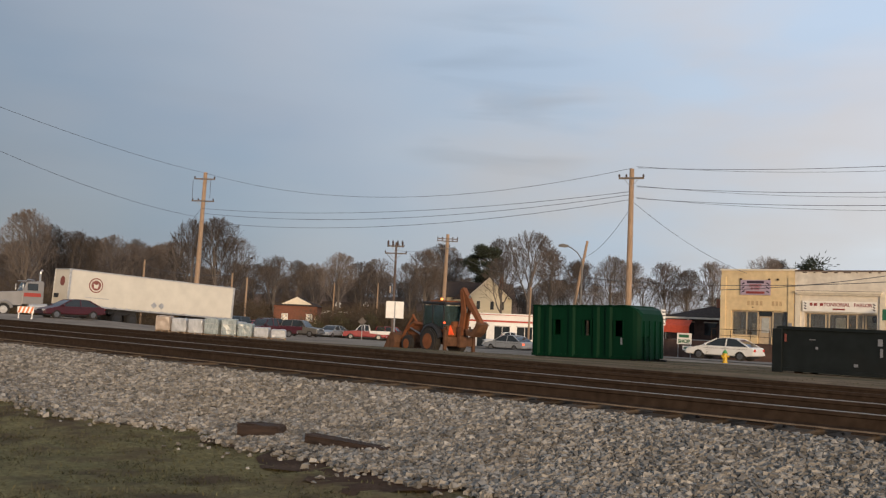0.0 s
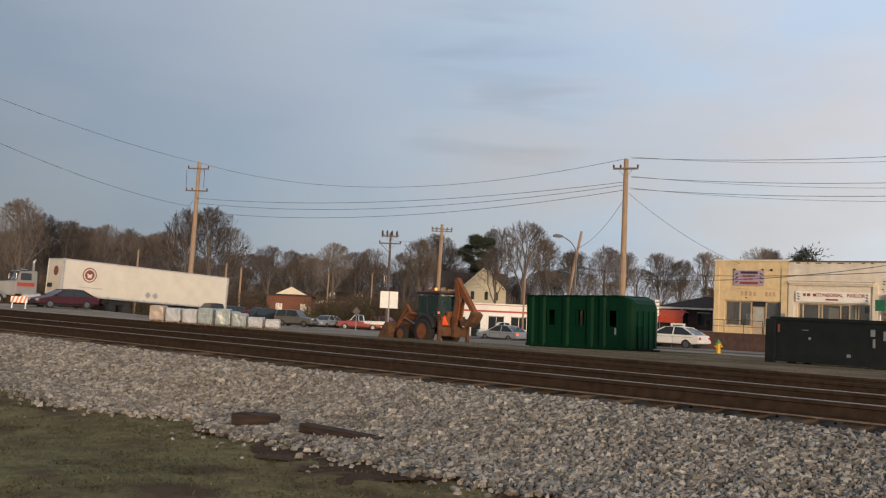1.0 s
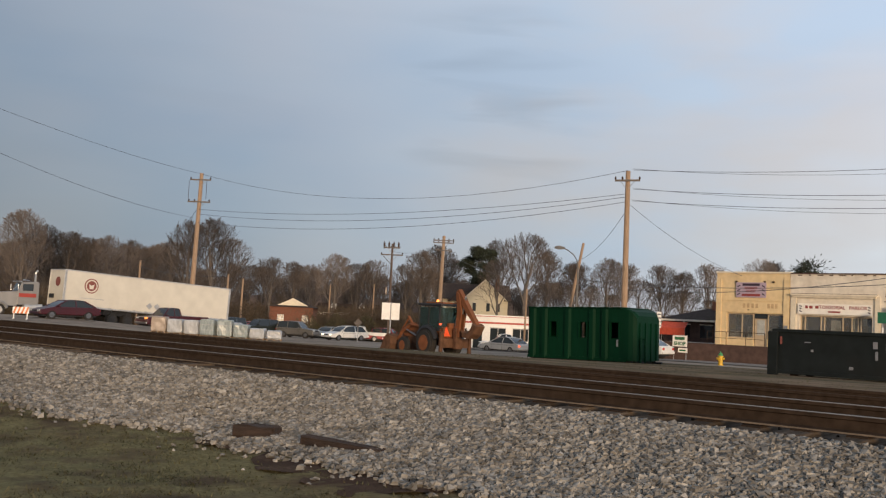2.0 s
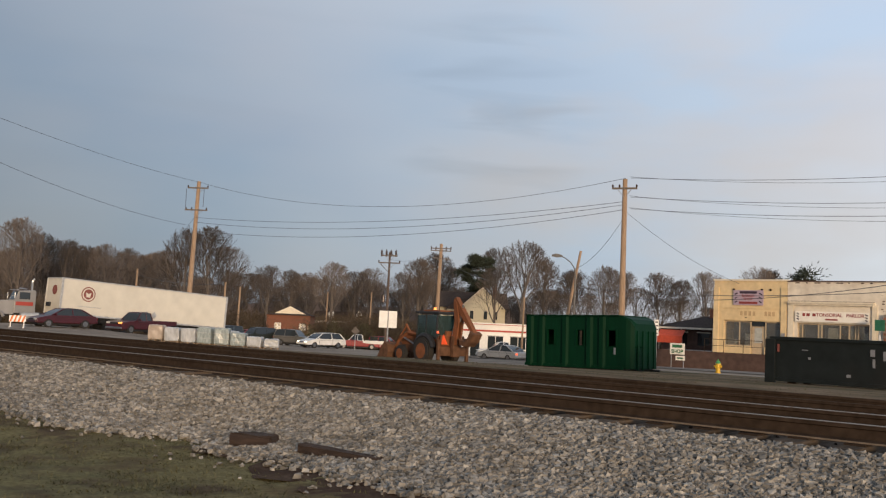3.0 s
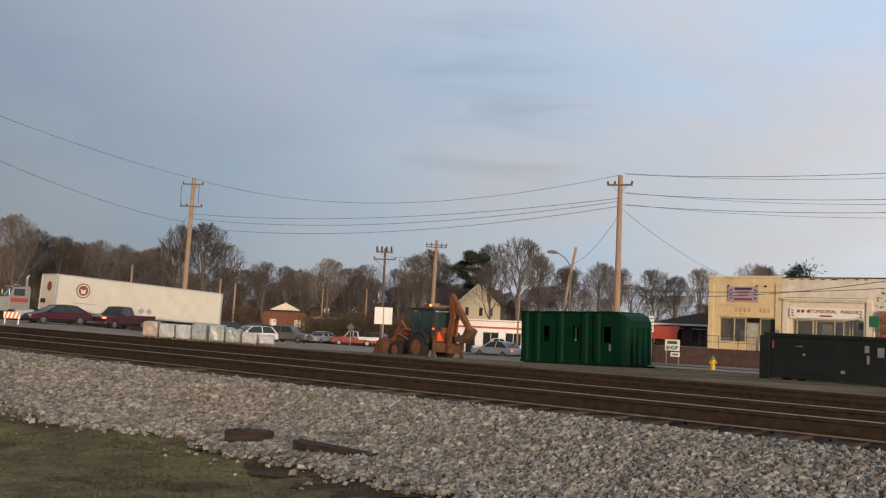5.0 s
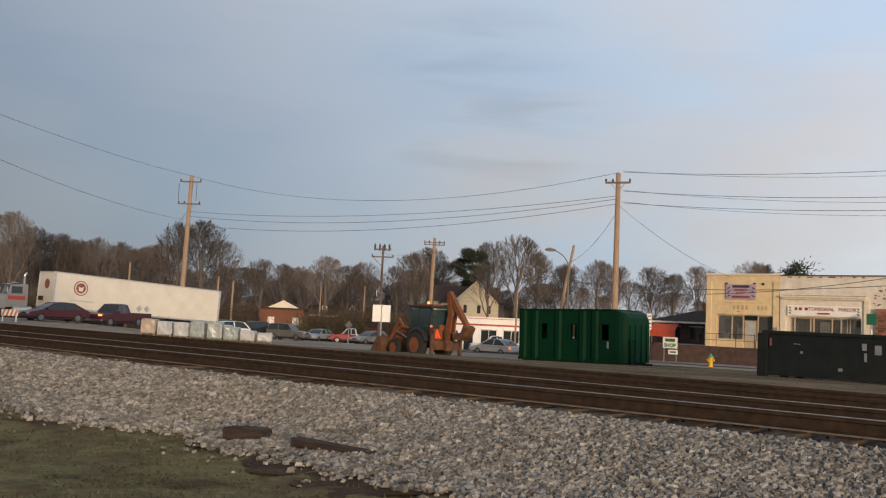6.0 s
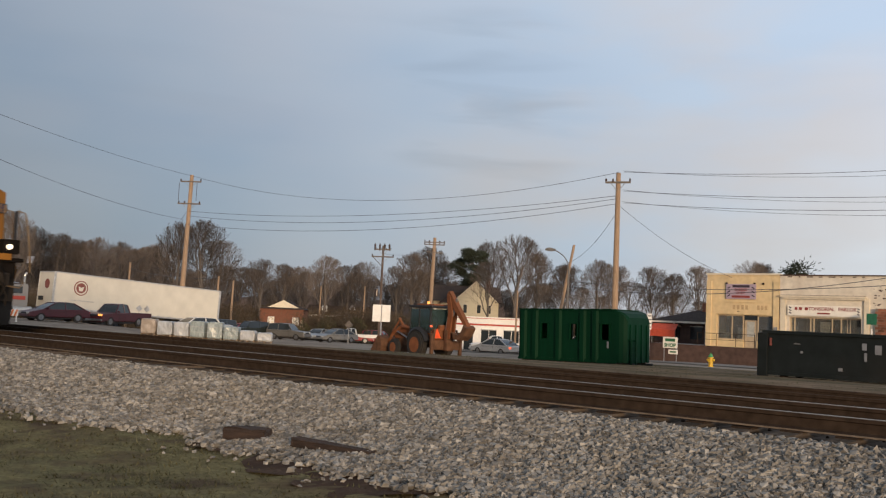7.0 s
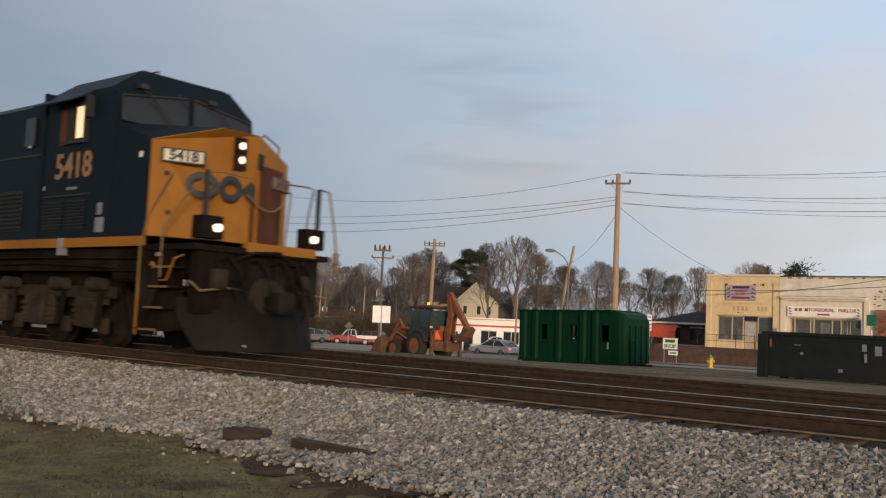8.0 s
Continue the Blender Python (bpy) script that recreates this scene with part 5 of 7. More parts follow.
for x in (-1.7, 0.8, 3.0):
    w = part("window", rect(B(), x, x + 1.7, 0.7, 2.25, -0.03, 0.0), M_GLASS, rs)
    part("window_frame", rect(B(), x - 0.07, x + 1.77, 2.25, 2.35, -0.05, 0.0), M_GALV, w)
    part("window_frame", rect(B(), x + 0.82, x + 0.88, 0.7, 2.25, -0.045, -0.031), M_GALV, w)
part("door", rect(B(), -3.6, -2.6, 0, 2.15, -0.03, 0.0), M_GLASS, rs)
part("awning", loft(B(), [[(4.2, -0.6, 1.7), (5.6, -0.6, 1.7), (5.6, -0.55, 1.7), (4.2, -0.55, 1.7)], [(4.2, -0.04, 2.3), (5.6, -0.04, 2.3), (5.6, 0.0, 2.3), (4.2, 0.0, 2.3)]]), M_ORANGE, rs, "orange-red awning")

bc = thing("brick_cabin", pose(-111, 97.5, gz(-111, 97.5) + 0.75, 0, 0, 40), "small brown brick building with a pale gable", "building")
part("mortar_core", rect(B(), -3.35, 3.35, 0, 3.6, 0.03, 6), M_BRICK, bc)
part("gable", prism(B(), [(-2.2, 3.85), (2.6, 3.85), (0.2, 5.0)], 0.0, 0.25), M_CRMT, bc, "cream gable boarding")
part("roof", loft(B(), [[(-3.8, -0.3, 3.6), (3.8, -0.3, 3.6), (3.8, 6.4, 3.6), (-3.8, 6.4, 3.6)], [(-2.4, 0.1, 3.85), (2.8, 0.1, 3.85), (2.6, 6.2, 3.85), (-2.4, 6.2, 3.85)], [(0.1, 0.2, 4.95), (0.3, 0.2, 4.95), (0.3, 5.9, 4.95), (0.1, 5.9, 4.95)]]), M_ROOF, bc)
for x in (-1.6, 2.2):
    w = part("window", rect(B(), x - 0.5, x + 0.5, 1.2, 2.4, -0.02, 0.02), M_WHITE, bc, "white-framed window")
    for sx in (-0.24, 0.24):
        for z in (1.5, 2.1):
            part("pane", rect(B(), x + sx - 0.16, x + sx + 0.16, z - 0.22, z + 0.22, -0.03, -0.021), M_CRMT, w)
part("door", rect(B(), 3.0, 3.36, 0.0, 2.1, -0.02, 0.03), M_FRAME, bc)

hs = thing("farmhouse", pose(-107.0, 140.2, -2.6, 0, 0, 39) @ Matrix.Diagonal((0.86, 0.9, 0.95, 1)), "two-storey cream house with a dark gabled roof", "house")
M_SIDE = mat("cream_clapboard", (0.62, 0.54, 0.38), rough=0.8, var=0.08, scale=2, bump=0.15, stretch=(0.2, 0.2, 9))
part("wall", rect(B(), -3.2, 5.2, 0, 7.4, 0, 9), M_SIDE, hs)
part("gable", prism(B(), [(-3.2, 7.4), (5.2, 7.4), (1.0, 11.0)], 0.0, 0.3), M_SIDE, hs)
part("wing", rect(B(), -6.6, -3.2, 0, 6.6, 1.2, 8), M_SIDE, hs)
part("wing_roof", prism(B(), [(-7.0, 6.6), (-3.2, 6.6), (-1.2, 8.9), (-4.4, 8.6)], 0.6, 8.4), M_ROOF, hs)
for s, a in ((-1, -3.7), (1, 5.7)):
    e = [(a, 7.0), (a, 7.25), (1.0, 11.35), (1.0, 11.05)]
    part("roof", prism(B(), e, -0.4, 9.4), M_ROOF, hs)
part("main_wall", rect(B(), -8.2, 6.2, 0, 7.0, 3.0, 9.0), M_SIDE, hs)
part("main_roof", loft(B(), [[(-9.0, 2.2, 7.0), (7.0, 2.2, 7.0), (7.0, 9.8, 7.0), (-9.0, 9.8, 7.0)], [(-8.6, 5.9, 10.2), (6.6, 5.9, 10.2), (6.6, 6.1, 10.2), (-8.6, 6.1, 10.2)]]), M_ROOF, hs)
part("roof_trim", prism(B(), [(-3.7, 6.95), (-3.7, 7.15), (1.0, 11.12), (5.7, 7.15), (5.7, 6.95), (1.0, 10.9)], -0.46, -0.40), M_CRMT, hs)
part("chimney", rect(B(), 3.4, 4.1, 9.0, 11.4, 4, 4.7), M_BRICK, hs)
for x, z in ((-1.6, 4.8), (1.4, 4.8), (3.6, 4.8), (-1.6, 1.6), (1.4, 1.6), (3.6, 1.6), (-5.2, 4.4)):
    y = 0 if x > -3 else 1.2
    w = part("window", rect(B(), x, x + 0.75, z, z + 1.6, y - 0.03, y), M_GLASS, hs)
    part("window_frame", rect(B(), x - 0.1, x + 0.85, z + 1.6, z + 1.72, y - 0.06, y), M_CRMT, w)

fh = thing("long_house", pose(-146, 146, -2.6, 0, 0, 42), "long low house with white dormers in the trees", "house")
part("wall", rect(B(), -8, 6, 0, 3.0, 0, 7), M_WHITE, fh)
part("roof", prism(B(), [(-8.4, 3.0), (6.4, 3.0), (5.6, 5.0), (-7.6, 5.0)], -0.4, 6), M_ROOF, fh)
for x in (-4.2, 1.8):
    d = part("dormer", prism(B(), [(x - 0.6, 3.6), (x + 0.6, 3.6), (x + 0.6, 4.7), (x, 5.4), (x - 0.6, 4.7)], -0.7, 1.5), M_WHITE, fh, "white dormer")
    part("pane", rect(B(), x - 0.3, x + 0.3, 3.8, 4.6, -0.73, -0.7), M_GLASS, d)
for k in range(5):
    part("window", rect(B(), -7 + k * 2.6, -5.8 + k * 2.6, 1.0, 2.4, -0.03, 0), M_GLASS, fh)


# ---- poles and lamps ----
def pole(name, x, y, top, r, material, label, lean=(0, 0), arms=(), cat="utility pole"):
    z0 = gz(x, y)
    t = thing(name, pose(x, y, z0), label, cat, "utility poles")
    h = top - z0
    part("mast", cyl(B(), (0, 0, -0.3), (lean[0], lean[1], h), r, r * 0.68, 12), material, t)
    for z, half, a, pins in arms:
        k = z / h
        q = pose(lean[0] * k, lean[1] * k, z, 0, 0, a)
        arm = part("crossarm", box(B(), (0, -0.16, 0), (half * 2, 0.10, 0.13), q, 0.01), M_ARM, t)
        bm = B()
        for s in (-1, 1):
            cyl(bm, q @ Vector((s * half * 0.55, -0.16, -0.05)), q @ Vector((0, -0.13, -0.65)), 0.02, n=5)
        part("arm_brace", bm, M_GALV, t)
        for px in pins:
            ins = cyl(B(), q @ Vector((px * half, -0.16, 0.05)), q @ Vector((px * half, -0.16, 0.2)), 0.05, 0.08, 8)
            cyl(ins, q @ Vector((px * half, -0.16, 0.2)), q @ Vector((px * half, -0.16, 0.27)), 0.055, 0.04, 8)
            part("insulator", ins, M_INS, arm)
    return t


poleL = pole("utility_pole", -78.2, 55.6, 13.75, 0.27, M_POLE, "tall tan wooden utility pole with two crossarms", (0.25, 0.2),
             ((15.1, 1.05, 35, (-0.95, 0.95)), (12.9, 1.15, 35, (-0.9, -0.4, 0.9))))
for s in (-1, 1):
    part("hanging_jumper", cyl(B(), (s * 0.75, s * 0.5, 13.2), (s * 0.75, s * 0.5, 15.0), 0.025, n=5), M_WIRE, poleL)
poleR = pole("utility_pole", -31.0, 56.6, 11.15, 0.23, M_POLE, "tan wooden utility pole with one top crossarm", (-0.05, 0.0),
             ((11.95, 0.85, 20, (-0.95, -0.4, 0.95)),))
poleM = pole("utility_pole", -78.8, 94.4, 11.2, 0.30, M_POLE, "weathered wooden utility pole with two crossarms", (0.3, 0.1),
             ((13.75, 1.35, 40, (-0.95, -0.5, 0.5, 0.95)), (13.45, 1.35, 40, (-0.95, -0.5, 0.5, 0.95)), (12.45, 1.3, 75, (-0.9, 0.9))))
poleT = pole("utility_pole", -66.6, 71.8, 8.0, 0.16, M_POLED, "dark pole carrying porcelain cutouts on a short crossarm", (0.05, 0.0),
             ((9.95, 0.85, 35, ()), (9.2, 1.15, 35, (-0.95, 0.95))))
for px in (-0.75, -0.25, 0.25, 0.75):
    bm = cyl(B(), (px * 0.82, px * 0.57 - 0.1, 9.85), (px * 0.82, px * 0.57 - 0.1, 10.45), 0.08, 0.11, 10)
    cyl(bm, (px * 0.82, px * 0.57 - 0.1, 10.45), (px * 0.82, px * 0.57 - 0.1, 10.6), 0.06, 0.03, 8)
    cyl(bm, (px * 0.82, px * 0.57 - 0.1, 10.2), (px * 0.82 + 0.22, px * 0.57, 10.05), 0.03, n=6)
    part("cutout", bm, M_INS, poleT, "dark porcelain cutout")
part("knee_brace", cyl(B(), (0.05, -0.1, 8.2), (-0.75, -0.6, 9.15), 0.035, n=6), M_ARM, poleT)
part("transformer", cyl(B(), (-0.35, -0.25, 5.1), (-0.35, -0.25, 5.8), 0.2, n=14), M_INS, poleT)
pole("leaning_pole", -41.1, 64.6, 7.15, 0.15, M_POLE, "short leaning wooden pole beside the street lamp", (1.35, 0.9), ())
for x, y, top, r in ((-90.6, 69.4, 4.5, 0.15), (-93.0, 73.5, 4.2, 0.15), (-113.9, 72.4, 6.4, 0.18), (-110.8, 105.2, 5.0, 0.14), (-105.3, 109.6, 5.3, 0.14), (-47.9, 69.4, 3.5, 0.10), (-98, 42, 4.5, 0.15)):
    pole("utility_pole", x, y, top, r, M_POLE, "thin wooden pole standing before the trees", (0.1, 0.05), ())

M_LAMPG = mat("weathered_lamp_metal", (0.16, 0.15, 0.14), rough=0.7, var=0.15, bump=0.03)
lp = thing("street_lamp", pose(-39.5, 64.2, gz(-39.5, 64.2)), "grey cobra-head street lamp on a bowed arm", "street lamp")
part("mast", cyl(B(), (0, 0, 0), (0.1, 0.05, 7.0), 0.10, 0.07, 10), M_LAMPG, lp)
part("arm", tube(B(), [(0.1, 0.05, 6.9), (0.05, -0.05, 7.5), (-0.2, -0.25, 8.0), (-0.6, -0.55, 8.35), (-0.95, -0.75, 8.5)], 0.045, 6), M_LAMPG, lp)
part("lamp_head", loft(B(), [[(-0.8, -0.75, 8.42), (-0.8, -0.55, 8.42), (-0.8, -0.55, 8.56), (-0.8, -0.75, 8.56)], [(-1.15, -1.0, 8.36), (-1.15, -0.7, 8.36), (-1.15, -0.7, 8.66), (-1.15, -1.0, 8.66)], [(-1.45, -1.1, 8.42), (-1.45, -0.9, 8.42), (-1.45, -0.9, 8.56), (-1.45, -1.1, 8.56)]]), M_LAMPG, lp)

# road signs
bs = thing("billboard_sign", on(-57.2, 61.9, 40), "two plain white sign panels on a post", "sign")
for x in (-0.42, 0.42):
    part("panel", rect(B(), x - 0.37, x + 0.37, 2.25, 3.75, -0.04, 0.0), M_WHITE, bs)
part("post", cyl(B(), (0, 0.06, 0), (0, 0.06, 3.8), 0.07, n=8), M_GALV, bs)
ds = thing("diamond_sign", on(-68.0, 68.8, 40), "grey back of a diamond road sign", "sign")
part("post", cyl(B(), (0, 0, 0), (0, 0, 2.3), 0.035, n=6), M_GALV, ds)
part("panel", box(B(), (0, 0, 0), (0.62, 0.03, 0.62), pose(0, -0.05, 1.95, 0, 45, 0)), M_ARM, ds)

# barricade
M_STR = mat("orange_reflective_stripe", (0.62, 0.16, 0.04), rough=0.5, bump=0)
br = thing("barricade", on(-63.4, 31.4, 55) @ Matrix.Diagonal((0.85, 0.85, 0.8, 1)), "orange and white striped barricade beside the crossing", "barricade")
part("board", rect(B(), -0.62, 0.62, 0.5, 1.05, -0.03, 0.03), M_WHITE, br)
for k in range(4):
    part("stripe", prism(B(), [(-0.6 + k * 0.3, 0.5), (-0.45 + k * 0.3, 0.5), (-0.3 + k * 0.3 + 0.02, 1.05), (-0.45 + k * 0.3 + 0.02, 1.05)], -0.037, -0.031), M_STR, br)
for x in (-0.5, 0.5):
    part("leg", box(B(), (x, 0, 0.25), (0.08, 0.08, 0.5)), M_WHITE, br)
    part("foot", box(B(), (x, 0, 0.04), (0.1, 0.7, 0.08), bev=0.01), M_WHITE, br)

# ---- wrapped pallets ----
M_WRAP = mat("clear_stretch_wrap", (0.46, 0.47, 0.48), rough=0.3, var=0.3, scale=5, bump=0.15, stain=0.4, stain_col=(0.2, 0.22, 0.23), stretch=(1, 1, 0.3))
M_WRAP2 = mat("tan_bagged_load", (0.40, 0.33, 0.27), rough=0.35, var=0.2, scale=3, bump=0.3)
M_WRAPG = mat("green_tinted_bottles", (0.30, 0.345, 0.345), rough=0.3, var=0.35, scale=7, bump=0.15, stretch=(3, 3, 0.4))
M_PALLET = mat("pallet_wood", (0.28, 0.2, 0.13), rough=0.9, bump=0.2)


def pallet(x, y, h, material, w=0.98, rz=39, lab="shrink-wrapped pallet load standing on the asphalt"):
    rz += random.Random(int(x * 77)).uniform(-7, 7)
    t = thing("pallet_load", on(x, y, rz), lab, "pallet load", "wrapped pallet loads")
    for z in (0.02, 0.12):
        for k in range(4):
            part("slat", box(B(), (0, -0.42 + 0.28 * k, z), (w, 0.12, 0.022)), M_PALLET, t)
    for k in range(3):
        part("stringer", box(B(), (-0.45 + 0.45 * k, 0, 0.07), (0.08, 1.0, 0.08)), M_PALLET, t)
    bm = box(B(), (0, 0, 0.14 + (h - 0.14) / 2), (w, 1.0, h - 0.14), bev=0.10)
    bmesh.ops.subdivide_edges(bm, edges=bm.edges[:], cuts=2, use_grid_fill=True)
    r = random.Random(int(x * 31))
    for v in bm.verts:
        v.co += Vector([r.uniform(-0.028, 0.028) for _ in range(3)])
    part("wrapped_load", bm, material, t)
    if material is M_WRAPG:
        for k in (1, 2):
            part("tier_sheet", box(B(), (0, 0, 0.14 + (h - 0.14) * k / 3), (w + 0.06, 1.12, 0.03)), M_WRAP, t)
    return t


for k, (h, mt) in enumerate(((1.12, M_WRAP2), (1.05, M_WRAP), (1.08, M_WRAP), (1.22, M_WRAPG), (1.25, M_WRAPG), (1.02, M_WRAPG), (0.82, M_WRAP), (0.72, M_WRAP))):
    pallet(-56.3 + k * 0.88, 37.7 + k * 0.71, h, mt, lab="shrink-wrapped pallet of pale goods" if mt is M_WRAP else "shrink-wrapped pallet of green-tinted bottles" if mt is M_WRAPG else "pallet of tan bags under clear wrap")
pallet(-57.0, 39.3, 1.0, M_WRAP, lab="shrink-wrapped pallet of pale goods")
pallet(-53.2, 41.6, 1.1, M_WRAP, lab="shrink-wrapped pallet of pale goods")


# ---- overhead lines ----
def line(a, b, sag, r=0.018, label="thin black overhead line sagging between poles"):
    a, b = Vector(a), Vector(b)
    n = 18
    pts = [a.lerp(b, k / n) - Vector((0, 0, sag * 4 * (k / n) * (1 - k / n))) for k in range(n + 1)]
    return solo("overhead_line", tube(B(), pts, r, 4), M_WIRE, Matrix(), label, "cable", "overhead lines")


TL_, TR_ = (-78.0, 55.8, 13.7), (-31.0, 56.6, 11.2)
line(TL_, TR_, 2.2, 0.014)
for dz, dx, sg_ in ((-3.6, 0.0, 0.9), (-4.1, 0.3, 1.1), (-4.9, 0.0, 1.2)):
    line((-78.0 + dx, 55.6, 13.75 + dz), (-31.0, 56.5, 11.1 + dz * 0.42), sg_, 0.016)
line(TL_, (-57.3, 25.6, 12.2), 0.3, 0.014)
line((-78.3, 55.4, 9.3), (-57.3, 25.6, 9.6), 0.5, 0.014)
line((-78.0, 55.6, 10.2), (-113.9, 72.4, 6.2), 1.0, 0.02)
for z, e in ((11.2, 0.6), (9.9, 0.0), (9.1, 0.1)):
    line((-30.6, 56.6, z), (15.0, 58.5, z + e + 0.6), 1.4, 0.015)
    line((-30.6, 56.4, z + 0.05), (15.0, 57.0, z + e + 0.2), 1.7, 0.010)
line((-31.0, 56.5, 9.0), (-29.8, 73.6, 5.1), 0.5, 0.015)
line((-31.0, 56.6, 8.6), (-40.4, 65.2, 5.6), 0.7, 0.016)
line((-40.1, 65.2, 4.2), (-14.0, 62.0, 4.1), 0.5, 0.022)
line((-40.1, 65.2, 3.8), (-14.0, 62.0, 4.7), 0.9, 0.022)
line((-40.2, 65.2, 4.0), (-78.8, 94.4, 9.5), 1.2, 0.02)
line((-78.8, 94.4, 10.2), (-66.6, 71.8, 7.2), 0.6, 0.015)
line((-90.6, 69.4, 4.3), (-113.9, 72.4, 5.6), 0.5, 0.03)
line((-90.6, 69.4, 4.3), (-78.0, 55.6, 5.5), 0.4, 0.03)


# ---- bare trees ----
def spot(side, ahead):
    """A place so far ahead along the street view, and so far to its side."""
    a = radians(39.0)
    return (-math.sin(a) * ahead + math.cos(a) * side, math.cos(a) * ahead + math.sin(a) * side)


def stem(V, F, a, b, r0, r1, n=3):
    d = (b - a).normalized()
    u = d.orthogonal().normalized()
    w = d.cross(u)
    i = len(V)
    for k in range(n):
        c, s = math.cos(2 * math.pi * k / n), math.sin(2 * math.pi * k / n)
        V.append(a + (u * c + w * s) * r0)
    if r1 < 0.006:
        V.append(b)
        F.extend((i + k, i + (k + 1) % n, i + n) for k in range(n))
    else:
        for k in range(n):
            c, s = math.cos(2 * math.pi * k / n), math.sin(2 * math.pi * k / n)
            V.append(b + (u * c + w * s) * r1)
        F.extend((i + k, i + (k + 1) % n, i + n + (k + 1) % n, i + n + k) for k in range(n))


def raw_mesh(name, V, F, material):
    me = bpy.data.meshes.new(name)
    me.from_pydata([tuple(v) for v in V], [], F)
    me.materials.append(material)
    return me


def build_tree(seed, spread, low, label, twigs=8, name="bare_tree"):
    """A leafless tree 12 m tall at scale one: a trunk that forks into rising limbs, whose twigs fill a rounded crown."""
    r = random.Random(seed)
    TV, TF, CV, CF = [], [], [], []
    mid, half, wide = 7.6, 4.5, 4.2 * spread

    def room(p, d):
        """How far the crown's outline lies from p along d."""
        q = Vector((p.x / wide, p.y / wide, (p.z - mid) / half))
        e = Vector((d.x / wide, d.y / wide, d.z / half))
        a, b, c = e.dot(e), q.dot(e), q.dot(q) - 1
        disc = b * b - a * c
        return max(0.0, (-b + math.sqrt(disc)) / a) if disc > 0 else 0.0

    def grow(p, d, length, rad, level):
        n = (5, 5, 3, 2, 1)[level]
        step = length / n
        nodes = [(p, rad)]
        for k in range(n):
            q = p + d * step
            r1 = rad * (0.86 if level < 2 else 0.75)
            if level < 2:
                stem(TV, TF, p, q, rad, r1, 7 if level == 0 else 4)
            else:
                stem(CV, CF, p, q, rad, 0.0 if level == 4 else r1, 3)
            nodes.append((q, r1))
            p, rad = q, r1
            bend = (0.05, 0.13, 0.16, 0.2, 0.2)[level]
            d = (d + Vector((r.gauss(0, bend), r.gauss(0, bend), r.gauss(0, bend) + (0.0, 0.10, 0.07, 0.05, 0.0)[level]))).normalized()
        if level == 4:
            return
        kids = (8, 9, 6, twigs)[level]
        start = (low, 0.22, 0.2, 0.15)[level]
        for k in range(kids):
            f = start + (1 - start) * (k + r.random()) / kids
            i = min(n - 1, int(f * n))
            a, rr = nodes[i]
            q = a.lerp(nodes[i + 1][0], f * n - i)
            axis = (nodes[i + 1][0] - a).normalized()
            side = axis.orthogonal().normalized()
            side.rotate(Matrix.Rotation(2.4 * k + r.uniform(-0.6, 0.6), 3, axis))
            lean = (0.75 * spread * (1.15 - 0.5 * f), 0.75, 0.8, 0.75)[level] * r.uniform(0.75, 1.25)
            dd = (axis + side * lean + Vector((0, 0, 0.16))).normalized()
            far = room(q, dd)
            ln = far * r.uniform(0.80, 1.0) if level == 0 else min(far * r.uniform(0.85, 1.1) + 0.25, (0, 3.0, 1.7, 1.0)[level] * r.uniform(0.6, 1.2))
            grow(q, dd, ln, max((0.05, 0.03, 0.017, 0.012)[level], rr * (0.52, 0.5, 0.5, 0.6)[level]), level + 1)

    grow(Vector((0, 0, -0.3)), Vector((r.gauss(0, 0.03), r.gauss(0, 0.03), 1)).normalized(), 9.4, 0.25, 0)
    top = max(v.z for v in CV)
    t = thing(name, Matrix(), label, "tree", "bare trees")
    part("trunk", raw_mesh("trunk", [v * (12 / top) for v in TV], TF, M_BARK), None, t)
    part("crown", raw_mesh("crown", [v * (12 / top) for v in CV], CF, M_TWIG), None, t, "leafless crown of fine twigs")
    return t


TREE_LABEL = "leafless grey-brown winter tree behind the street"
TREES = [build_tree(11, 0.75, 0.22, TREE_LABEL), build_tree(12, 0.9, 0.28, TREE_LABEL), build_tree(13, 0.65, 0.35, TREE_LABEL),
         build_tree(14, 1.0, 0.2, TREE_LABEL), build_tree(15, 0.8, 0.4, "slender leafless tree with an open crown", 4)]
placed = set()


def plant(k, side, ahead, top, wide=1.0, turn=0.0):
    x, y = spot(side, ahead)
    z = gz(x, y)
    s = (top - z) / 12
    m = pose(x, y, z, 0, 0, turn) @ Matrix.Diagonal((s * wide, s * wide, s, 1))
    if k not in placed:
        placed.add(k)
        TREES[k].matrix_basis = m
        return TREES[k]
    b = TREES[k].scale
    return copy_thing(TREES[k], m @ Matrix.Diagonal((1 / b.x, 1 / b.y, 1 / b.z, 1)))


r = random.Random(21)
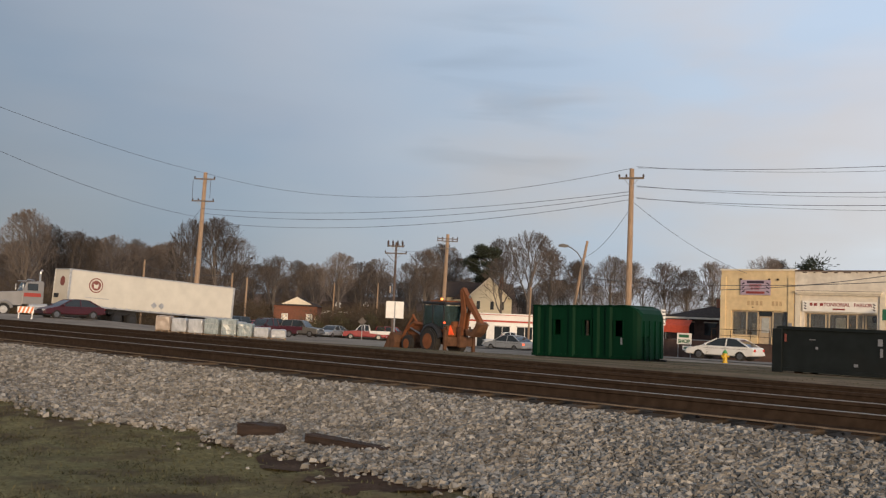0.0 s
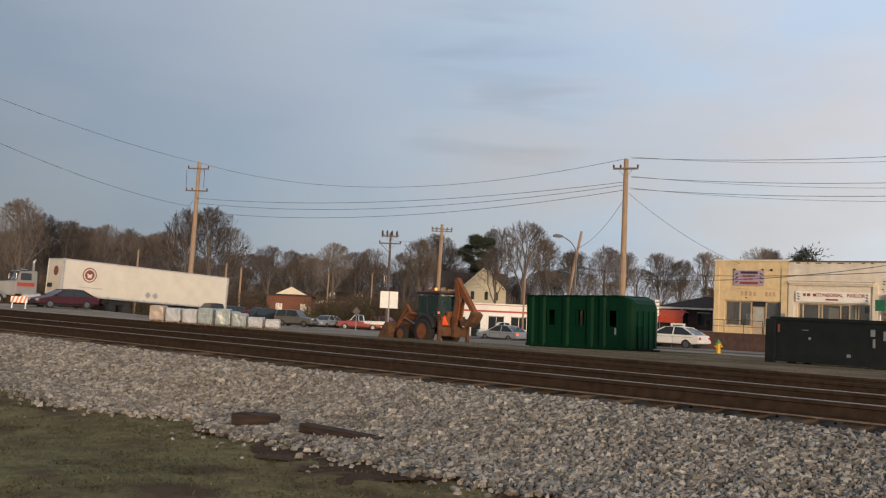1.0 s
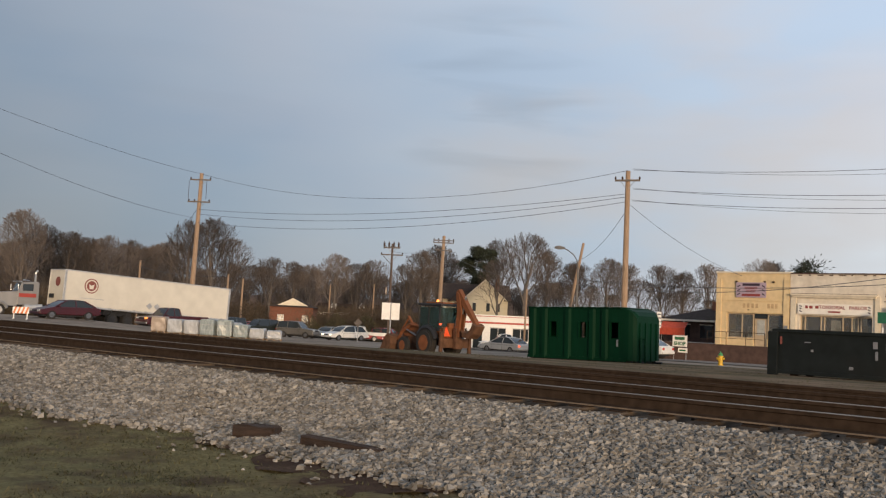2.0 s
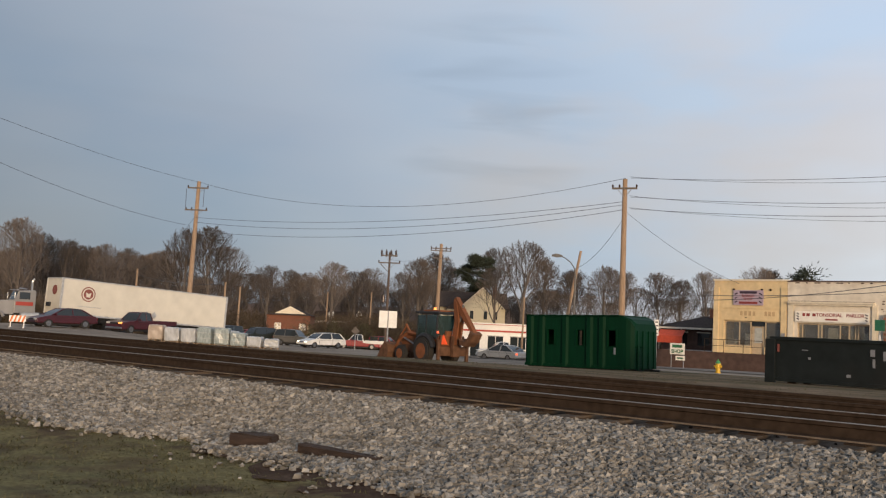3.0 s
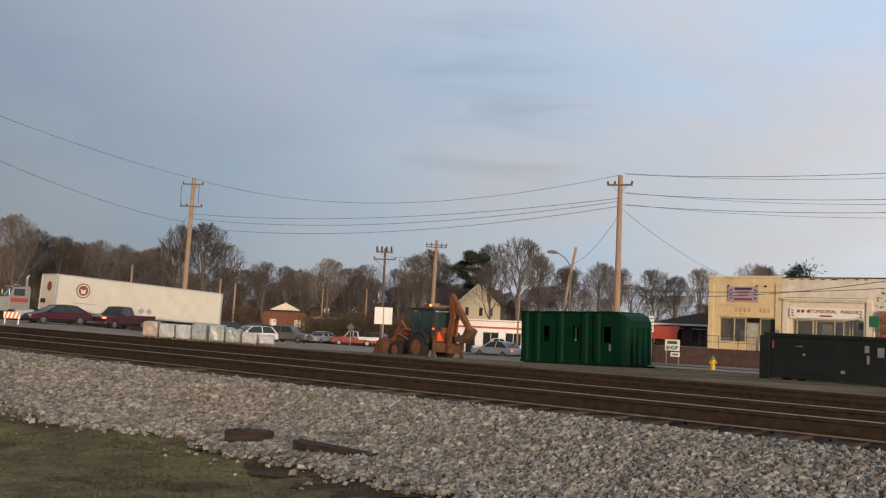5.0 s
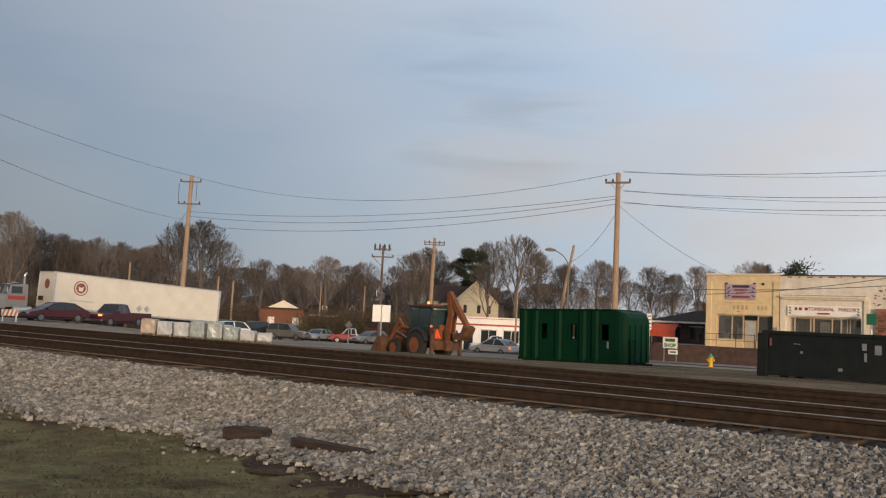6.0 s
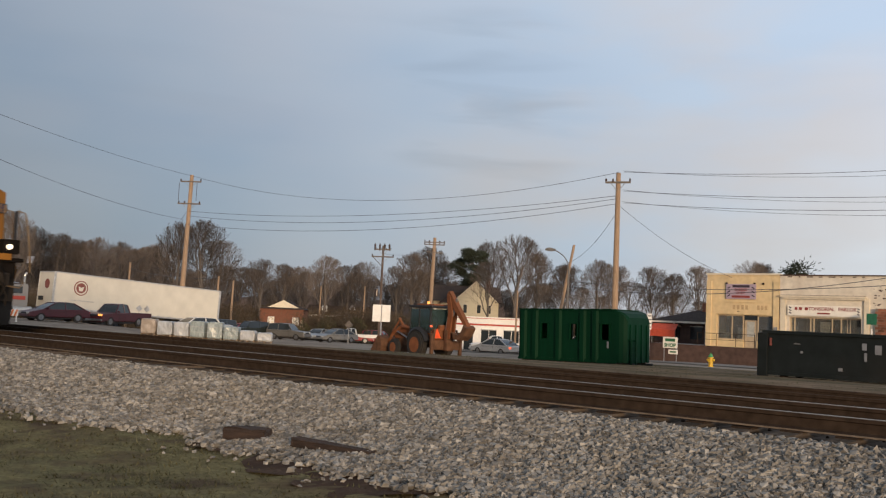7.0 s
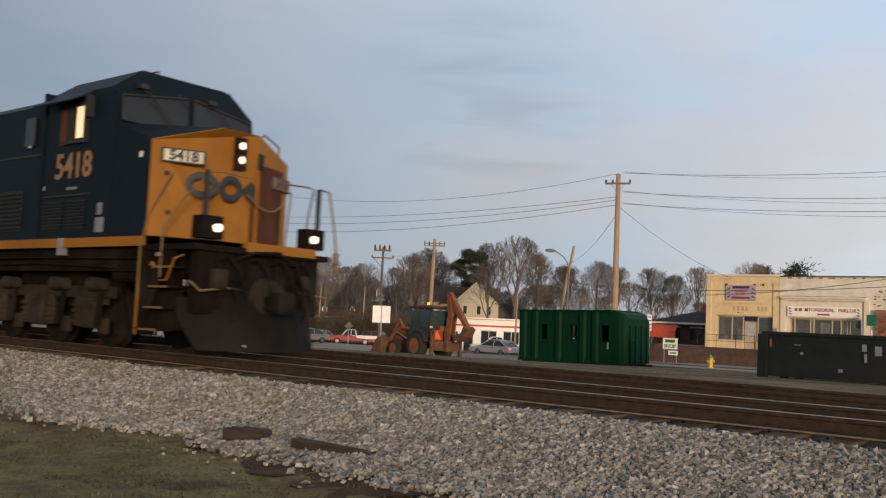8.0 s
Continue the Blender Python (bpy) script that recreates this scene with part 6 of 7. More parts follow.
# lateral slope, distance ahead, height of the top over the rails
FRONT = [(-0.462, 168, 16.2, 0), (-0.438, 185, 14.6, 1), (-0.414, 185, 13.4, 3), (-0.39, 186, 12.2, 1), (-0.37, 184, 13.0, 0), (-0.347, 190, 12.2, 3),
         (-0.325, 200, 11.6, 1), (-0.284, 140, 12.8, 0), (-0.257, 140, 13.2, 1), (-0.237, 150, 11.5, 3), (-0.195, 165, 9.6, 4), (-0.171, 185, 9.8, 2),
         (-0.152, 185, 9.5, 1), (-0.126, 168, 10.8, 0), (-0.101, 185, 9.8, 3), (-0.083, 186, 10.6, 4), (-0.05, 188, 10.6, 1), (-0.034, 152, 11.0, 0),
         (-0.018, 205, 15.6, 1), (-0.004, 222, 14.0, 3), (0.050, 205, 17.8, 4), (0.047, 150, 9.6, 4), (0.075, 142, 13.2, 4), (0.098, 192, 14.6, 2), (0.126, 195, 13.0, 2),
         (0.133, 165, 10.4, 4), (0.163, 130, 9.6, 0), (0.181, 150, 9.9, 4), (0.22, 152, 10.1, 4), (0.244, 166, 9.9, 2), (0.271, 140, 9.6, 4),
         (0.324, 150, 11.6, 4), (0.337, 165, 12.2, 2)]
for side, ahead, top, k in FRONT:
    plant(k, side * ahead, ahead, top * r.uniform(1.03, 1.10), r.uniform(0.9, 1.1), r.uniform(0, 360))
for n in range(110):
    side = -0.56 + 0.92 * (n + r.random()) / 110
    ahead = r.uniform(205, 270)
    if side > 0.12 and n % 3:
        continue
    base = 15.5 if side < -0.3 else 11.0
    plant(r.choice((0, 1, 3, 2)), side * ahead, ahead, base * r.uniform(0.72, 1.08), r.uniform(0.95, 1.25), r.uniform(0, 360))


# brush under the trees
def build_brush(seed, label):
    q = random.Random(seed)
    V, F = [], []
    for _ in range(420):
        p = Vector((q.gauss(0, 1.3), q.gauss(0, 0.9), -0.1))
        d = Vector((q.gauss(0, 0.35), q.gauss(0, 0.35), 1)).normalized()
        ln = q.uniform(0.8, 3.2) * math.exp(-(p.x ** 2) / 8)
        a = p
        for k in range(3):
            b = a + d * ln / 3
            stem(V, F, a, b, 0.022 - 0.006 * k, 0.016 - 0.006 * k)
            for _t in range(2):
                e = (d + Vector((q.gauss(0, 0.8), q.gauss(0, 0.8), q.gauss(0, 0.5)))).normalized()
                stem(V, F, b, b + e * q.uniform(0.3, 0.8), 0.014, 0.0)
            a = b
            d = (d + Vector((q.gauss(0, 0.3), q.gauss(0, 0.3), 0))).normalized()
    return tagged(new("brush", raw_mesh("brush", V, F, M_BRUSH)), label, "bush", "brush along the tree line", "stuff")


BR = [build_brush(5, "tangled brown winter brush"), build_brush(6, "tangled brown winter brush")]
first = [True, True]
for n in range(230):
    side = -0.55 + 0.98 * (n + r.random()) / 230
    ahead = r.uniform(122, 200) if side < 0.22 else r.uniform(108, 150)
    if -0.215 < side < -0.135 and ahead < 160:
        ahead += 45
    if -0.01 < side < 0.09 and ahead < 183:
        ahead += 60
    x, y = spot(side * ahead, ahead)
    s = r.uniform(1.0, 1.9)
    m = pose(x, y, gz(x, y), 0, 0, r.uniform(0, 360)) @ Matrix.Diagonal((s * 1.4, s * 1.2, s, 1))
    k = n % 2
    if first[k]:
        first[k] = False
        BR[k].matrix_basis = m
    else:
        b = BR[k].scale
        copy_thing(BR[k], m @ Matrix.Diagonal((1 / b.x, 1 / b.y, 1 / b.z, 1)))

# clipped hedge and the far wooded rise that closes the view
def mound(name, x0, x1, ahead, depth, h, material, label, cat, seed):
    q = random.Random(seed)
    V, F = [], []
    for _ in range(int((x1 - x0) * depth * 60)):
        sx, d = q.uniform(x0, x1), q.uniform(0, depth)
        x, y = spot(sx, ahead + d)
        z = gz(x, y) + h * abs(q.random()) * (0.7 + 0.3 * math.sin(sx * 1.7))
        c = Vector((x, y, z))
        dd = Vector((q.gauss(0, 1), q.gauss(0, 1), q.gauss(0.3, 0.8))).normalized()
        stem(V, F, c, c + dd * q.uniform(0.25, 0.6), 0.03, 0.0)
    return tagged(new(name, raw_mesh(name, V, F, material)), label, cat, kind="stuff")


M_HEDGE = mat("dull_olive_hedge", (0.060, 0.055, 0.022), rough=0.95, var=0.4, scale=1.0, bump=0, island="island")
mound("hedge", -17.5, -8.5, 112, 3.0, 3.2, M_HEDGE, "dull olive brown hedge behind the parked cars", "hedge", 3)
mound("hedge", -26.5, -21.5, 110, 2.5, 3.6, M_BRUSH, "brown hedge beside the brick building", "hedge", 4)
bm = B()
hill = []
for n in range(41):
    side = -0.62 + 1.24 * n / 40
    x, y = spot(side * 300, 300)
    hill.append((x, y, gz(x, y) - 0.5, (6.5 if side < 0.1 else 3.6) + 2.0 * math.sin(n * 1.3) + 1.4 * math.sin(n * 2.9) + (3 if side < -0.3 else 0)))
rows = [[bm.verts.new((x, y, z)) for x, y, z, h in hill], [bm.verts.new((x * 1.01, y * 1.01, h * 0.8)) for x, y, z, h in hill],
        [bm.verts.new((x * 1.04, y * 1.04, h)) for x, y, z, h in hill], [bm.verts.new((x * 1.3, y * 1.3, h * 0.9)) for x, y, z, h in hill]]
for ra, rb in zip(rows, rows[1:]):
    for i in range(40):
        bm.faces.new((ra[i], ra[i + 1], rb[i + 1], rb[i]))
M_WOODS = mat("distant_leafless_woods", (0.105, 0.078, 0.066), rough=1.0, var=0.35, scale=0.35, bump=0, stain=0.3, stretch=(1, 1, 0.25))
solo("backdrop", bm, M_WOODS, Matrix(), "distant brown wooded rise closing the view", "woods", kind="structure", smooth=True)


# pines
def pine(side, ahead, top, width, bare, label, seed, clumps=420):
    q = random.Random(seed)
    x, y = spot(side, ahead)
    z0 = gz(x, y)
    h = top - z0
    t = thing("pine_tree", pose(x, y, z0), label, "tree")
    bm = cyl(B(), (0, 0, -0.3), (0.2, 0.1, h * 0.93), 0.28, 0.06, 8)
    part("trunk", bm, M_BARK, t)
    V, F = [], []
    BV, BF = [], []
    lobes = []
    for k in range(34):
        f = bare + (1 - bare) * (k + q.random()) / 34
        a = q.uniform(0, 6.28)
        w = width * math.sin(math.pi * min(1, (1.04 - f) / (1.04 - bare)) ** 0.75) * q.uniform(0.45, 1.0)
        c = Vector((w * math.cos(a), w * math.sin(a), f * h + q.uniform(-0.3, 0.5)))
        lobes.append((c, q.uniform(0.55, 1.05)))
        stem(BV, BF, Vector((0, 0, f * h - 0.6)), c, 0.07, 0.02, 4)
    part("limb", raw_mesh("limb", BV, BF, M_BARK), None, t)
    for c, s in lobes:
        for _ in range(int(clumps * 1.2)):
            p = c + Vector((q.gauss(0, s * 0.62), q.gauss(0, s * 0.62), q.gauss(0, s * 0.34)))
            d = (p - c + Vector((0, 0, 0.3)) + Vector((q.gauss(0, 0.4), q.gauss(0, 0.4), q.gauss(0, 0.4)))).normalized()
            stem(V, F, p, p + d * q.uniform(0.3, 0.55), 0.065, 0.0)
    part("crown", raw_mesh("crown", V, F, M_NEEDLE), None, t, "dark green needle crown")
    return t


pine(0.0268 * 186, 186, 14.4, 4.0, 0.50, "dark green pine with an uneven crown beside the house", 3)
pine(0.374 * 110, 110, 8.3, 1.3, 0.62, "dark pine top showing over the shop roof", 8, 60)


# ---- locomotive ----
M_LBLUE = mat("dirty_navy_locomotive_paint", (0.0045, 0.0098, 0.0158), spec=0.12, rough=0.5, var=0.15, scale=2.5, bump=0.04, stain=0.4, stain_col=(0.009, 0.012, 0.015), stretch=(1, 1, 0.4))
M_LYEL = mat("grimy_golden_yellow_paint", (0.255, 0.108, 0.0165), spec=0.15, rough=0.6, var=0.12, scale=2.5, bump=0.04, stain=0.55, stain_col=(0.135, 0.056, 0.014), stretch=(1, 1, 0.4))
M_RUST = mat("rust_brown_door", (0.080, 0.031, 0.018), spec=0.1, rough=0.85, var=0.3, scale=4, bump=0.2, stretch=(1, 1, 0.3))
# oily black, taken darker still for the shadow under the locomotive
M_GRIME = mat("oily_shaded_running_gear", (0.009, 0.007, 0.0056), spec=0.08, rough=0.8, var=0.35, scale=4, bump=0.3, stain=0.5, stain_col=(0.045, 0.038, 0.031))
M_PLOW = mat("worn_plow_steel", (0.0095, 0.0083, 0.0072), spec=0.08, rough=0.75, var=0.3, scale=3, bump=0.15, stain=0.5, stain_col=(0.022, 0.019, 0.016))
M_TRUCK = mat("dusty_cast_bogie", (0.026, 0.021, 0.0165), spec=0.1, rough=0.85, var=0.35, scale=4, bump=0.3, stain=0.5, stain_col=(0.045, 0.037, 0.03))
M_HRAIL = mat("worn_pale_handrail", (0.15, 0.095, 0.042), rough=0.6, var=0.2, scale=5, bump=0.05)
M_LOGO = mat("dark_worn_emblem", (0.020, 0.020, 0.022), rough=0.6, bump=0)
M_NUMY = mat("dull_yellow_numerals", (0.24, 0.135, 0.06), rough=0.6, bump=0)
M_BOARD = mat("lit_number_board", (0.50, 0.48, 0.37), emit=0.05, bump=0)
# no lamp: the light on the lining is given as emission
M_CABIN = mat("glowing_cab_lining", (0.85, 0.68, 0.42), emit=0.7, bump=0)
M_WINDOW = mat("windscreen_glass", (0.020, 0.022, 0.023), spec=0.3, rough=0.3, bump=0, var=0.1)

loco = thing("locomotive", pose(-101, 10.40, 0), "dark blue and golden yellow diesel locomotive with lit headlights", "locomotive")


def sym(fn):
    for s in (-1, 1):
        fn(s)


def ring(x, pts):
    return [(x, y, z) for y, z in pts]


# frame and sill
part("underframe", rect(B(), -21.6, -1.35, 1.35, 1.76, -1.35, 1.35), M_GRIME, loco)
for s in (-1, 1):
    part("sill_stripe", rect(B(), -21.6, -1.38, 1.76, 1.925, s * 1.5 - 0.06, s * 1.5 + 0.06), M_LYEL, loco, "yellow sill stripe")
    for x in (-3.95, -9.0):
        part("sill_bracket", rect(B(), x, x + 0.16, 1.62, 1.93, s * 1.52 - 0.06, s * 1.52 + 0.06), M_GALV, loco)
# cab
CAB = [(-1.5, 1.93), (-1.5, 4.60), (-0.92, 5.02), (0.92, 5.02), (1.5, 4.60), (1.5, 1.93)]
cab = part("cab", loft(B(), [ring(-4.85, CAB), ring(-2.62, CAB), [(-2.42, -1.5, 1.93), (-2.42, -1.5, 4.05), (-2.62, -0.92, 5.0), (-2.62, 0.92, 5.0), (-2.42, 1.5, 4.05), (-2.42, 1.5, 1.93)]]), M_LBLUE, loco)
part("roof_seam", rect(B(), -4.9, -4.82, 1.93, 4.72, -1.53, 1.53), M_LBLUE, loco)
fr = B()
tube(fr, [(-3.3, -0.5, 5.02), (-3.3, -0.5, 5.13), (-2.75, -0.5, 5.11), (-2.75, -0.5, 5.0)], 0.018, 5)
part("roof_grab", fr, M_HRAIL, loco)
# cab front with windscreens
face = [(-1.48, 3.93), (-1.48, 4.52), (-0.90, 4.95), (0.90, 4.95), (1.48, 4.52), (1.48, 3.93)]
part("cab_front", loft(B(), [ring(-2.6, face), [(-2.36 if z < 4.3 else -2.44, y, z) for y, z in face]]), M_LBLUE, loco)
for y0, y1 in ((-1.42, -0.06), (0.06, 1.42)):
    sgn = -1 if y0 < 0 else 1
    zt0, zt1 = (4.42, 4.62) if sgn < 0 else (4.62, 4.42)
    w = part("windscreen", loft(B(), [[(-2.39, y0, 4.02), (-2.39, y1, 4.02), (-2.445, y1, zt1), (-2.445, y0, zt0)], [(-2.345, y0, 4.02), (-2.345, y1, 4.02), (-2.40, y1, zt1), (-2.40, y0, zt0)]]), M_WINDOW, loco)
    g = B()
    tube(g, [(-2.33, y0, 4.0), (-2.33, y1, 4.0), (-2.39, y1, zt1 + 0.02), (-2.39, y0, zt0 + 0.02), (-2.33, y0, 4.0)], 0.026, 5)
    part("window_gasket", g, M_BLACK, w)
    part("wiper", tube(B(), [(-2.31, y0 + 0.35, 4.6), (-2.31, y0 + 0.75, 4.35), (-2.30, y0 + 0.95, 4.1)], 0.018, 4), M_BLACK, w)
    part("wiper_motor", rect(B(), -2.42, -2.3, 4.62, 4.70, y0 + 0.28, y0 + 0.45), M_BLACK, w)
    part("wiper", tube(B(), [(-2.31, y1 - 0.3, 4.66), (-2.31, y1 - 0.1, 4.45)], 0.018, 4), M_BLACK, w)
# nose
R0 = [(-2.4, -1.5, 1.93), (-2.4, -1.5, 3.93), (-2.4, -0.45, 4.03), (-2.4, 0.45, 4.03), (-2.4, 1.5, 3.93), (-2.4, 1.5, 1.93), (-2.4, 0.45, 1.93), (-2.4, -0.45, 1.93)]
R1 = [(-1.32, -1.49, 1.93), (-1.32, -1.49, 3.56), (-0.86, -0.40, 3.90), (-0.86, 0.40, 3.90), (-1.32, 1.49, 3.56), (-1.32, 1.49, 1.93), (-0.86, 0.40, 1.93), (-0.86, -0.40, 1.93)]
R2 = [(x + 0.035, y * 0.992, z - (0.012 if z > 2 else -0.01)) for x, y, z in R1]
part("nose", loft(B(), [R0, R1]), M_LBLUE, loco)
nf = part("nose_front", loft(B(), [R1, R2]), M_LYEL, loco, "golden yellow nose front")


def on_face(y):
    """Depth of the nose front at y."""
    return -0.825 if abs(y) < 0.4 else -0.825 - 0.46 * (abs(y) - 0.4) / 1.09


def facet(y, z):
    """A frame on the nose front: local x to the far side, y up, z outward."""
    a = 0 if abs(y) < 0.4 else math.degrees(math.atan2(0.46, 1.09)) * (1 if y > 0 else -1)
    return Matrix.Translation((on_face(y) + 0.004, y, z)) @ Euler((0, 0, radians(90 + a))).to_matrix().to_4x4() @ Euler((radians(90), 0, 0)).to_matrix().to_4x4()


def plate(y, z, w, h, d=0.02, bev=0.0, rot=0.0):
    return box(B(), (0, 0, 0), (w, h, d), facet(y, z) @ pose(0, 0, d / 2, 0, 0, rot), bev)


hb = part("headlight_housing", plate(-0.05, 3.50, 0.26, 0.56, 0.05, 0.01), M_GRIME, loco)
for z in (3.63, 3.38):
    hl = part("headlight", cyl(B(), (on_face(0) + 0.05, -0.05, z), (on_face(0) + 0.085, -0.05, z), 0.066, 0.062, 16), M_LAMP, loco, "lit round headlight")
    part("bezel", tube(B(), [(on_face(0) + 0.07, -0.05 + 0.08 * math.cos(a), z + 0.08 * math.sin(a)) for a in np.linspace(0, 6.283, 15)], 0.022, 5), M_RUST, hl)
for y, z, panel in ((-1.02, 3.31, M_BOARD), (1.16, 3.13, M_NUMY)):
    nb = part("number_board", plate(y, z, 0.74, 0.25, 0.05, 0.01), M_BLACK, loco)
    part("lit_panel", plate(y, z, 0.66, 0.19, 0.056), panel, nb, "pale number board panel")
    part("numeral_line", text_mesh("5418", 0.235, M_INK, 0.004, 0.008), None, nb, m=facet(y, z - 0.005) @ pose(0, 0, 0.062) @ Matrix.Diagonal((1.05, 1, 1, 1)))
# emblem: two plain dark rings and a lozenge
for y, w in ((-0.70, 0.23), (-0.19, 0.19)):
    ringm = tube(B(), [(w * math.cos(a), 0.17 * math.sin(a), 0.006) for a in np.linspace(0, 6.283, 21)], 0.062, 6)
    bmesh.ops.scale(ringm, vec=(1, 1, 0.12), verts=ringm.verts)
    part("emblem_ring", ringm, M_LOGO, loco, m=facet(y, 2.86))
part("emblem_lozenge", plate(0.24, 2.86, 0.27, 0.27, 0.012, 0.0, 45), M_LOGO, loco)
# nose door and its small window
dr = part("nose_door", plate(0.84, 2.68, 0.86, 1.40, 0.03, 0.01), M_RUST, loco, "rust-stained nose door")
part("door_window", plate(0.44, 3.42, 0.20, 0.30, 0.03, 0.01), M_DARK, dr)
part("door_edge", plate(0.36, 2.6, 0.05, 1.3, 0.04), M_LYEL, dr)
part("door_patch", plate(0.30, 2.35, 0.10, 0.8, 0.012), M_RUST, dr)
part("chain", tube(B(), [(-0.62 + 0.1 * math.sin(k * 3.14 / 8), 0.0 + k * 0.11, 2.78 - 0.26 * math.sin(k * math.pi / 8)) for k in range(9)], 0.018, 4), M_HRAIL, loco, "sagging safety chain")
for y, z in ((-1.2, 2.35), (-1.25, 3.0), (-0.65, 2.3), (1.2, 2.4)):
    part("nose_latch", plate(y, z, 0.09, 0.07, 0.02), M_RUST, loco)
# platform
part("platform", rect(B(), -1.35, -0.02, 1.70, 1.80, -1.45, 1.45), M_GRIME, loco)
part("anticlimber", rect(B(), -0.12, 0.0, 1.74, 1.90, -0.42, 1.12), M_LYEL, loco, "yellow anticlimber edge")
part("end_plate", rect(B(), -0.32, -0.12, 0.70, 1.74, -1.30, 1.30), M_GRIME, loco)
for s in (-1, 1):
    d = part("ditch_light_box", rect(B(), -0.30, -0.02, 1.90, 2.26, s * 1.12 - 0.20, s * 1.12 + 0.20), M_GRIME, loco)
    part("ditch_light", cyl(B(), (-0.02, s * 1.05, 2.07), (0.05, s * 1.05, 2.07), 0.068, 0.064, 14), M_LAMP, d, "lit ditch light")
    # corner steps
    for z, x0 in ((0.38, -1.42), (0.74, -1.30), (1.08, -1.20), (1.40, -1.12)):
        st = part("step", rect(B(), x0, x0 + 0.62, z, z + 0.035, s * 1.22, s * 1.5), M_GRIME, loco)
        part("step_edge", rect(B(), x0 + 0.1, x0 + 0.6, z, z + 0.035, s * 1.5, s * 1.512), M_HRAIL, st, "pale step edge")
    part("step_panel", prism(B(), [(-1.42, 0.32), (-1.42, 1.78), (-0.62, 1.78), (-0.62, 1.50), (-1.05, 1.20)], s * 1.36 - 0.02, s * 1.36 + 0.02), M_GRIME, loco)
    part("step_post", rect(B(), -1.46, -1.43, 0.30, 1.92, s * 1.47, s * 1.5), M_LYEL, loco)
    part("step_panel", rect(B(), -1.42, -1.36, 0.30, 1.78, s * 1.16, s * 1.48), M_GRIME, loco)
    part("step_back", rect(B(), -1.40, -0.72, 0.40, 1.72, s * 1.1, s * 1.16), M_GRIME, loco)
    part("panel_badge", cyl(B(), (-1.22, s * 1.38, 1.45), (-1.22, s * 1.39, 1.45), 0.07, n=10), M_LYEL, loco)
    part("grab_rail", tube(B(), [(-1.36, s * 1.53, 0.9), (-1.36, s * 1.55, 1.7), (-1.25, s * 1.5, 2.3), (-0.95, s * 1.3, 3.0)], 0.016, 5), M_HRAIL, loco)
    part("grab_rail", tube(B(), [(-0.78, s * 1.53, 1.25), (-0.78, s * 1.53, 2.05), (-0.5, s * 1.35, 2.55), (-0.14, s * 1.12, 2.98), (-0.10, s * 0.95, 3.0), (-0.08, s * 0.35, 2.98)], 0.017, 5), M_HRAIL, loco, "pale bent handrail")
    part("grab_rail", tube(B(), [(-0.78, s * 1.53, 1.2), (-0.62, s * 1.52, 1.2), (-0.45, s * 1.5, 1.55), (-0.35, s * 1.4, 1.62)], 0.016, 5), M_LYEL, loco)
    part("stanchion", rect(B(), -0.14, -0.08, 2.2, 3.0, s * 1.22 - 0.03, s * 1.22 + 0.03), M_BLACK, loco)
    part("uncoupling_lever", tube(B(), [(-0.1, s * 0.25, 1.1), (0.02, s * 0.8, 1.12), (0.05, s * 1.35, 1.05), (-0.02, s * 1.5, 1.2)], 0.02, 5), M_HRAIL, loco)
part("far_handrail", tube(B(), [(-0.1, 1.25, 3.0), (-0.05, 1.42, 2.96), (0.0, 1.52, 2.4), (0.05, 1.58, 1.8), (0.0, 1.62, 1.45)], 0.022, 5), M_HRAIL, loco)
part("far_mirror", loft(B(), [[(0.0, 1.52, 1.7), (0.0, 1.64, 1.7), (0.03, 1.64, 1.7), (0.03, 1.52, 1.7)], [(0.0, 1.54, 1.88), (0.0, 1.70, 1.88), (0.03, 1.70, 1.88), (0.03, 1.54, 1.88)]]), M_GALV, loco)
# plow
bl = [[(-0.45, -1.42, 0.95), (0.02, -0.55, 0.95), (0.12, 0.0, 0.95), (0.02, 0.55, 0.95), (-0.45, 1.42, 0.95)],
      [(-0.38, -1.42, 0.6), (0.12, -0.6, 0.6), (0.22, 0.0, 0.6), (0.12, 0.6, 0.6), (-0.38, 1.42, 0.6)],
      [(-0.10, -1.25, 0.12), (0.25, -0.6, 0.10), (0.36, 0.0, 0.10), (0.25, 0.6, 0.10), (-0.10, 1.25, 0.12)]]
bm = B()
frnt = [[bm.verts.new(p) for p in row] for row in bl]
back = [[bm.verts.new((p[0] - 0.06, p[1], p[2])) for p in row] for row in bl]
for g in (frnt, back):
    for ra, rb in zip(g, g[1:]):
        for i in range(4):
            bm.faces.new((ra[i], ra[i + 1], rb[i + 1], rb[i]))
for a, b in ((frnt[0], back[0]), (frnt[2], back[2])):
    for i in range(4):
        bm.faces.new((a[i], a[i + 1], b[i + 1], b[i]))
for i in (0, 4):
    for k in range(2):
        bm.faces.new((frnt[k][i], frnt[k + 1][i], back[k + 1][i], back[k][i]))
pw = part("snow_plow", bm, M_PLOW, loco, "grimy steel snow plow")
part("plow_rivet", rect(B(), 0.24, 0.26, 0.18, 0.22, -0.59, -0.55), M_ALU, pw)
for y in (-0.95, 0.95):
    part("plow_brace", box(B(), (0, 0, 0), (0.06, 0.2, 0.5), pose(-0.28, y, 0.8, 0, 20, 0)), M_GRIME, pw)
cp = part("coupler", rect(B(), -0.2, 0.35, 0.78, 1.02, -0.14, 0.14), M_GRIME, loco, "rusty knuckle coupler")
part("coupler_head", box(B(), (0.45, 0.02, 0.9), (0.3, 0.36, 0.38), bev=0.07), M_GRIME, cp)
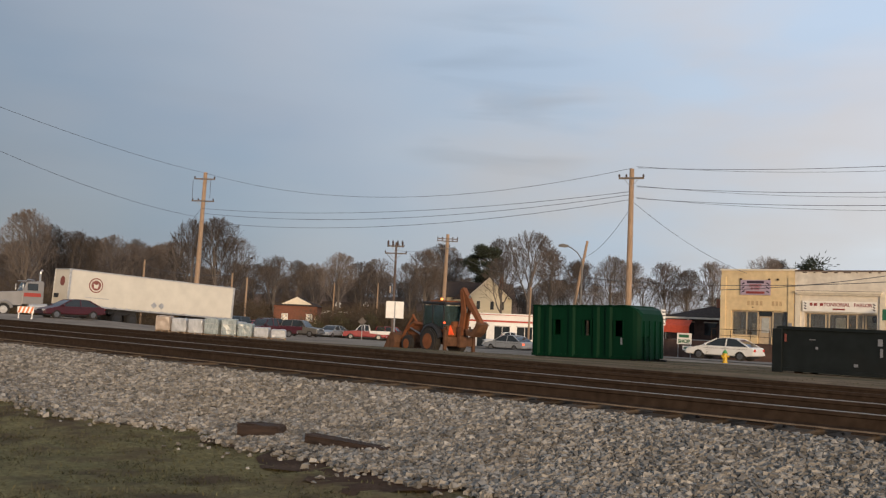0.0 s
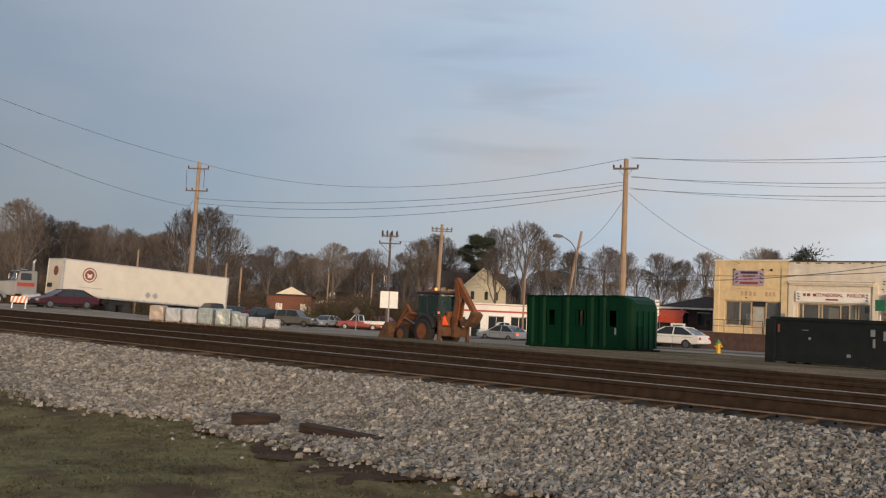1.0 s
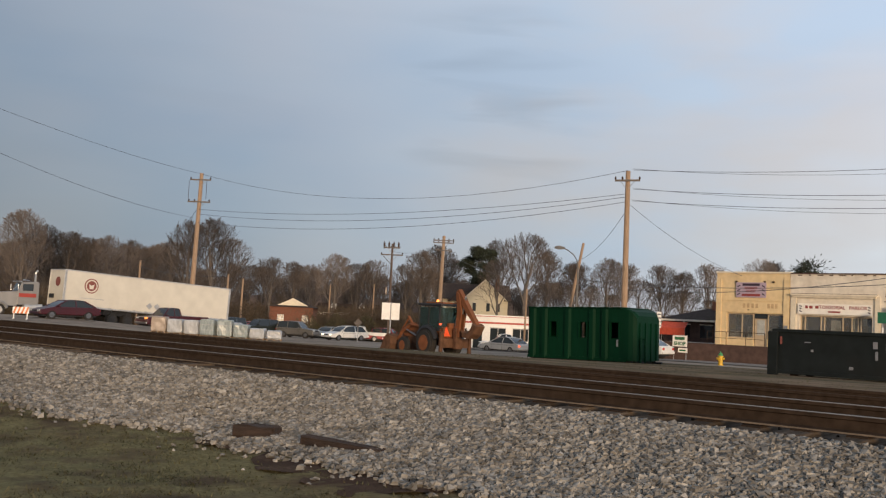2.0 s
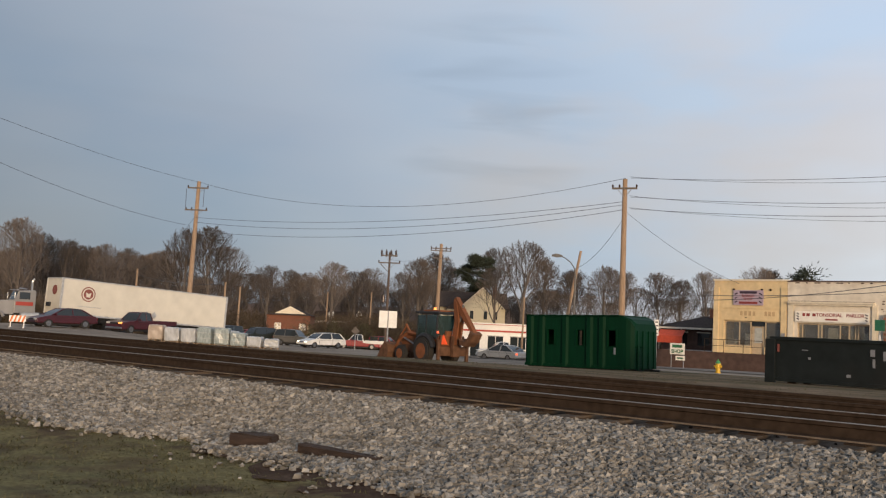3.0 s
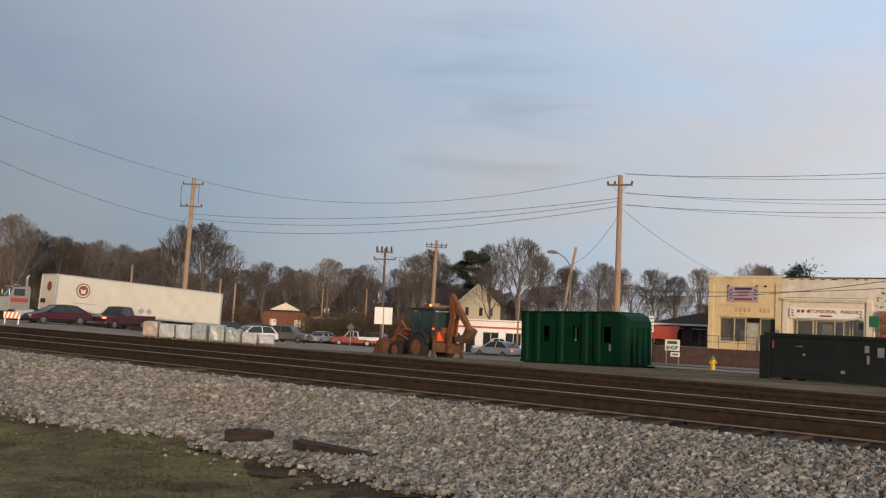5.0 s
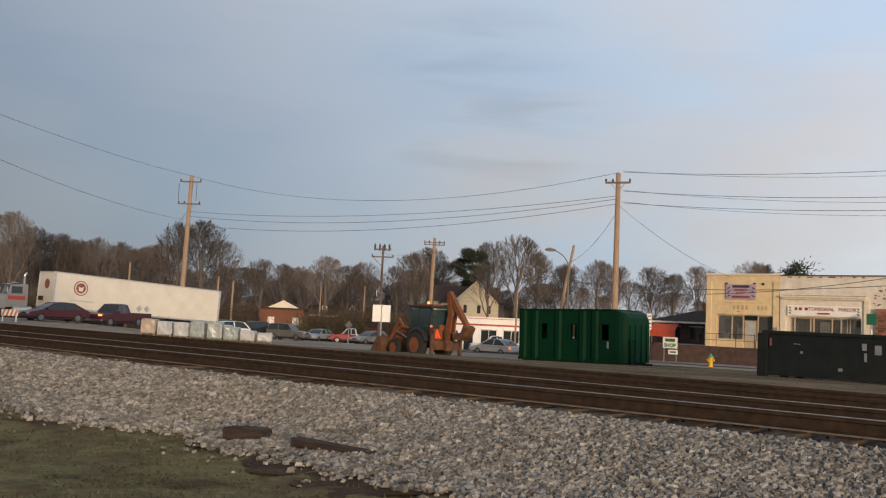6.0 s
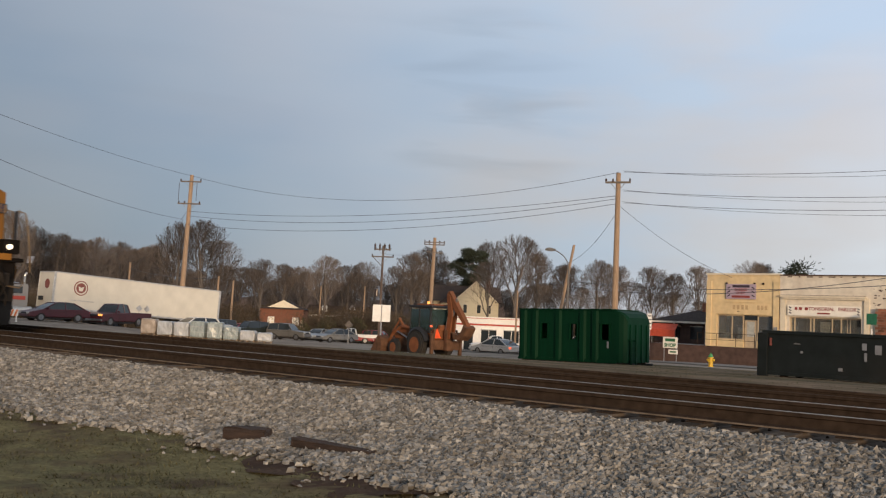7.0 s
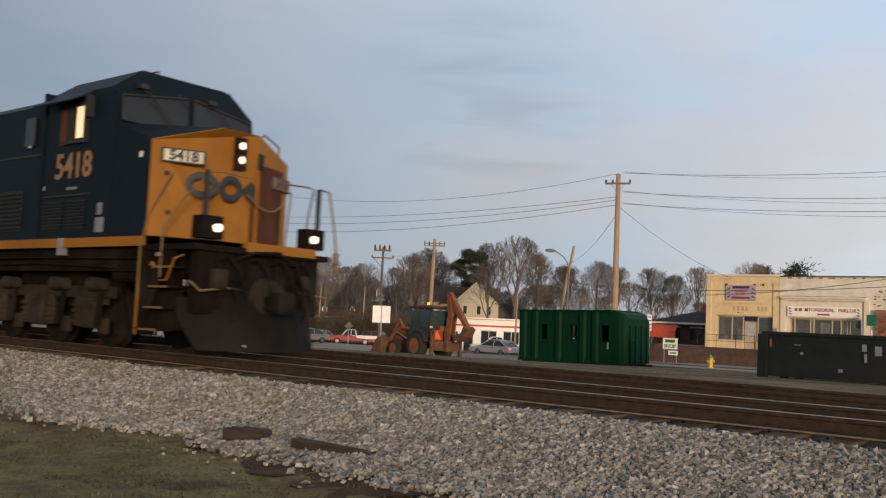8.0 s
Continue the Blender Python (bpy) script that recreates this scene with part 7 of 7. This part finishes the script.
part("coupler_pocket", rect(B(), -0.12, 0.0, 0.62, 1.28, -0.45, 0.45), M_GRIME, cp)
for k, (y, dy) in enumerate(((-0.5, -0.2), (-0.65, -0.1), (0.5, 0.22), (0.66, 0.1), (-0.82, 0.1), (0.82, 0.12))):
    part("air_hose", tube(B(), [(-0.1, y, 1.25), (0.15, y + dy * 0.3, 1.15), (0.25, y + dy, 0.85), (0.18, y + dy * 1.2, 0.6)], 0.024, 6), M_GRIME, loco)
part("mu_cable", tube(B(), [(-0.05, -0.7, 1.55), (0.12, -0.35, 1.72), (0.2, 0.1, 1.75), (0.2, 0.5, 1.55), (0.12, 0.75, 1.15), (0.1, 0.8, 0.85)], 0.03, 6), M_GRIME, loco)
for y in (-0.9, -0.3, 0.3, 0.9):
    part("end_gusset", rect(B(), -0.12, -0.06, 0.8, 1.7, y - 0.04, y + 0.04), M_GRIME, loco)
part("draft_gear", box(B(), (-0.05, 0.55, 1.0), (0.2, 0.4, 0.3), bev=0.05), M_GRIME, loco)
nt = tube(B(), [(-1.05, 0.55, 3.80), (-1.0, 0.62, 3.97), (-1.2, 1.15, 3.84), (-1.25, 1.2, 3.66)], 0.018, 5)
part("nose_grab", nt, M_HRAIL, loco)
for k, y in enumerate((-0.95, -0.35, 0.15, 0.62)):
    part("air_hose", tube(B(), [(-0.1, y, 1.55), (0.10, y + 0.1, 1.62), (0.22, y + 0.22, 1.40), (0.24, y + 0.28, 1.05), (0.16, y + 0.2, 0.8)], 0.028, 6), M_GRIME, loco)
part("gear_pocket", cyl(B(), (0.0, 0.02, 0.98), (0.16, 0.02, 0.98), 0.36, 0.30, 16), M_TRUCK, loco, "dusty draft gear pocket")
for s in (-1, 1):
    part("end_bracket", box(B(), (-0.02, s * 0.95, 1.25), (0.16, 0.3, 0.34), bev=0.04), M_TRUCK, loco)
    part("step_light", rect(B(), -1.12, -1.02, 1.60, 1.66, s * 1.38, s * 1.40), M_ALU, loco)
# cab side: window, awning, numerals, louvres
for s in (-1, 1):
    yo = s * 1.5
    # a near-black plate paints the shade inside; the lining plate glows on it
    sw = part("side_window", rect(B(), -4.30, -3.30, 3.66, 4.42, yo - s * 0.02, yo + s * 0.012), M_DARK, loco, "cab side window, its inner shade a near-black plate")
    part("glow_lining", rect(B(), -3.70, -3.47, 3.76, 4.34, yo - s * 0.01, yo + s * 0.02), M_CABIN, sw, "cab lining in the window, its light put in as glow")
    part("sash", rect(B(), -4.22, -4.06, 3.72, 4.38, yo - s * 0.02, yo + s * 0.022), M_RUST, sw)
    part("sill_pad", rect(B(), -4.0, -3.35, 3.66, 3.72, yo - 0.02, yo + s * 0.06), M_BLACK, sw)
    aw2 = loft(B(), [[(-4.78, yo, 4.56), (-3.25, yo, 4.56), (-3.25, yo, 4.60), (-4.78, yo, 4.60)], [(-4.72, yo + s * 0.34, 4.36), (-3.38, yo + s * 0.34, 4.36), (-3.38, yo + s * 0.34, 4.39), (-4.72, yo + s * 0.34, 4.39)]])
    part("window_awning", aw2, M_LBLUE, loco)
    part("mirror", rect(B(), -3.28, -3.16, 4.1, 4.5, yo, yo + s * 0.12), M_BLACK, loco)
    tm = Matrix.Translation((-3.72, yo + s * 0.012, 3.24)) @ Euler((radians(90), 0, 0 if s < 0 else math.pi)).to_matrix().to_4x4() @ Matrix.Diagonal((0.95, 1.0, 1, 1))
    part("numeral_line", text_mesh("5418", 0.66, M_NUMY, 0.006, 0.012), None, loco, m=tm)
    part("small_lettering_bar", rect(B(), -3.9, -3.55, 2.82, 2.87, yo - 0.01, yo + s * 0.008), M_GALV, loco)
    for x0, x1 in ((-4.65, -4.0), (-3.85, -3.2)):
        lv = part("louvre_panel", rect(B(), x0, x1, 2.06, 2.62, yo - 0.01, yo + s * 0.012), M_DARK, loco)
        for k in range(9):
            part("louvre_slat", box(B(), ((x0 + x1) / 2, yo + s * 0.018, 2.1 + k * 0.06), (x1 - x0, 0.03, 0.028)), M_LBLUE, lv)
    part("drip_rail", rect(B(), -4.7, -3.1, 2.70, 2.73, yo - 0.01, yo + s * 0.025), M_BLACK, loco)
    part("side_placard", rect(B(), -2.86, -2.58, 2.02, 2.28, yo - 0.01, yo + s * 0.01), M_GALV, loco, "pale data placard")
    part("side_placard", rect(B(), -2.82, -2.66, 2.33, 2.54, yo - 0.01, yo + s * 0.01), M_GALV, loco)
    part("side_decal", rect(B(), -1.62, -1.52, 3.26, 3.36, yo - 0.01, yo + s * 0.008), M_WHITE, loco)
    part("side_decal", rect(B(), -4.75, -4.66, 2.85, 2.92, yo - 0.01, yo + s * 0.008), M_GALV, loco)
    part("vent_window", rect(B(), -5.55, -5.2, 3.75, 4.3, yo - 0.03, yo + s * 0.0), M_GLASS, loco)
    part("tank_decal", rect(B(), -5.45, -5.32, 3.72, 3.95, yo - 0.01, yo + s * 0.008), M_WHITE, loco)
    part("belt_rail", rect(B(), -8.5, -4.95, 3.55, 3.59, s * 1.46 - 0.01, s * 1.46 + 0.03), M_BLACK, loco)
    for x in (-6.6, -8.0):
        lv = part("louvre_panel", rect(B(), x, x + 1.0, 2.1, 2.9, s * 1.47 - 0.01, s * 1.47 + 0.012), M_DARK, loco)
        for k in range(9):
            part("louvre_slat", box(B(), (x + 0.5, s * 1.49, 2.15 + k * 0.085), (1.0, 0.03, 0.035)), M_LBLUE, lv)
# long hood
HOOD = [(-1.46, 1.93), (-1.46, 4.52), (-0.95, 4.80), (0.95, 4.80), (1.46, 4.52), (1.46, 1.93)]
HOOD2 = [(-0.95, 1.93), (-0.95, 4.3), (-0.7, 4.62), (0.7, 4.62), (0.95, 4.3), (0.95, 1.93)]
part("equipment_cabinet", loft(B(), [ring(-8.6, HOOD), ring(-4.86, HOOD)]), M_LBLUE, loco)
part("long_hood", loft(B(), [ring(-18.2, HOOD2), ring(-8.6, HOOD2)]), M_LBLUE, loco)
RAD = [(-1.2, 1.93), (-1.2, 3.9), (-1.52, 4.2), (-1.52, 4.75), (1.52, 4.75), (1.52, 4.2), (1.2, 3.9), (1.2, 1.93)]
part("radiator", loft(B(), [ring(-21.4, RAD), ring(-18.2, RAD)]), M_LBLUE, loco)
for k in range(10):
    for s in (-1, 1):
        part("hood_door", rect(B(), -17.9 + k * 0.93, -17.05 + k * 0.93, 2.05, 4.1, s * 0.95 - 0.015, s * 0.95 + 0.02), M_LBLUE, loco)
for s in (-1, 1):
    part("walkway", rect(B(), -21.5, -8.6, 1.88, 1.93, s * 0.95, s * 1.5), M_GRIME, loco)
    part("walkway_rail", tube(B(), [(-8.7, s * 1.47, 2.95), (-15, s * 1.47, 2.95), (-21.3, s * 1.47, 2.95)], 0.022, 5), M_HRAIL, loco)
    for k in range(8):
        part("stanchion", cyl(B(), (-8.8 - k * 1.75, s * 1.47, 1.9), (-8.8 - k * 1.75, s * 1.47, 2.95), 0.02, n=5), M_HRAIL, loco)
part("fuel_tank", prism(B(), [(-13.4, 0.4), (-8.6, 0.4), (-8.3, 0.7), (-8.3, 1.35), (-13.7, 1.35), (-13.7, 0.7)], -1.42, 1.42, bev=0.08), M_GRIME, loco)
part("exhaust_hood", rect(B(), -13.5, -12.2, 4.6, 4.85, -0.4, 0.4), M_GRIME, loco)
# bogies
LOCO_WHEELS = []
for cx in (-5.1, -17.2):
    for s in (-1, 1):
        fr = B()
        box(fr, (cx, s * 1.16, 0.98), (4.9, 0.16, 0.22), bev=0.03)
        for k, ax in enumerate((-1.85, 0.0, 1.85)):
            box(fr, (cx + ax, s * 1.2, 0.58), (0.46, 0.2, 0.5), bev=0.05)
            box(fr, (cx + ax, s * 1.16, 0.85), (0.8, 0.14, 0.2), bev=0.03)
        part("side_frame", fr, M_TRUCK, loco, "cast bogie side frame")
        for ax in (-1.4, -0.45, 0.45, 1.4):
            sp = B()
            for k in range(4):
                cyl(sp, (cx + ax, s * 1.2, 0.42 + k * 0.1), (cx + ax, s * 1.2, 0.47 + k * 0.1), 0.14, n=10)
            cyl(sp, (cx + ax, s * 1.2, 0.36), (cx + ax, s * 1.2, 0.9), 0.09, n=8)
            part("coil_spring", sp, M_TRUCK, loco)
        for ax in (-2.2, -0.92, 0.92, 2.2):
            part("brake_cylinder", cyl(B(), (cx + ax - 0.25, s * 1.32, 1.12), (cx + ax + 0.2, s * 1.32, 1.12), 0.13, 0.10, 12), M_TRUCK, loco)
            part("brake_rod", box(B(), (0, 0, 0), (0.07, 0.08, 0.7), pose(cx + ax, s * 1.28, 0.72, 0, 12, 0)), M_GRIME, loco)
            part("sand_box", box(B(), (cx + ax * 0.98, s * 1.14, 0.38), (0.26, 0.12, 0.3), bev=0.04), M_TRUCK, loco)
        part("sand_pipe", tube(B(), [(cx + 2.5, s * 1.1, 1.1), (cx + 2.6, s * 1.0, 0.6), (cx + 2.5, s * 0.8, 0.15)], 0.025, 5), M_GRIME, loco)
    part("bolster", rect(B(), cx - 1.2, cx + 1.2, 0.7, 1.35, -1.0, 1.0), M_GRIME, loco)
    for ax in (-1.85, 0.0, 1.85):
        wm = cyl(B(), (0, -0.80, 0), (0, -0.67, 0), 0.53, n=28)
        cyl(wm, (0, 0.67, 0), (0, 0.80, 0), 0.53, n=28)
        cyl(wm, (0, -0.68, 0), (0, -0.64, 0), 0.565, n=28)
        cyl(wm, (0, 0.64, 0), (0, 0.68, 0), 0.565, n=28)
        cyl(wm, (0, -1.05, 0), (0, 1.05, 0), 0.1, n=12)
        for s in (-1, 1):
            for k in range(4):
                a = k * math.pi / 2
                box(wm, (0.3 * math.cos(a), s * 0.81, 0.3 * math.sin(a)), (0.1, 0.03, 0.1))
        w = part("wheelset", wm, M_GRIME, loco, m=pose(cx + ax, 0, 0.53))
        LOCO_WHEELS.append((w, cx + ax))
for k, x in enumerate((-2.3, -2.0, -7.9)):
    part("air_reservoir", cyl(B(), (x - 0.25, -1.15, 1.3), (x + 0.25, -1.15, 1.3), 0.14, n=12), M_GRIME, loco)
part("piping", tube(B(), [(-8.2, -1.4, 1.45), (-5.0, -1.42, 1.5), (-2.2, -1.4, 1.42)], 0.035, 5), M_GRIME, loco)
part("piping", tube(B(), [(-8.2, -1.44, 1.58), (-5.0, -1.44, 1.6), (-1.6, -1.42, 1.58)], 0.03, 5), M_GRIME, loco)


# ---- what moves ----
LOCO_SPEED = 11.1


def drive(ob, rows):
    """rows: seconds, x, y, heading in degrees; the thing stays on the ground."""
    walk(ob, [(t, on(x, y, rz, 0.03)) for t, x, y, rz in rows])


def motions():
    walk(loco, [(t, pose(-12.30 - LOCO_SPEED * (8.0 - t), 10.40, 0)) for t in (0.0, 4.0, 8.0)])
    # the wheelsets turn with the way that the locomotive goes
    step = 0.05
    for w, x in LOCO_WHEELS:
        walk(w, [(k * step, pose(x, 0, 0.53, 0, math.degrees(LOCO_SPEED * k * step / 0.53) % 360, 0)) for k in range(161)])
    drive(white_sedan, [(0.0, -25.2, 58.9, 180), (0.5, -26.9, 58.9, 180), (1.0, -28.4, 58.9, 180), (1.5, -29.75, 58.9, 180), (2.4, -32.2, 58.9, 180), (3.4, -34.2, 58.9, 180), (4.4, -34.9, 58.9, 180), (8.0, -34.9, 58.9, 180)])
    drive(maroon_pickup, [(0.0, -69.5, 57.9, 263), (0.5, -69.0, 55.3, 263), (1.0, -68.4, 51.4, 264), (1.5, -68.0, 48.4, 264), (3.0, -67.2, 43.3, 280), (3.5, -67.1, 42.5, 284), (4.5, -67.0, 42.0, 287), (6.0, -67.0, 41.7, 288), (8.0, -67.0, 41.7, 288)])
    drive(white_wagon, [(0.0, -74.6, 93.0, 262), (1.0, -73.2, 83.2, 262), (1.5, -71.8, 74.8, 262), (3.0, -70.7, 66.7, 262), (3.5, -70.2, 63.3, 262), (4.5, -69.4, 58.4, 262), (6.0, -68.8, 53.6, 263), (6.5, -68.4, 51.2, 263), (7.0, -68.3, 50.1, 264), (8.0, -68.2, 49.0, 264)])
    drive(grey_sedan, [(0.0, -78.0, 118.0, 262), (3.0, -76.0, 98.0, 262), (4.5, -74.6, 88.0, 262), (6.0, -72.6, 77.0, 262), (6.5, -72.0, 73.0, 262), (7.0, -71.6, 70.6, 262), (7.5, -71.2, 67.8, 262), (8.0, -70.8, 65.6, 262)])


motions()
